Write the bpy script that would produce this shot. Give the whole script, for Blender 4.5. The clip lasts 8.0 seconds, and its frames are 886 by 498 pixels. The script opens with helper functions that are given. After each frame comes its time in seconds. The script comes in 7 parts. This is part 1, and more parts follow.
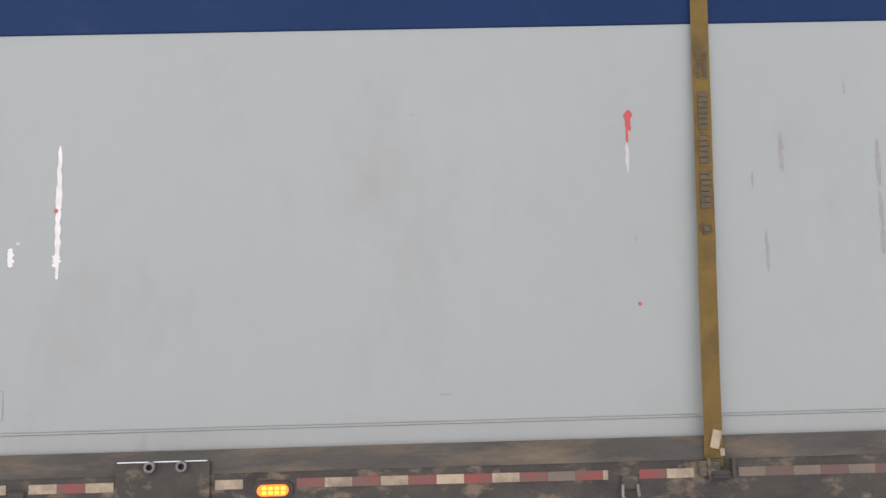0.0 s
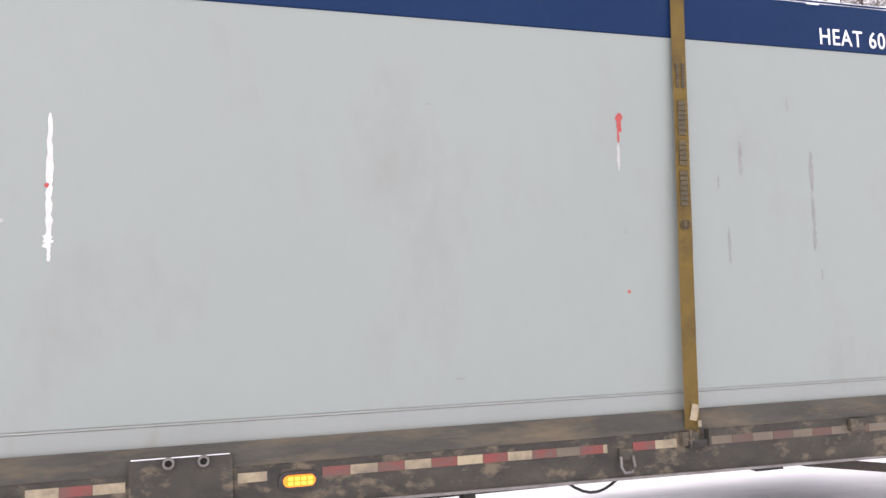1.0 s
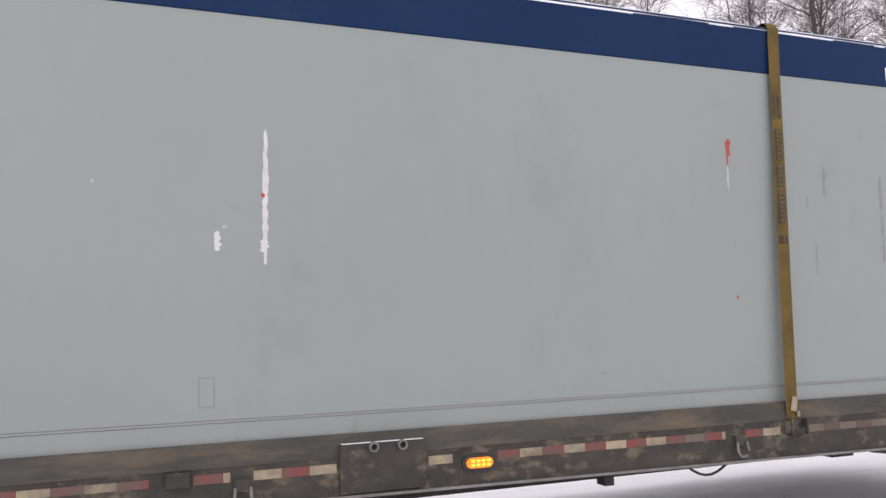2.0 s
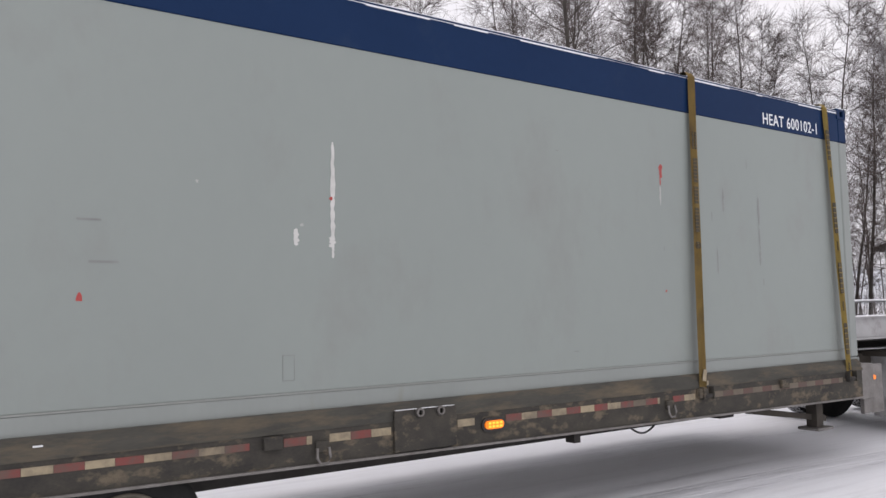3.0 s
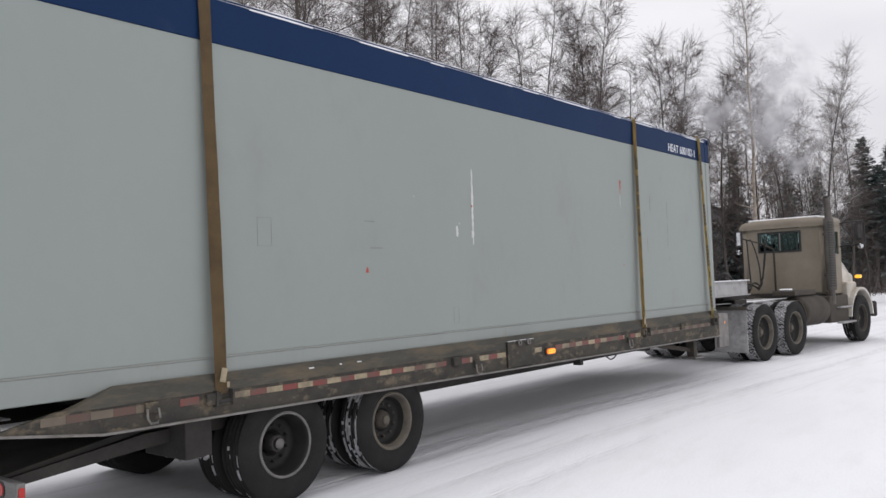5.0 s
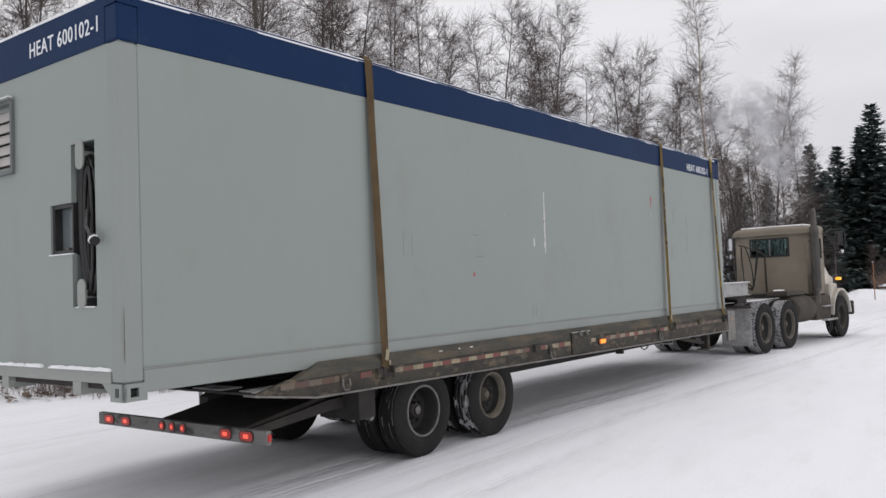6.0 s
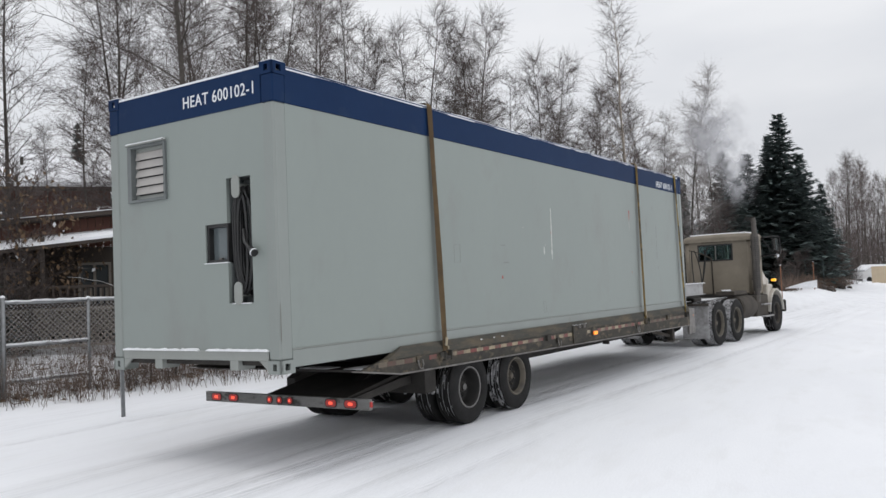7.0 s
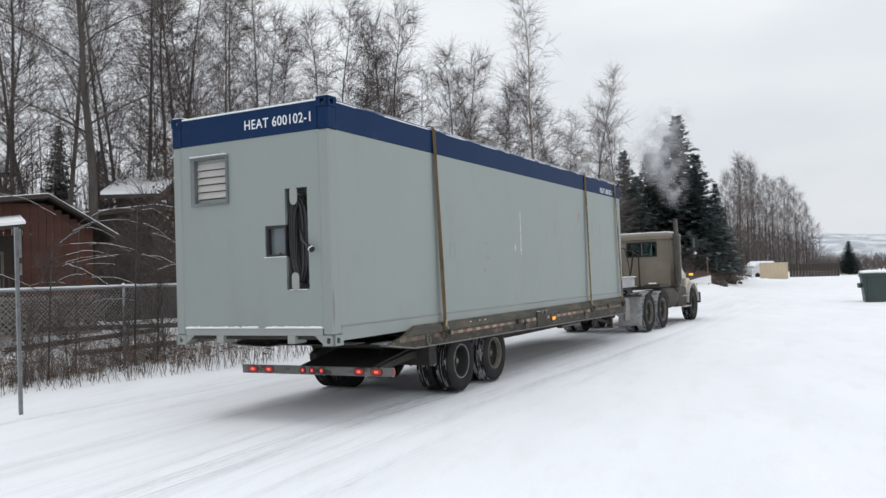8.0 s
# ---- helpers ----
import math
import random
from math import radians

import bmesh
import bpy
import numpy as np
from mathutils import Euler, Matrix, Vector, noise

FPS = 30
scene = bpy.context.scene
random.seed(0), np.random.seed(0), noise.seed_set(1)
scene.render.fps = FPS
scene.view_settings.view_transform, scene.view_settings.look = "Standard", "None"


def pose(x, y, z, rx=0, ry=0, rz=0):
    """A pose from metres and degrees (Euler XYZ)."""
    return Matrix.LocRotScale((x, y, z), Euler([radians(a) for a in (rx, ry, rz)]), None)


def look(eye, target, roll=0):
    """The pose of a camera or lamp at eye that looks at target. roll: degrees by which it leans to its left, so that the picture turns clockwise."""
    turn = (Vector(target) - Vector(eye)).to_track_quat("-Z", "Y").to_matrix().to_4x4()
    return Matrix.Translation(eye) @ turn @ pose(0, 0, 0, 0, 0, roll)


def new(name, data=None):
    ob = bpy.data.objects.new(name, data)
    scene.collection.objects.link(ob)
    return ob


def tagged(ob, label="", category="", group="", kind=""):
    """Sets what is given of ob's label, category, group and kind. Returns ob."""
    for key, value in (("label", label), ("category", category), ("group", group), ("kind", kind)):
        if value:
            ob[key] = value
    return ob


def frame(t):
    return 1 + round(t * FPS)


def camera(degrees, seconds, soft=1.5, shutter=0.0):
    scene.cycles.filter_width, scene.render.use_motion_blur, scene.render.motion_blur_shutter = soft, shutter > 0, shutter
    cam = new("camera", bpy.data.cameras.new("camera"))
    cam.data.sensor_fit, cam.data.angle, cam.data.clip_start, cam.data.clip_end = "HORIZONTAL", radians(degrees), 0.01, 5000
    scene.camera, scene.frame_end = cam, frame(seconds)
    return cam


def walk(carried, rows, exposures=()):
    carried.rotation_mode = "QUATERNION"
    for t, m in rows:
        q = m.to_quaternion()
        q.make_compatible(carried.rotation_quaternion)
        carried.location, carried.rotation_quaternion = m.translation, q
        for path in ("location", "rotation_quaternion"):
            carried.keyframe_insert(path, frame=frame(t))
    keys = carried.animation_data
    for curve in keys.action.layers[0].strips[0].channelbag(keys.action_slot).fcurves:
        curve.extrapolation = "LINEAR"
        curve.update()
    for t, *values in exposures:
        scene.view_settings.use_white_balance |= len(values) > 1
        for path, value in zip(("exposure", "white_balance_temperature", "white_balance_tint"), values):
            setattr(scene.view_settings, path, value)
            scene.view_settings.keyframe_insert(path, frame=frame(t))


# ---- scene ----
cam = camera(56.8, 8.0)
CAMERA_ROWS = [
    (0, pose(-0.173, 0.095, 1.626, 96.32, 1.49, -1.06)),
    (0.5, pose(-0.114, 0.121, 1.695, 95.17, 1.32, -9.91)),
    (1, pose(-0.016, 0.134, 1.684, 94.68, 1.75, -18.91)),
    (1.5, pose(0.082, 0.119, 1.656, 95.47, 1.75, -21.37)),
    (1.7, pose(0.112, 0.107, 1.668, 95.44, 1.58, -22.47)),
    (2.8, pose(0.173, 0.024, 1.655, 94.49, 1.22, -37.64)),
    (3, pose(0.164, 0.015, 1.656, 94.39, 1.14, -41.30)),
    (3.5, pose(0.135, -0.021, 1.644, 94.28, 0.97, -48.26)),
    (4, pose(0.122, -0.056, 1.639, 93.72, 0.95, -53.57)),
    (4.5, pose(0.122, -0.086, 1.639, 93.16, 1.60, -57.40)),
    (4.7, pose(0.107, -0.089, 1.634, 92.73, 1.77, -58.53)),
    (5.8, pose(-0.007, -0.090, 1.657, 92.63, 2.20, -62.54)),
    (6, pose(-0.024, -0.094, 1.663, 92.57, 2.12, -62.97)),
    (6.5, pose(-0.087, -0.076, 1.673, 92.73, 2.31, -65.38)),
    (7, pose(-0.147, -0.063, 1.684, 92.62, 2.40, -68.31)),
    (7.5, pose(-0.184, -0.014, 1.697, 92.22, 2.15, -72.07)),
    (8, pose(-0.221, 0.064, 1.709, 91.87, 1.99, -74.86)),
]
# seconds, place of the trailer's load corner and heading; then how far the tractor is turned against the trailer
HAUL = [
    (0, -7.983, 4.744, 0.00),
    (0.5, -7.121, 4.817, -0.98),
    (1, -6.276, 4.894, -1.97),
    (1.5, -5.414, 4.975, -2.95),
    (1.7, -5.053, 5.002, -3.34),
    (2.8, -2.946, 5.092, -5.48),
    (3, -2.536, 5.075, -5.88),
    (3.5, -1.490, 5.009, -6.82),
    (4, -0.406, 4.927, -7.65),
    (4.5, 0.689, 4.813, -8.41),
    (4.7, 1.126, 4.761, -8.69),
    (5.8, 3.520, 4.454, -10.17),
    (6, 3.957, 4.392, -10.44),
    (6.5, 5.069, 4.227, -11.06),
    (7, 6.199, 4.059, -11.62),
    (7.5, 7.331, 3.879, -12.12),
    (8, 8.460, 3.715, -12.53),
]
FOLD = ([0, 1.5, 3, 3.5, 4, 4.5, 6, 6.5, 7, 7.5, 8], [-11.6, -11.2, -9.9, -9.2, -8.4, -7.6, -5.6, -4.75, -4.0, -3.35, -2.9])
EXPOSURES = [(0, 0.82, 6650, 21), (0.5, 1.06, 6640, 21), (1, 1.04, 6640, 21), (1.5, 0.76, 6620, 21), (3, 0.13, 6540, 17), (3.5, 0.08, 6550, 16), (4, 0.13, 6510, 15), (4.5, 0.15, 6490, 14), (6, -0.02, 6520, 13), (6.5, 0.02, 6460, 12), (7, 0.03, 6400, 10), (7.5, 0.06, 6330, 9), (8, 0.11, 6290, 8)]
walk(cam, CAMERA_ROWS, EXPOSURES)

# ---- sky and sun ----
world = bpy.data.worlds.new("overcast_sky")
scene.world = world
world.use_nodes = True
wn, wl = world.node_tree.nodes, world.node_tree.links
wn.clear()
w_out = wn.new("ShaderNodeOutputWorld")
w_bg = wn.new("ShaderNodeBackground")
w_sky = wn.new("ShaderNodeTexSky")
w_sky.sky_type = "NISHITA"
w_sky.sun_disc = False
w_sky.sun_elevation, w_sky.sun_rotation = radians(16), radians(200)
w_sky.air_density, w_sky.dust_density = 1.0, 6.0
w_hs = wn.new("ShaderNodeHueSaturation")
w_hs.inputs["Saturation"].default_value = 0.12
w_hs.inputs["Value"].default_value = 0.10
wl.new(w_sky.outputs[0], w_hs.inputs["Color"])
# the even cloud layer over it
w_tc = wn.new("ShaderNodeTexCoord")
w_map = wn.new("ShaderNodeMapping")
w_map.inputs["Scale"].default_value = (1.2, 1.2, 4.0)
w_noise = wn.new("ShaderNodeTexNoise")
w_noise.inputs["Scale"].default_value = 2.2
w_noise.inputs["Detail"].default_value = 5
wl.new(w_tc.outputs["Generated"], w_map.inputs[0])
wl.new(w_map.outputs[0], w_noise.inputs["Vector"])
w_ramp = wn.new("ShaderNodeValToRGB")
w_ramp.color_ramp.elements[0].position, w_ramp.color_ramp.elements[0].color = 0.3, (0.80, 0.815, 0.85, 1)
w_ramp.color_ramp.elements[1].position, w_ramp.color_ramp.elements[1].color = 0.7, (0.95, 0.955, 0.97, 1)
wl.new(w_noise.outputs["Fac"], w_ramp.inputs[0])
w_mix = wn.new("ShaderNodeMix")
w_mix.data_type = "RGBA"
w_mix.inputs["Factor"].default_value = 0.82
wl.new(w_hs.outputs[0], w_mix.inputs["A"])
wl.new(w_ramp.outputs[0], w_mix.inputs["B"])
w_sep = wn.new("ShaderNodeSeparateXYZ")
wl.new(w_tc.outputs["Generated"], w_sep.inputs[0])
w_lift = wn.new("ShaderNodeMapRange")
w_lift.inputs["From Min"].default_value, w_lift.inputs["From Max"].default_value = 0.0, 1.0
w_lift.inputs["To Min"].default_value, w_lift.inputs["To Max"].default_value = 0.93, 1.36
wl.new(w_sep.outputs["Z"], w_lift.inputs["Value"])
w_mul = wn.new("ShaderNodeVectorMath")
w_mul.operation = "SCALE"
wl.new(w_mix.outputs["Result"], w_mul.inputs[0])
wl.new(w_lift.outputs[0], w_mul.inputs["Scale"])
wl.new(w_mul.outputs[0], w_bg.inputs["Color"])
w_bg.inputs["Strength"].default_value = 1.0
wl.new(w_bg.outputs[0], w_out.inputs["Surface"])
sun = new("sun", bpy.data.lights.new("sun", "SUN"))
sun.data.energy, sun.data.angle, sun.data.color = 0.5, radians(25), (1, 0.96, 0.9)
sun.matrix_world = look((0, 0, 50), (10, -12, 0))


# ---- materials ----
def mat(name, col, col2=None, rough=0.6, metal=0.0, scale=3.0, fine=40.0, bump=0.15, spread=0.5, stretch=(1, 1, 1), dirt=None, dirt_at=0.6, dirt_scale=2.0, dirt_soft=0.12, islands=0.0, spec=0.5, turn=0.0):
    """A surface whose base colour wanders between col and col2 at two scales, with stains of the colour dirt."""
    m = bpy.data.materials.new(name)
    m.use_nodes = True
    n, l = m.node_tree.nodes, m.node_tree.links
    b = n["Principled BSDF"]
    b.inputs["Roughness"].default_value = rough
    b.inputs["Metallic"].default_value = metal
    b.inputs["Specular IOR Level"].default_value = spec
    col2 = col2 or tuple(c * 0.8 for c in col)
    tc = n.new("ShaderNodeTexCoord")
    mp = n.new("ShaderNodeMapping")
    mp.inputs["Scale"].default_value = stretch
    mp.inputs["Rotation"].default_value = (0, 0, turn)
    l.new(tc.outputs["Object"], mp.inputs[0])
    big, small = n.new("ShaderNodeTexNoise"), n.new("ShaderNodeTexNoise")
    big.inputs["Scale"].default_value, big.inputs["Detail"].default_value = scale, 5
    small.inputs["Scale"].default_value, small.inputs["Detail"].default_value = fine, 3
    for k in (big, small):
        l.new(mp.outputs[0], k.inputs["Vector"])
    add = n.new("ShaderNodeMath")
    add.operation = "MULTIPLY_ADD"
    add.inputs[1].default_value = 0.35
    l.new(small.outputs["Fac"], add.inputs[0])
    l.new(big.outputs["Fac"], add.inputs[2])
    mr = n.new("ShaderNodeMapRange")
    mr.inputs["From Min"].default_value, mr.inputs["From Max"].default_value = 0.675 - spread / 2, 0.675 + spread / 2
    l.new(add.outputs[0], mr.inputs["Value"])
    mx = n.new("ShaderNodeMix")
    mx.data_type = "RGBA"
    mx.inputs["A"].default_value, mx.inputs["B"].default_value = (*col, 1), (*col2, 1)
    l.new(mr.outputs[0], mx.inputs["Factor"])
    out = mx.outputs["Result"]
    if dirt:
        dn = n.new("ShaderNodeTexNoise")
        dn.inputs["Scale"].default_value, dn.inputs["Detail"].default_value = dirt_scale, 7
        dn.inputs["Roughness"].default_value = 0.65
        l.new(mp.outputs[0], dn.inputs["Vector"])
        dr = n.new("ShaderNodeMapRange")
        dr.inputs["From Min"].default_value, dr.inputs["From Max"].default_value = dirt_at - dirt_soft, dirt_at + dirt_soft
        l.new(dn.outputs["Fac"], dr.inputs["Value"])
        dm = n.new("ShaderNodeMix")
        dm.data_type = "RGBA"
        dm.inputs["B"].default_value = (*dirt, 1)
        l.new(out, dm.inputs["A"])
        l.new(dr.outputs[0], dm.inputs["Factor"])
        out = dm.outputs["Result"]
    if islands:
        oi = n.new("ShaderNodeNewGeometry")
        hs = n.new("ShaderNodeHueSaturation")
        im = n.new("ShaderNodeMapRange")
        im.inputs["To Min"].default_value, im.inputs["To Max"].default_value = 1 - islands, 1 + islands
        l.new(oi.outputs["Random Per Island"], im.inputs["Value"])
        l.new(im.outputs[0], hs.inputs["Value"])
        l.new(out, hs.inputs["Color"])
        out = hs.outputs[0]
    l.new(out, b.inputs["Base Color"])
    if bump:
        bp = n.new("ShaderNodeBump")
        bp.inputs["Strength"].default_value, bp.inputs["Distance"].default_value = bump, 0.01
        l.new(add.outputs[0], bp.inputs["Height"])
        l.new(bp.outputs[0], b.inputs["Normal"])
    return m


def glow(name, col, strength):
    m = mat(name, col, rough=0.3, bump=0)
    b = m.node_tree.nodes["Principled BSDF"]
    b.inputs["Emission Color"].default_value = (*col, 1)
    b.inputs["Emission Strength"].default_value = strength
    return m


def glass(name, col, rough=0.03):
    m = bpy.data.materials.new(name)
    m.use_nodes = True
    b = m.node_tree.nodes["Principled BSDF"]
    b.inputs["Base Color"].default_value = (*col, 1)
    b.inputs["Roughness"].default_value = rough
    b.inputs["Transmission Weight"].default_value = 1.0
    b.inputs["IOR"].default_value = 1.1
    return m


SNOW = mat("snow", (0.86, 0.87, 0.89), (0.78, 0.79, 0.82), rough=0.75, scale=0.9, fine=22, bump=0.35)
SNOW_CLOD = mat("clinging_snow", (0.84, 0.85, 0.87), (0.66, 0.67, 0.69), rough=0.8, scale=9, fine=60, bump=0.5)
GREY_PAINT = mat("grey_paint", (0.246, 0.277, 0.261), (0.228, 0.256, 0.243), spec=0.35, rough=0.45, scale=0.7, fine=9, bump=0.03, spread=0.7, stretch=(1, 1, 0.6), dirt=(0.21, 0.215, 0.204), dirt_at=0.7, dirt_scale=1.1, dirt_soft=0.16)
GREY_POST = mat("grey_post_paint", (0.245, 0.268, 0.255), (0.225, 0.246, 0.234), spec=0.35, rough=0.5, scale=2.0, fine=30, bump=0.06, stretch=(1, 1, 0.3), dirt=(0.2, 0.19, 0.155), dirt_at=0.72, dirt_scale=3.0)
GREY_TRIM = mat("grey_trim_paint", (0.266, 0.283, 0.268), (0.232, 0.243, 0.225), rough=0.5, scale=2.2, fine=30, bump=0.06, dirt=(0.21, 0.18, 0.125), dirt_at=0.74, dirt_scale=3.5)
BLUE_PAINT = mat("blue_paint", (0.0036, 0.0185, 0.062), (0.0058, 0.0235, 0.073), spec=0.12, rough=0.55, scale=1.0, fine=14, bump=0.05, dirt=(0.016, 0.034, 0.075), dirt_at=0.7, dirt_scale=2.5)
WHITE_MARK = mat("white_touch_up", (0.58, 0.58, 0.56), (0.46, 0.46, 0.44), rough=0.5, scale=12)
PALE_MARK = mat("pale_scrape", (0.40, 0.395, 0.38), (0.32, 0.325, 0.32), rough=0.6, scale=14)
RED_MARK = mat("red_primer", (0.42, 0.045, 0.04), (0.28, 0.05, 0.045), rough=0.55, scale=12)
SCUFF = mat("grey_scuff", (0.178, 0.182, 0.182), (0.218, 0.228, 0.224), rough=0.6, scale=9, fine=50, spread=0.4)
WHITE_LETTER = mat("white_lettering", (0.78, 0.79, 0.8), (0.66, 0.68, 0.7), rough=0.5, scale=9)
STRAP = mat("yellow_webbing", (0.27, 0.18, 0.045), (0.20, 0.135, 0.04), rough=0.85, scale=5, fine=120, bump=0.3, dirt=(0.12, 0.085, 0.04), dirt_at=0.6, dirt_scale=3)
STRAP_BRIGHT = mat("bright_yellow_webbing", (0.34, 0.24, 0.05), (0.25, 0.18, 0.045), rough=0.85, scale=5, fine=120, bump=0.3, dirt=(0.16, 0.12, 0.05), dirt_at=0.66, dirt_scale=3)
STRAP_TAN = mat("tan_webbing", (0.20, 0.135, 0.065), (0.14, 0.095, 0.05), rough=0.9, scale=5, fine=120, bump=0.3, dirt=(0.09, 0.065, 0.04), dirt_at=0.62, dirt_scale=3)
PACKED_SNOW = mat("grey_packed_snow", (0.36, 0.36, 0.37), (0.07, 0.07, 0.072), rough=0.8, scale=9, fine=60, bump=0.5)
TREAD_SNOW = mat("tread_snow", (0.5, 0.5, 0.515), (0.16, 0.16, 0.165), rough=0.8, scale=14, fine=70, bump=0.4)
STRAP_INK = mat("strap_ink", (0.045, 0.04, 0.03), (0.10, 0.075, 0.035), rough=0.85, scale=10)
RAIL_STEEL = mat("muddy_steel", (0.066, 0.06, 0.049), (0.03, 0.029, 0.027), spec=0.25, rough=0.8, scale=4.5, fine=60, bump=0.35, stretch=(1, 1, 1.6), dirt=(0.13, 0.107, 0.076), dirt_at=0.6, dirt_scale=6.0, dirt_soft=0.06)
SLAB_STEEL = mat("muddy_deck_edge", (0.074, 0.071, 0.06), (0.045, 0.044, 0.039), spec=0.25, rough=0.85, scale=4.0, fine=45, bump=0.35, stretch=(0.5, 1, 2.5), dirt=(0.13, 0.104, 0.07), dirt_at=0.6, dirt_scale=3.5, dirt_soft=0.12)
DARK_STEEL = mat("dark_frame_steel", (0.03, 0.0285, 0.027), (0.055, 0.051, 0.047), spec=0.2, rough=0.8, scale=4, fine=30, bump=0.25)
LAMP_BAR = mat("grimy_lamp_bar", (0.2, 0.2, 0.195), (0.13, 0.128, 0.122), rough=0.7, scale=5, fine=40, bump=0.3, stretch=(1, 0.5, 1.5), dirt=(0.035, 0.033, 0.03), dirt_at=0.58, dirt_scale=6, dirt_soft=0.05)
BARE_STEEL = mat("worn_steel", (0.24, 0.23, 0.22), (0.13, 0.12, 0.11), rough=0.55, metal=0.5, scale=7, fine=40)
TAPE_RED = mat("red_reflective_tape", (0.18, 0.034, 0.028), (0.12, 0.038, 0.03), rough=0.5, scale=6, dirt=(0.09, 0.065, 0.05), dirt_at=0.53, dirt_scale=6)
TAPE_WHITE = mat("cream_reflective_tape", (0.33, 0.275, 0.175), (0.25, 0.205, 0.135), rough=0.5, scale=6, dirt=(0.13, 0.105, 0.075), dirt_at=0.55, dirt_scale=6)
TAPE_RED_MUD = mat("muddy_red_tape", (0.105, 0.05, 0.04), (0.085, 0.064, 0.05), rough=0.7, scale=6)
TAPE_WHITE_MUD = mat("muddy_cream_tape", (0.15, 0.122, 0.09), (0.105, 0.086, 0.064), rough=0.7, scale=6)
RUBBER = mat("tyre_rubber", (0.012, 0.012, 0.0125), (0.022, 0.0215, 0.021), spec=0.2, rough=0.85, scale=6, fine=50, bump=0.2)
RIM_TAN = mat("dusty_rim", (0.13, 0.113, 0.086), (0.07, 0.062, 0.05), rough=0.7, scale=8, dirt=(0.06, 0.055, 0.05), dirt_at=0.62, dirt_scale=7)
RIM_DARK = mat("dark_rim", (0.01, 0.0098, 0.0095), (0.018, 0.017, 0.016), spec=0.3, rough=0.6, scale=8)
RIM_LIP = mat("grey_rim_lip", (0.16, 0.155, 0.15), (0.09, 0.087, 0.083), rough=0.5, scale=10)
FLAP = mat("snowy_mud_flap", (0.22, 0.215, 0.21), (0.42, 0.42, 0.425), rough=0.8, scale=3, fine=20, bump=0.3, dirt=(0.16, 0.15, 0.145), dirt_at=0.62, dirt_scale=4)
CAB_TAN = mat("dusty_cab_paint", (0.235, 0.205, 0.16), (0.20, 0.172, 0.132), rough=0.65, scale=1.5, fine=18, bump=0.06, dirt=(0.155, 0.132, 0.10), dirt_at=0.6, dirt_scale=1.6, dirt_soft=0.2)
CAB_WHITE = mat("white_hood_paint", (0.58, 0.56, 0.52), (0.45, 0.42, 0.37), rough=0.45, scale=2, fine=18, bump=0.05, dirt=(0.25, 0.21, 0.16), dirt_at=0.62, dirt_scale=2.0, dirt_soft=0.2)
CHASSIS_MUD = mat("muddy_chassis", (0.075, 0.066, 0.055), (0.045, 0.04, 0.036), spec=0.25, rough=0.85, scale=3, fine=26, bump=0.25)
BLACK = mat("black_plastic", (0.012, 0.012, 0.013), (0.022, 0.022, 0.022), rough=0.5, scale=8)
CABLE = mat("black_cable", (0.011, 0.011, 0.012), (0.02, 0.02, 0.02), rough=0.45, scale=10)
EXHAUST = mat("dull_exhaust", (0.115, 0.105, 0.095), (0.065, 0.06, 0.055), rough=0.6, metal=0.4, scale=6)
CAB_GLASS = glass("cab_glass", (0.62, 0.80, 0.80))
CHROME = mat("mirror_face", (0.6, 0.62, 0.64), rough=0.05, metal=1.0, bump=0)
AMBER = glow("lit_amber_lens", (1.0, 0.24, 0.006), 0.4)
AMBER_HOT = glow("lit_amber_bulb", (1.0, 0.5, 0.04), 0.8)
RED_LIT = glow("lit_red_lens", (0.34, 0.02, 0.016), 0.25)
RED_HOT = glow("lit_red_bulb", (1.0, 0.1, 0.05), 0.9)
LOUVRE = mat("louvre_slat", (0.43, 0.41, 0.385), (0.36, 0.345, 0.33), rough=0.5, scale=4)
VENT_DARK = mat("vent_dark", (0.05, 0.055, 0.055), (0.08, 0.085, 0.085), rough=0.6)
RECESS = mat("recess_paint", (0.15, 0.165, 0.165), (0.10, 0.112, 0.112), rough=0.6, scale=4)
HATCH_PANE = mat("hatch_pane", (0.14, 0.165, 0.17), (0.11, 0.13, 0.14), rough=0.12, scale=3, bump=0)
GALV = mat("galvanised_steel", (0.30, 0.31, 0.32), (0.2, 0.205, 0.21), rough=0.5, metal=0.6, scale=12)
WIRE = mat("frosted_fence_wire", (0.42, 0.42, 0.425), (0.58, 0.58, 0.59), rough=0.6, scale=6)
BARK = mat("grey_bark", (0.046, 0.04, 0.036), (0.1, 0.09, 0.082), spec=0.1, rough=0.9, scale=3, fine=18, bump=0.5, stretch=(1, 1, 0.4))
BIRCH = mat("birch_bark", (0.36, 0.31, 0.255), (0.24, 0.20, 0.165), rough=0.8, scale=2.5, fine=14, bump=0.3, dirt=(0.05, 0.045, 0.04), dirt_at=0.62, dirt_scale=5)
TWIG = mat("bare_twigs", (0.07, 0.056, 0.052), (0.132, 0.112, 0.106), spec=0.1, rough=0.9, scale=0.8, fine=8, bump=0)
TWIG_FROST = mat("frosted_twigs", (0.24, 0.225, 0.215), (0.36, 0.345, 0.34), rough=0.9, scale=0.8, fine=8, bump=0)
NEEDLE = mat("spruce_needles", (0.08, 0.104, 0.102), (0.14, 0.17, 0.162), spec=0.1, rough=0.85, scale=1.2, fine=14, bump=0, islands=0.35)
DEAD_LEAF = mat("dead_leaves", (0.10, 0.062, 0.035), (0.15, 0.10, 0.06), rough=0.85, scale=2, islands=0.4, bump=0)
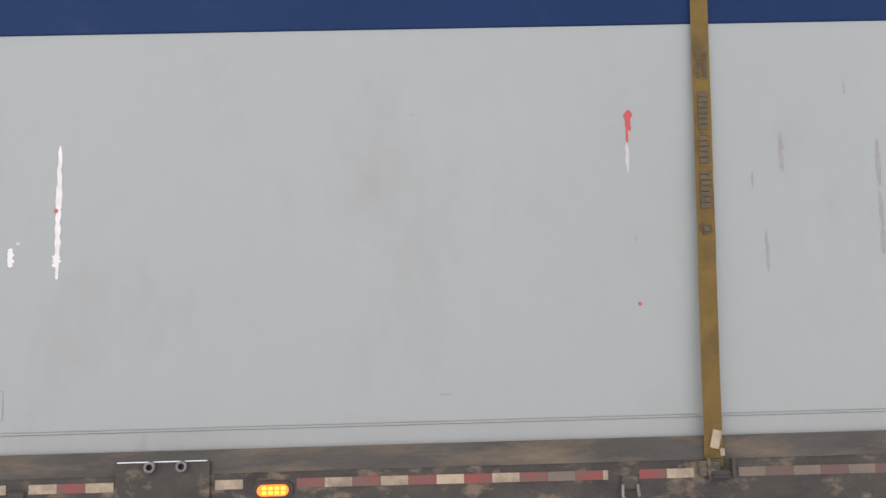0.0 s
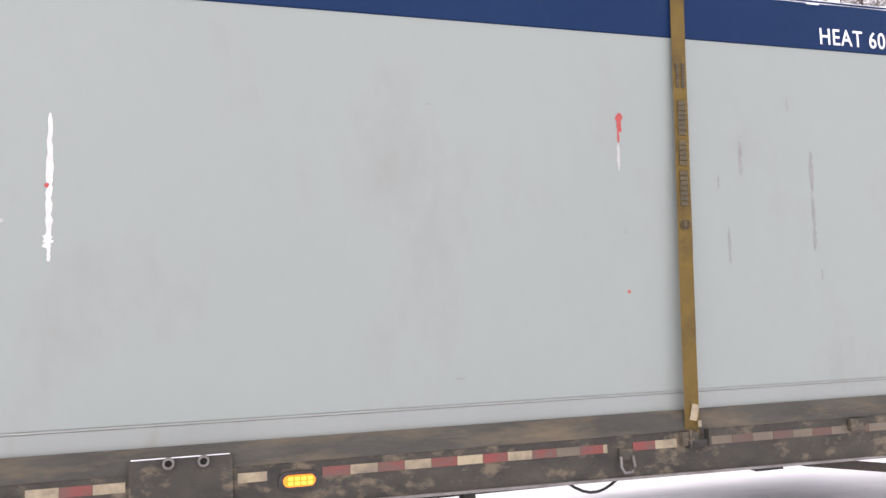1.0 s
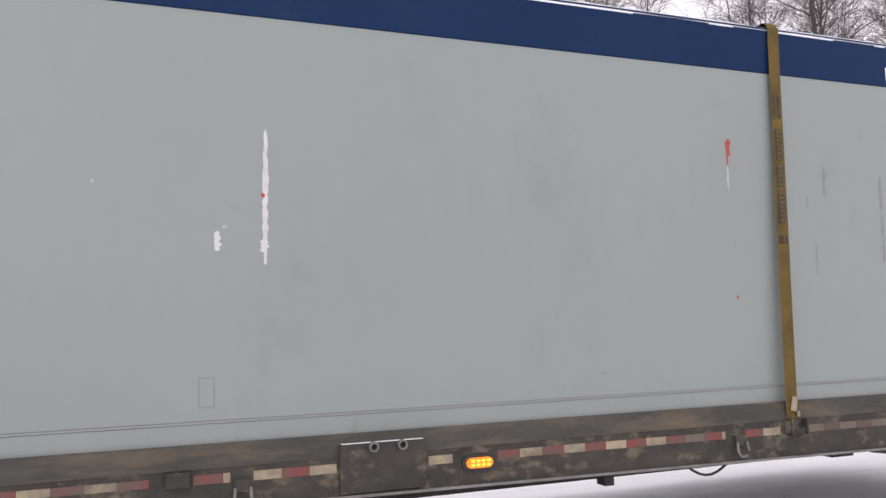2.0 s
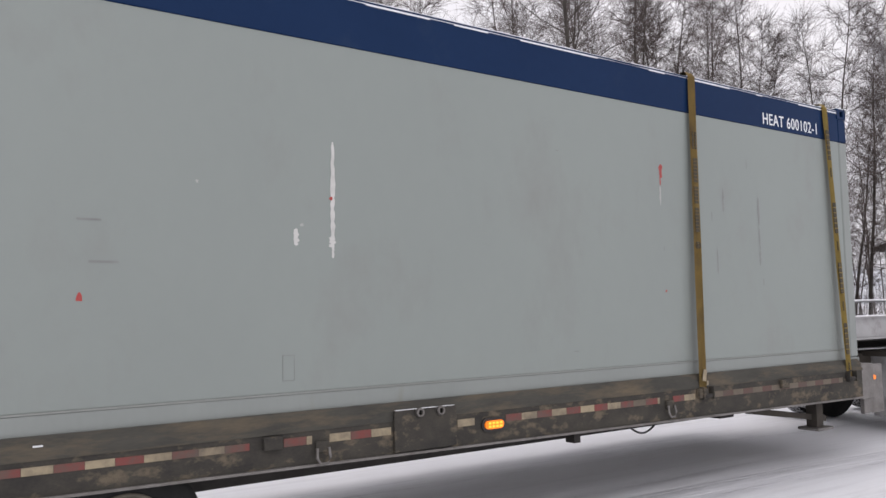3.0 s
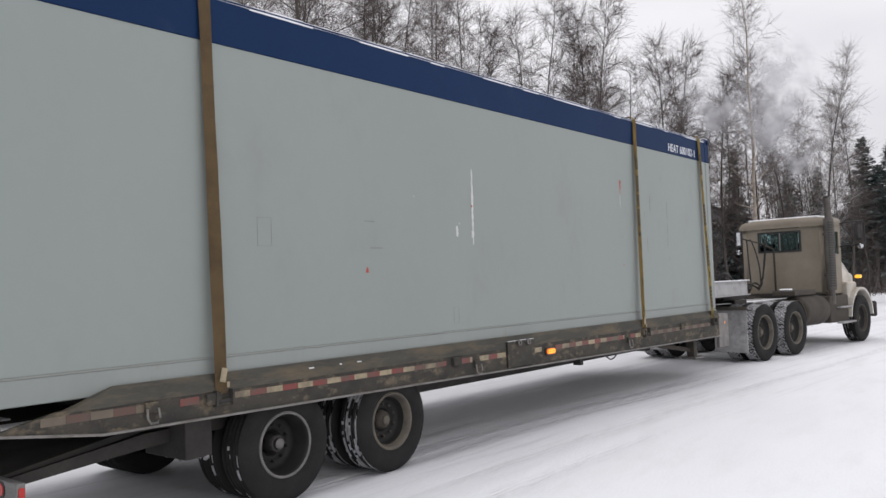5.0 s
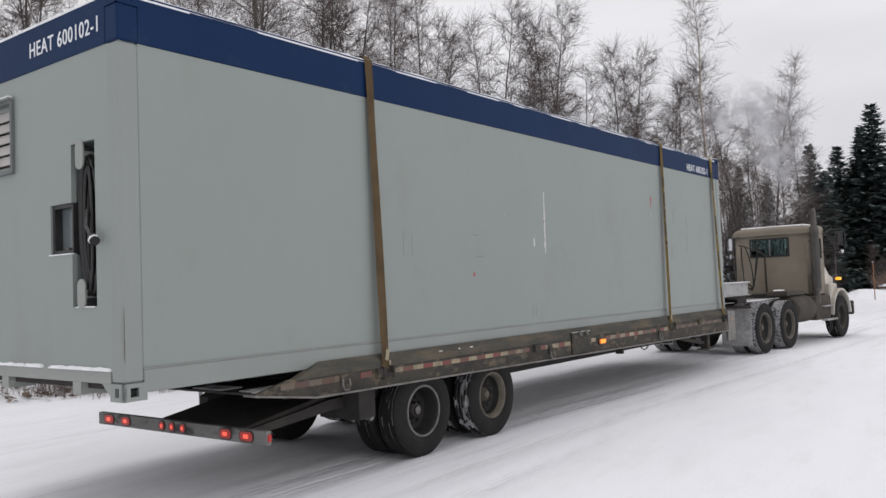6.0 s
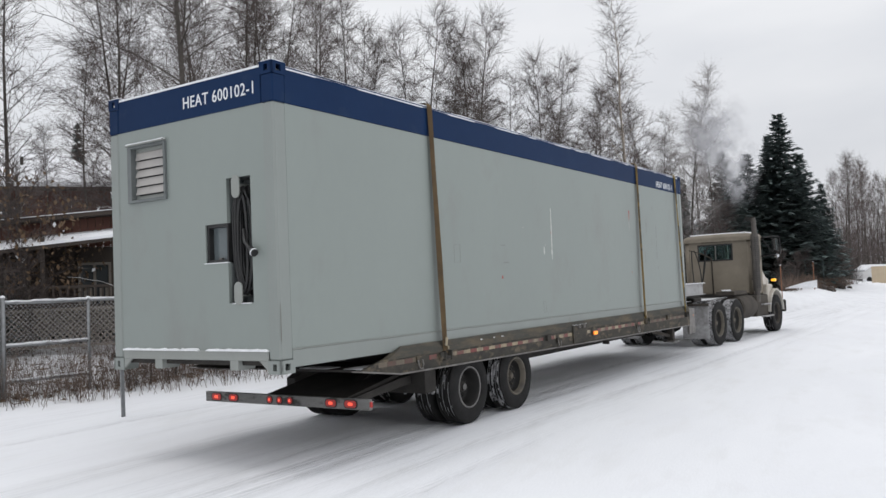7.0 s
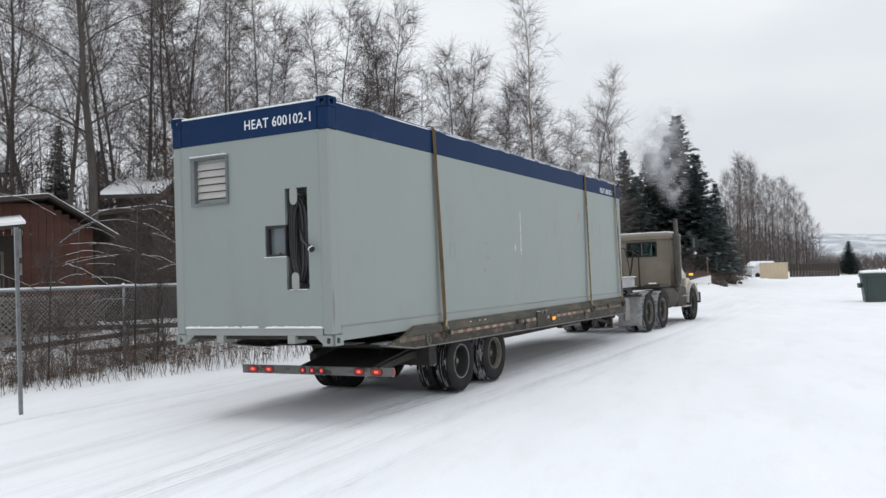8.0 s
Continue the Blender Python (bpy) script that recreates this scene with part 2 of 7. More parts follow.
WEED = mat("dry_weeds", (0.155, 0.112, 0.088), (0.095, 0.07, 0.056), rough=0.9, scale=1.5, islands=0.3, bump=0)
RED_BOARD = mat("red_brown_board", (0.108, 0.042, 0.028), (0.068, 0.029, 0.021), rough=0.8, scale=2, fine=24, bump=0.3, stretch=(0.3, 0.3, 2))
DARK_BOARD = mat("weathered_dark_board", (0.055, 0.042, 0.034), (0.035, 0.028, 0.024), rough=0.85, scale=2, fine=24, bump=0.3)
LATTICE = mat("grey_lattice", (0.2, 0.178, 0.152), (0.12, 0.105, 0.09), rough=0.85, scale=3)
WINDOW_DARK = mat("dark_window_pane", (0.02, 0.022, 0.025), (0.03, 0.033, 0.036), rough=0.08, bump=0)
BEAM_PALE = mat("pale_beam_paint", (0.38, 0.38, 0.385), (0.3, 0.3, 0.3), rough=0.6, scale=3, fine=20, dirt=(0.2, 0.19, 0.18), dirt_at=0.62, dirt_scale=4)
RV_WHITE = mat("white_fibreglass", (0.56, 0.56, 0.56), (0.48, 0.48, 0.48), rough=0.45, scale=1.5, dirt=(0.4, 0.38, 0.35), dirt_at=0.68, dirt_scale=2)
BEIGE = mat("beige_panel", (0.50, 0.41, 0.29), (0.42, 0.34, 0.24), rough=0.7, scale=1, fine=8)
BIN_GREEN = mat("dark_green_bin_paint", (0.025, 0.045, 0.042), (0.035, 0.055, 0.052), rough=0.5, scale=2)
STAKE = mat("orange_brown_stake", (0.28, 0.13, 0.07), (0.2, 0.1, 0.06), rough=0.8)
# distance haze is mixed into the pale bluish tones of snow and woods
HILL = mat("hazy_wooded_hill", (0.60, 0.62, 0.65), (0.34, 0.36, 0.39), rough=1, scale=0.02, fine=0.16, bump=0, spread=0.22)
def vapour(name):
    """Thin grey vapour that thins out towards the edge of its sheet."""
    m = bpy.data.materials.new(name)
    m.use_nodes = True
    n, l = m.node_tree.nodes, m.node_tree.links
    n.clear()
    out, mix = n.new("ShaderNodeOutputMaterial"), n.new("ShaderNodeMixShader")
    clear, body = n.new("ShaderNodeBsdfTransparent"), n.new("ShaderNodeBsdfTranslucent")
    lit, both = n.new("ShaderNodeBsdfDiffuse"), n.new("ShaderNodeMixShader")
    lit.inputs["Color"].default_value = (0.55, 0.55, 0.57, 1)
    l.new(body.outputs[0], both.inputs[1])
    l.new(lit.outputs[0], both.inputs[2])
    body.inputs["Color"].default_value = (0.55, 0.55, 0.57, 1)
    tc, ln, fall = n.new("ShaderNodeTexCoord"), n.new("ShaderNodeVectorMath"), n.new("ShaderNodeMapRange")
    ln.operation = "LENGTH"
    fall.interpolation_type = "SMOOTHSTEP"
    fall.inputs["From Min"].default_value, fall.inputs["From Max"].default_value = 0.98, 0.1
    fall.inputs["To Min"].default_value, fall.inputs["To Max"].default_value = 0.0, 0.8
    ns, cut, mul = n.new("ShaderNodeTexNoise"), n.new("ShaderNodeMapRange"), n.new("ShaderNodeMath")
    ns.inputs["Scale"].default_value, ns.inputs["Detail"].default_value = 2.0, 5
    cut.inputs["From Min"].default_value, cut.inputs["From Max"].default_value = 0.36, 0.66
    mul.operation = "MULTIPLY"
    l.new(tc.outputs["Object"], ln.inputs[0])
    l.new(ln.outputs["Value"], fall.inputs["Value"])
    l.new(tc.outputs["Object"], ns.inputs["Vector"])
    l.new(ns.outputs["Fac"], cut.inputs["Value"])
    l.new(fall.outputs[0], mul.inputs[0])
    l.new(cut.outputs[0], mul.inputs[1])
    l.new(mul.outputs[0], mix.inputs["Fac"])
    l.new(clear.outputs[0], mix.inputs[1])
    l.new(both.outputs[0], mix.inputs[2])
    l.new(mix.outputs[0], out.inputs["Surface"])
    return m


VAPOUR = vapour("exhaust_vapour")
PLASTER_GREY = mat("grey_siding", (0.30, 0.32, 0.34), (0.24, 0.26, 0.28), rough=0.8, scale=2)


# ---- mesh helpers ----
def mesh_of(name, bm):
    me = bpy.data.meshes.new(name)
    bm.normal_update()
    bm.to_mesh(me)
    bm.free()
    return me


def part(name, bm, material, parent=None, label="", smooth=False):
    """Links bm, or a mesh, as one object under a thing or part."""
    me = bm if isinstance(bm, bpy.types.Mesh) else mesh_of(name, bm)
    for m in (material if isinstance(material, (list, tuple)) else [material]):
        if len(me.materials) < (len(material) if isinstance(material, (list, tuple)) else 1):
            me.materials.append(m)
    if smooth:
        me.shade_smooth()
    ob = new(name, me)
    ob.parent = parent
    if label:
        tagged(ob, label)
    return ob


def thing(name, label, category, group="", kind="", at=None):
    ob = new(name)
    ob.empty_display_size = 0.2
    if at is not None:
        ob.matrix_basis = at
    return tagged(ob, label, category, group, kind)


def box(bm, x0, x1, y0, y1, z0, z1, bevel=0.0, m=None, mi=0):
    """Adds a box, with bevelled edges if asked, turned by m."""
    r = bmesh.ops.create_cube(bm, size=1.0)
    vs = r["verts"]
    for v in vs:
        v.co = Vector(((x0 + x1) / 2 + v.co.x * (x1 - x0), (y0 + y1) / 2 + v.co.y * (y1 - y0), (z0 + z1) / 2 + v.co.z * (z1 - z0)))
    fs = list({f for v in vs for f in v.link_faces})
    for f in fs:
        f.material_index = mi
    if bevel:
        es = list({e for v in vs for e in v.link_edges})
        r = bmesh.ops.bevel(bm, geom=es, offset=bevel, segments=1, affect="EDGES", profile=0.5)
        vs = list({v for f in r["faces"] for v in f.verts} | {v for v in vs if v.is_valid})
        for f in r["faces"]:
            f.material_index = mi
    if m is not None:
        for v in vs:
            v.co = m @ v.co
    return bm


def boxes(*specs, bevel=0.0):
    bm = bmesh.new()
    for s in specs:
        box(bm, *s, bevel=bevel)
    return bm


def prism(bm, outline, axis, a, b, mi=0):
    """Pushes an outline of pairs along an axis ('x', 'y' or 'z') from a to b."""
    def put(p, q):
        return {"x": (q, p[0], p[1]), "y": (p[0], q, p[1]), "z": (p[0], p[1], q)}[axis]
    lo = [bm.verts.new(put(p, a)) for p in outline]
    hi = [bm.verts.new(put(p, b)) for p in outline]
    n = len(outline)
    fs = [bm.faces.new(lo), bm.faces.new(hi[::-1])]
    fs += [bm.faces.new((lo[i], hi[i], hi[(i + 1) % n], lo[(i + 1) % n])) for i in range(n)]
    for f in fs:
        f.material_index = mi
    bmesh.ops.recalc_face_normals(bm, faces=fs)
    return bm


def lathe(bm, profile, n=36, mi=0, closed=False, centre=(0, 0, 0)):
    """Turns pairs (radius, y) round the y axis."""
    rings = []
    for r, y in profile:
        rings.append([bm.verts.new((centre[0] + r * math.cos(2 * math.pi * k / n), centre[1] + y, centre[2] + r * math.sin(2 * math.pi * k / n))) for k in range(n)])
    fs = []
    for i in range(len(rings) - (0 if closed else 1)):
        a, b = rings[i], rings[(i + 1) % len(rings)]
        for k in range(n):
            fs.append(bm.faces.new((a[k], a[(k + 1) % n], b[(k + 1) % n], b[k])))
    for f in fs:
        f.material_index = mi
        f.smooth = True
    bmesh.ops.recalc_face_normals(bm, faces=fs)
    return rings


def pipe(bm, points, radius, n=8, mi=0, cap=True):
    """A tube along points; radius is one number or one for each point."""
    pts = [Vector(p) for p in points]
    rs = radius if isinstance(radius, (list, tuple)) else [radius] * len(pts)
    rings = []
    for i, p in enumerate(pts):
        d = (pts[min(i + 1, len(pts) - 1)] - pts[max(i - 1, 0)]).normalized()
        u = d.cross(Vector((0, 0, 1)) if abs(d.z) < 0.9 else Vector((1, 0, 0))).normalized()
        w = d.cross(u)
        rings.append([bm.verts.new(p + rs[i] * (math.cos(2 * math.pi * k / n) * u + math.sin(2 * math.pi * k / n) * w)) for k in range(n)])
    for a, b in zip(rings, rings[1:]):
        for k in range(n):
            f = bm.faces.new((a[k], a[(k + 1) % n], b[(k + 1) % n], b[k]))
            f.material_index, f.smooth = mi, True
    if cap:
        for r in (rings[0][::-1], rings[-1]):
            bm.faces.new(r).material_index = mi
    return bm


def rounded(cx, cy, w, h, r, n=5):
    """The outline of a rounded rectangle."""
    out = []
    for qx, qy, a0 in ((1, 1, 0), (-1, 1, 90), (-1, -1, 180), (1, -1, 270)):
        for k in range(n + 1):
            a = radians(a0 + 90 * k / n)
            out.append((cx + qx * (w / 2 - r) + r * math.cos(a), cy + qy * (h / 2 - r) + r * math.sin(a)))
    return out


def panel_with_hole(bm, axis, a, b, u0, u1, v0, v1, holes, mi=0):
    """A flat slab between a and b along axis, over u and v, with rectangular holes (u0, u1, v0, v1)."""
    us = sorted({u0, u1, *[h[0] for h in holes], *[h[1] for h in holes]})
    vs = sorted({v0, v1, *[h[2] for h in holes], *[h[3] for h in holes]})
    for i in range(len(us) - 1):
        for j in range(len(vs) - 1):
            cu, cv = (us[i] + us[i + 1]) / 2, (vs[j] + vs[j + 1]) / 2
            if any(h[0] < cu < h[1] and h[2] < cv < h[3] for h in holes):
                continue
            p = {"x": (a, b, us[i], us[i + 1], vs[j], vs[j + 1]), "y": (us[i], us[i + 1], a, b, vs[j], vs[j + 1])}[axis]
            box(bm, *p, mi=mi)
    bmesh.ops.remove_doubles(bm, verts=bm.verts, dist=1e-5)
    seen, twice = {}, []
    for f in bm.faces:
        k = tuple(round(c, 4) for c in f.calc_center_median())
        if k in seen:
            twice += [f, seen[k]]
        seen[k] = f
    bmesh.ops.delete(bm, geom=list(set(twice)), context="FACES_ONLY")
    return bm


def lettering(name, words, size, material, parent, m, depth=0.002, narrow=1.0, spacing=1.0, bold=0.0):
    """Words in the built-in font, as a mesh; the baseline's start is at m."""
    cu = bpy.data.curves.new(name, "FONT")
    cu.body, cu.size, cu.extrude, cu.space_character, cu.offset = words, size, depth, spacing, bold
    tmp = bpy.data.objects.new(name, cu)
    me = bpy.data.meshes.new_from_object(tmp)
    bpy.data.objects.remove(tmp)
    me.materials.clear()
    me.materials.append(material)
    ob = new(name, me)
    ob.parent = parent
    ob.matrix_basis = m @ Matrix.Diagonal((narrow, 1, 1, 1))
    return ob


def smear(bm, x, z0, z1, w, y, rnd, n=9, mi=0):
    """A ragged upright paint mark on the load's side."""
    a, b = [], []
    for i in range(n):
        k = i / (n - 1)
        ww = w * (0.25 + 0.75 * math.sin(math.pi * min(1, 0.12 + 0.8 * k)) ** 0.5) * rnd.uniform(0.6, 1.15) / 2
        if i in (0, n - 1):
            ww = w * 0.1
        c = x + rnd.uniform(-0.12, 0.12) * w
        a.append(bm.verts.new((c - ww, y, z0 + (z1 - z0) * k)))
        b.append(bm.verts.new((c + ww, y, z0 + (z1 - z0) * k)))
    for i in range(n - 1):
        bm.faces.new((a[i], b[i], b[i + 1], a[i + 1])).material_index = mi
    return bm


# ---- the ground ----
VERGE = ([-400, -30, 0, 8, 10.4, 13.2, 16.1, 30, 48, 60, 80, 120, 400], [60, 23, 15.2, 12.0, 10.5, 9.1, 7.65, 2.6, -1.6, -4.2, -7.8, -14.2, -82])


def verge_y(x):
    return float(np.interp(x, *VERGE))


def path_at(t):
    return [float(np.interp(t, [r[0] for r in HAUL], [r[k] for r in HAUL])) for k in (1, 2, 3)]


def ground_z(x, y):
    s = y - verge_y(x)
    z = 0.014 * noise.noise((x * 0.45, y * 0.9, 0)) + 0.006 * noise.noise((x * 2.1, y * 4.0, 3))
    if s > 0:
        k = min(s / 1.2, 1.0)
        z += k * (0.07 + 0.05 * noise.noise((x * 1.3, y * 1.3, 7)) + 0.03 * noise.noise((x * 4, y * 4, 9)))
        near = max(0.0, min(1.0, (38 - x) / 14))
        z += max(0.0, min(s - 1.5, 20)) * (0.092 * near + 0.008)
        bank = max(0.0, min(1.0, (x - 45) / 12)) * max(0.0, min(1.0, (130 - x) / 20))
        z += bank * 0.75 * math.exp(-((s - 2.6) / 1.7) ** 2) * (0.75 + 0.6 * noise.noise((x * 0.35, y * 0.35, 2)))
    return z


def track_offset(x, y):
    """How far (x, y) lies from the nearest wheel track of the haul, sideways."""
    t0 = np.interp(x, [r[1] for r in HAUL], [r[0] for r in HAUL])
    X, Y, a = path_at(t0)
    c = Y + math.tan(radians(a)) * (x - X)
    return y - c


def build_ground():
    def axis(lo, hi, fine, reach):
        pts = list(np.arange(lo, hi, fine))
        d = fine
        a, b = lo, hi
        while b < reach:
            d *= 1.22
            b += d
            a -= d
            pts = [a] + pts + [b]
        return pts
    xs, ys = axis(-4, 34, 0.25, 3200), axis(-6, 12.5, 0.1, 3200)
    verts, packed, lane, used = [], [], [], []
    # wheel tracks that older traffic has pressed into the lane, as lines across it
    lanes = [(0.1, 0.11), (0.43, 0.1), (0.85, 0.07), (2.0, 0.11), (2.34, 0.1), (3.55, 0.08), (4.3, 0.08), (4.75, 0.06), (-0.75, 0.08), (-1.3, 0.06)]
    for y in ys:
        for x in xs:
            z, p, o, worn = 0.0, 0.0, 0.0, 0.0
            if -60 < x < 240 and -60 < y < 90:
                z = ground_z(x, y)
                if -30 < x < 120 and y < verge_y(x):
                    o = track_offset(x, y) + 0.12 * noise.noise((x * 0.08, 0, 5))
                    for c, w in lanes:
                        q = math.exp(-((o - c) / w) ** 2)
                        p = max(p, q * max(0.0, 0.55 + 0.9 * noise.noise((x * 0.22, o * 2, 11))))
                    z -= 0.03 * p
                    worn = max(0.0, min(1.0, (verge_y(x) - y) / 0.8)) * max(0.08, min(1.0, (o + 2.6) / 2.2)) * max(0.15, min(1.0, (75 - x) / 40))
            verts.append((x, y, z))
            packed.append(p)
            lane.append(o)
            used.append(worn)
    nx = len(xs)
    faces = [(j * nx + i, j * nx + i + 1, (j + 1) * nx + i + 1, (j + 1) * nx + i) for j in range(len(ys) - 1) for i in range(nx - 1)]
    me = bpy.data.meshes.new("ground")
    me.from_pydata(verts, [], faces)
    for key, vals in (("packed", packed), ("lane", lane), ("used", used), ("along", [v[0] for v in verts])):
        me.attributes.new(key, "FLOAT", "POINT").data.foreach_set("value", vals)
    me.shade_smooth()
    m = mat("trodden_snow", (0.83, 0.84, 0.865), (0.765, 0.775, 0.805), rough=0.7, scale=0.5, fine=26, bump=0.6, stretch=(0.5, 1.6, 1), turn=radians(11), dirt=(0.74, 0.745, 0.76), dirt_at=0.63, dirt_scale=1.1, dirt_soft=0.12)
    n, l = m.node_tree.nodes, m.node_tree.links
    b = n["Principled BSDF"]
    src = b.inputs["Base Color"].links[0].from_socket

    def attr(key):
        a = n.new("ShaderNodeAttribute")
        a.attribute_name = key
        return a.outputs["Fac"]

    def calc(op, *vals):
        k = n.new("ShaderNodeMath")
        k.operation = op
        for i, v in enumerate(vals):
            if isinstance(v, (int, float)):
                k.inputs[i].default_value = v
            else:
                l.new(v, k.inputs[i])
        return k.outputs[0]

    def streaks(along, across, lo, hi, detail=4):
        """Long marks that run with the lane, between 0 and 1."""
        cx = n.new("ShaderNodeCombineXYZ")
        l.new(calc("MULTIPLY", attr("along"), along), cx.inputs[0])
        l.new(calc("MULTIPLY", attr("lane"), across), cx.inputs[1])
        t = n.new("ShaderNodeTexNoise")
        t.inputs["Scale"].default_value, t.inputs["Detail"].default_value = 1.0, detail
        l.new(cx.outputs[0], t.inputs["Vector"])
        r = n.new("ShaderNodeMapRange")
        r.inputs["From Min"].default_value, r.inputs["From Max"].default_value = lo, hi
        l.new(t.outputs["Fac"], r.inputs["Value"])
        return r.outputs[0]
    fine_marks = calc("MULTIPLY", streaks(0.5, 9.0, 0.5, 0.68), streaks(0.1, 0.9, 0.4, 0.62, 2))
    ruts = calc("MULTIPLY", attr("packed"), streaks(0.5, 26.0, 0.36, 0.6, 2))
    both = calc("MINIMUM", calc("MULTIPLY", attr("used"), calc("ADD", calc("MULTIPLY", fine_marks, 0.42), calc("MULTIPLY", ruts, 0.95))), 1.0)
    mx = n.new("ShaderNodeMix")
    mx.data_type = "RGBA"
    mx.inputs["B"].default_value = (0.52, 0.525, 0.545, 1)
    l.new(calc("MULTIPLY", both, 0.8), mx.inputs["Factor"])
    l.new(src, mx.inputs["A"])
    l.new(mx.outputs["Result"], b.inputs["Base Color"])
    dent = n.new("ShaderNodeBump")
    dent.inputs["Strength"].default_value, dent.inputs["Distance"].default_value = 0.8, 0.015
    dent.invert = True
    l.new(both, dent.inputs["Height"])
    l.new(n["Bump"].outputs[0], dent.inputs["Normal"])
    l.new(dent.outputs[0], b.inputs["Normal"])
    me.materials.append(m)
    tagged(new("ground", me), "snow-covered lane and verge with packed wheel tracks", "ground", kind="structure")


build_ground()


# ---- the container ----
L, W, ZB, ZT = 12.192, 2.438, 0.95, 3.83
ZBAND = 3.452


def build_container():
    c = thing("shipping_container", "pale grey forty-foot container with a dark blue top band", "container")
    rnd = random.Random(4)
    # long walls, roof and far end; the rear end wall has its openings
    part("side_wall", boxes((0.16, L - 0.16, 0.012, 0.05, 1.171, ZBAND), bevel=0.003), GREY_PAINT, c, "flat pale grey steel wall with old scrapes")
    part("side_wall", boxes((0.16, L - 0.16, W - 0.05, W - 0.012, 1.171, ZBAND)), GREY_PAINT, c)
    part("end_wall", boxes((L - 0.05, L - 0.012, 0.16, W - 0.16, 1.17, ZBAND)), GREY_PAINT, c)
    slot, hatch, vent = (0.335, 0.662, 1.608, 2.8), (0.662, 0.97, 2.0, 2.375), (1.53, 2.11, 2.70, 3.27)
    bm = panel_with_hole(bmesh.new(), "x", 0.012, 0.05, 0.14, W - 0.14, 1.16, ZBAND, [slot, hatch, vent])
    part("rear_wall", bm, GREY_PAINT, c, "smooth grey end wall with recesses")
    for y0, y1 in ((0.0, 0.05), (W - 0.05, W)):
        part("top_rail", boxes((0.16, L - 0.16, y0 + 0.004, y1 - 0.004, ZBAND, 3.785), bevel=0.006), BLUE_PAINT, c, "dark blue band")
        part("bottom_rail", boxes((0.16, L - 0.16, y0 + 0.006, y1 - 0.006, 1.0, 1.162), bevel=0.006), GREY_POST, c)
        part("rail_lip", boxes((0.16, L - 0.16, y0 + (0.003 if y0 == 0 else 0.012), y1 - (0.012 if y0 == 0 else 0.003), 1.162, 1.171)), GREY_TRIM, c)
        part("rail_edge", boxes((0.17, L - 0.17, y0 + (0.0 if y0 == 0 else 0.02), y1 - (0.02 if y0 == 0 else 0.0), 3.785, 3.797)), BLUE_PAINT, c)
    for x0, x1 in ((0.004, 0.05), (L - 0.05, L - 0.004)):
        part("end_rail", boxes((x0, x1, 0.16, W - 0.16, ZBAND, 3.79), bevel=0.006), BLUE_PAINT, c, "dark blue band")
        part("sill", boxes((x0 - 0.004, x1 + 0.02, 0.16, W - 0.16, 1.068, 1.16), bevel=0.006), GREY_TRIM, c)
    part("roof", boxes((0.05, L - 0.05, 0.05, W - 0.05, 3.74, 3.776)), GREY_PAINT, c)
    part("floor", boxes((0.06, L - 0.06, 0.06, W - 0.06, 1.02, 1.06)), DARK_STEEL, c)
    for x in (0.0, L):
        for y in (0.0, W):
            sx, sy = (1 if x == 0 else -1), (1 if y == 0 else -1)
            bx = sorted((x, x + sx * 0.165))
            by = sorted((y, y + sy * 0.155))
            part("corner_post", boxes((*bx, *by, 1.07, ZBAND), bevel=0.02), GREY_POST, c)
            part("post_head", boxes((*bx, *by, ZBAND, 3.715), bevel=0.012), BLUE_PAINT, c)
            for top in (False, True):
                z0, z1 = (3.712, ZT) if top else (ZB, 1.073)
                bm = bmesh.new()
                px, py = sorted((x - sx * 0.003, x + sx * 0.178)), sorted((y - sy * 0.003, y + sy * 0.162))
                # a casting: outer plates with a slot through the end and the side
                h0, h1 = z0 + 0.03, z0 + 0.092
                ex = sorted((x - sx * 0.003, x + sx * 0.02))
                ey = sorted((y - sy * 0.003, y + sy * 0.02))
                hy = sorted((y + sy * 0.055, y + sy * 0.105))
                hx = sorted((x + sx * 0.05, x + sx * 0.115))
                panel_with_hole(bm, "x", *ex, *py, z0, z1, [(*hy, h0, h1)])
                panel_with_hole(bm, "y", *ey, *px, z0, z1, [(*hx, h0, h1)])
                box(bm, *sorted((x + sx * 0.02, x + sx * 0.178)), *sorted((y + sy * 0.02, y + sy * 0.162)), z0, z0 + 0.022)
                box(bm, *sorted((x + sx * 0.02, x + sx * 0.178)), *sorted((y + sy * 0.02, y + sy * 0.162)), z1 - 0.022, z1)
                box(bm, *sorted((x + sx * 0.15, x + sx * 0.178)), *sorted((y + sy * 0.02, y + sy * 0.162)), z0, z1)
                box(bm, *sorted((x + sx * 0.02, x + sx * 0.15)), *sorted((y + sy * 0.135, y + sy * 0.162)), z0, z1)
                part("corner_casting", bm, BLUE_PAINT if top else GREY_POST, c)
            # gusset that widens the post towards its foot
            bm = bmesh.new()
            prism(bm, [(y + sy * 0.155, 1.075), (y + sy * 0.29, 1.075), (y + sy * 0.155, 0.965)], "x", *sorted((x + sx * 0.006, x + sx * 0.03)))
            part("gusset", bm, GREY_TRIM, c)
    for y in (0.615, 1.715):
        bm = boxes((0.012, 0.22, y - 0.055, y - 0.042, 0.985, 1.07), (0.012, 0.22, y + 0.042, y + 0.055, 0.985, 1.07), (0.006, 0.22, y - 0.055, y + 0.055, 0.975, 0.987), (0.004, 0.018, y - 0.055, y + 0.055, 0.985, 1.07))
        part("floor_foot", bm, GREY_TRIM, c)
    for k in range(9):
        part("cross_bearer", boxes((0.9 + 1.28 * k, 0.98 + 1.28 * k, 0.06, W - 0.06, 0.985, 1.02)), DARK_STEEL, c)
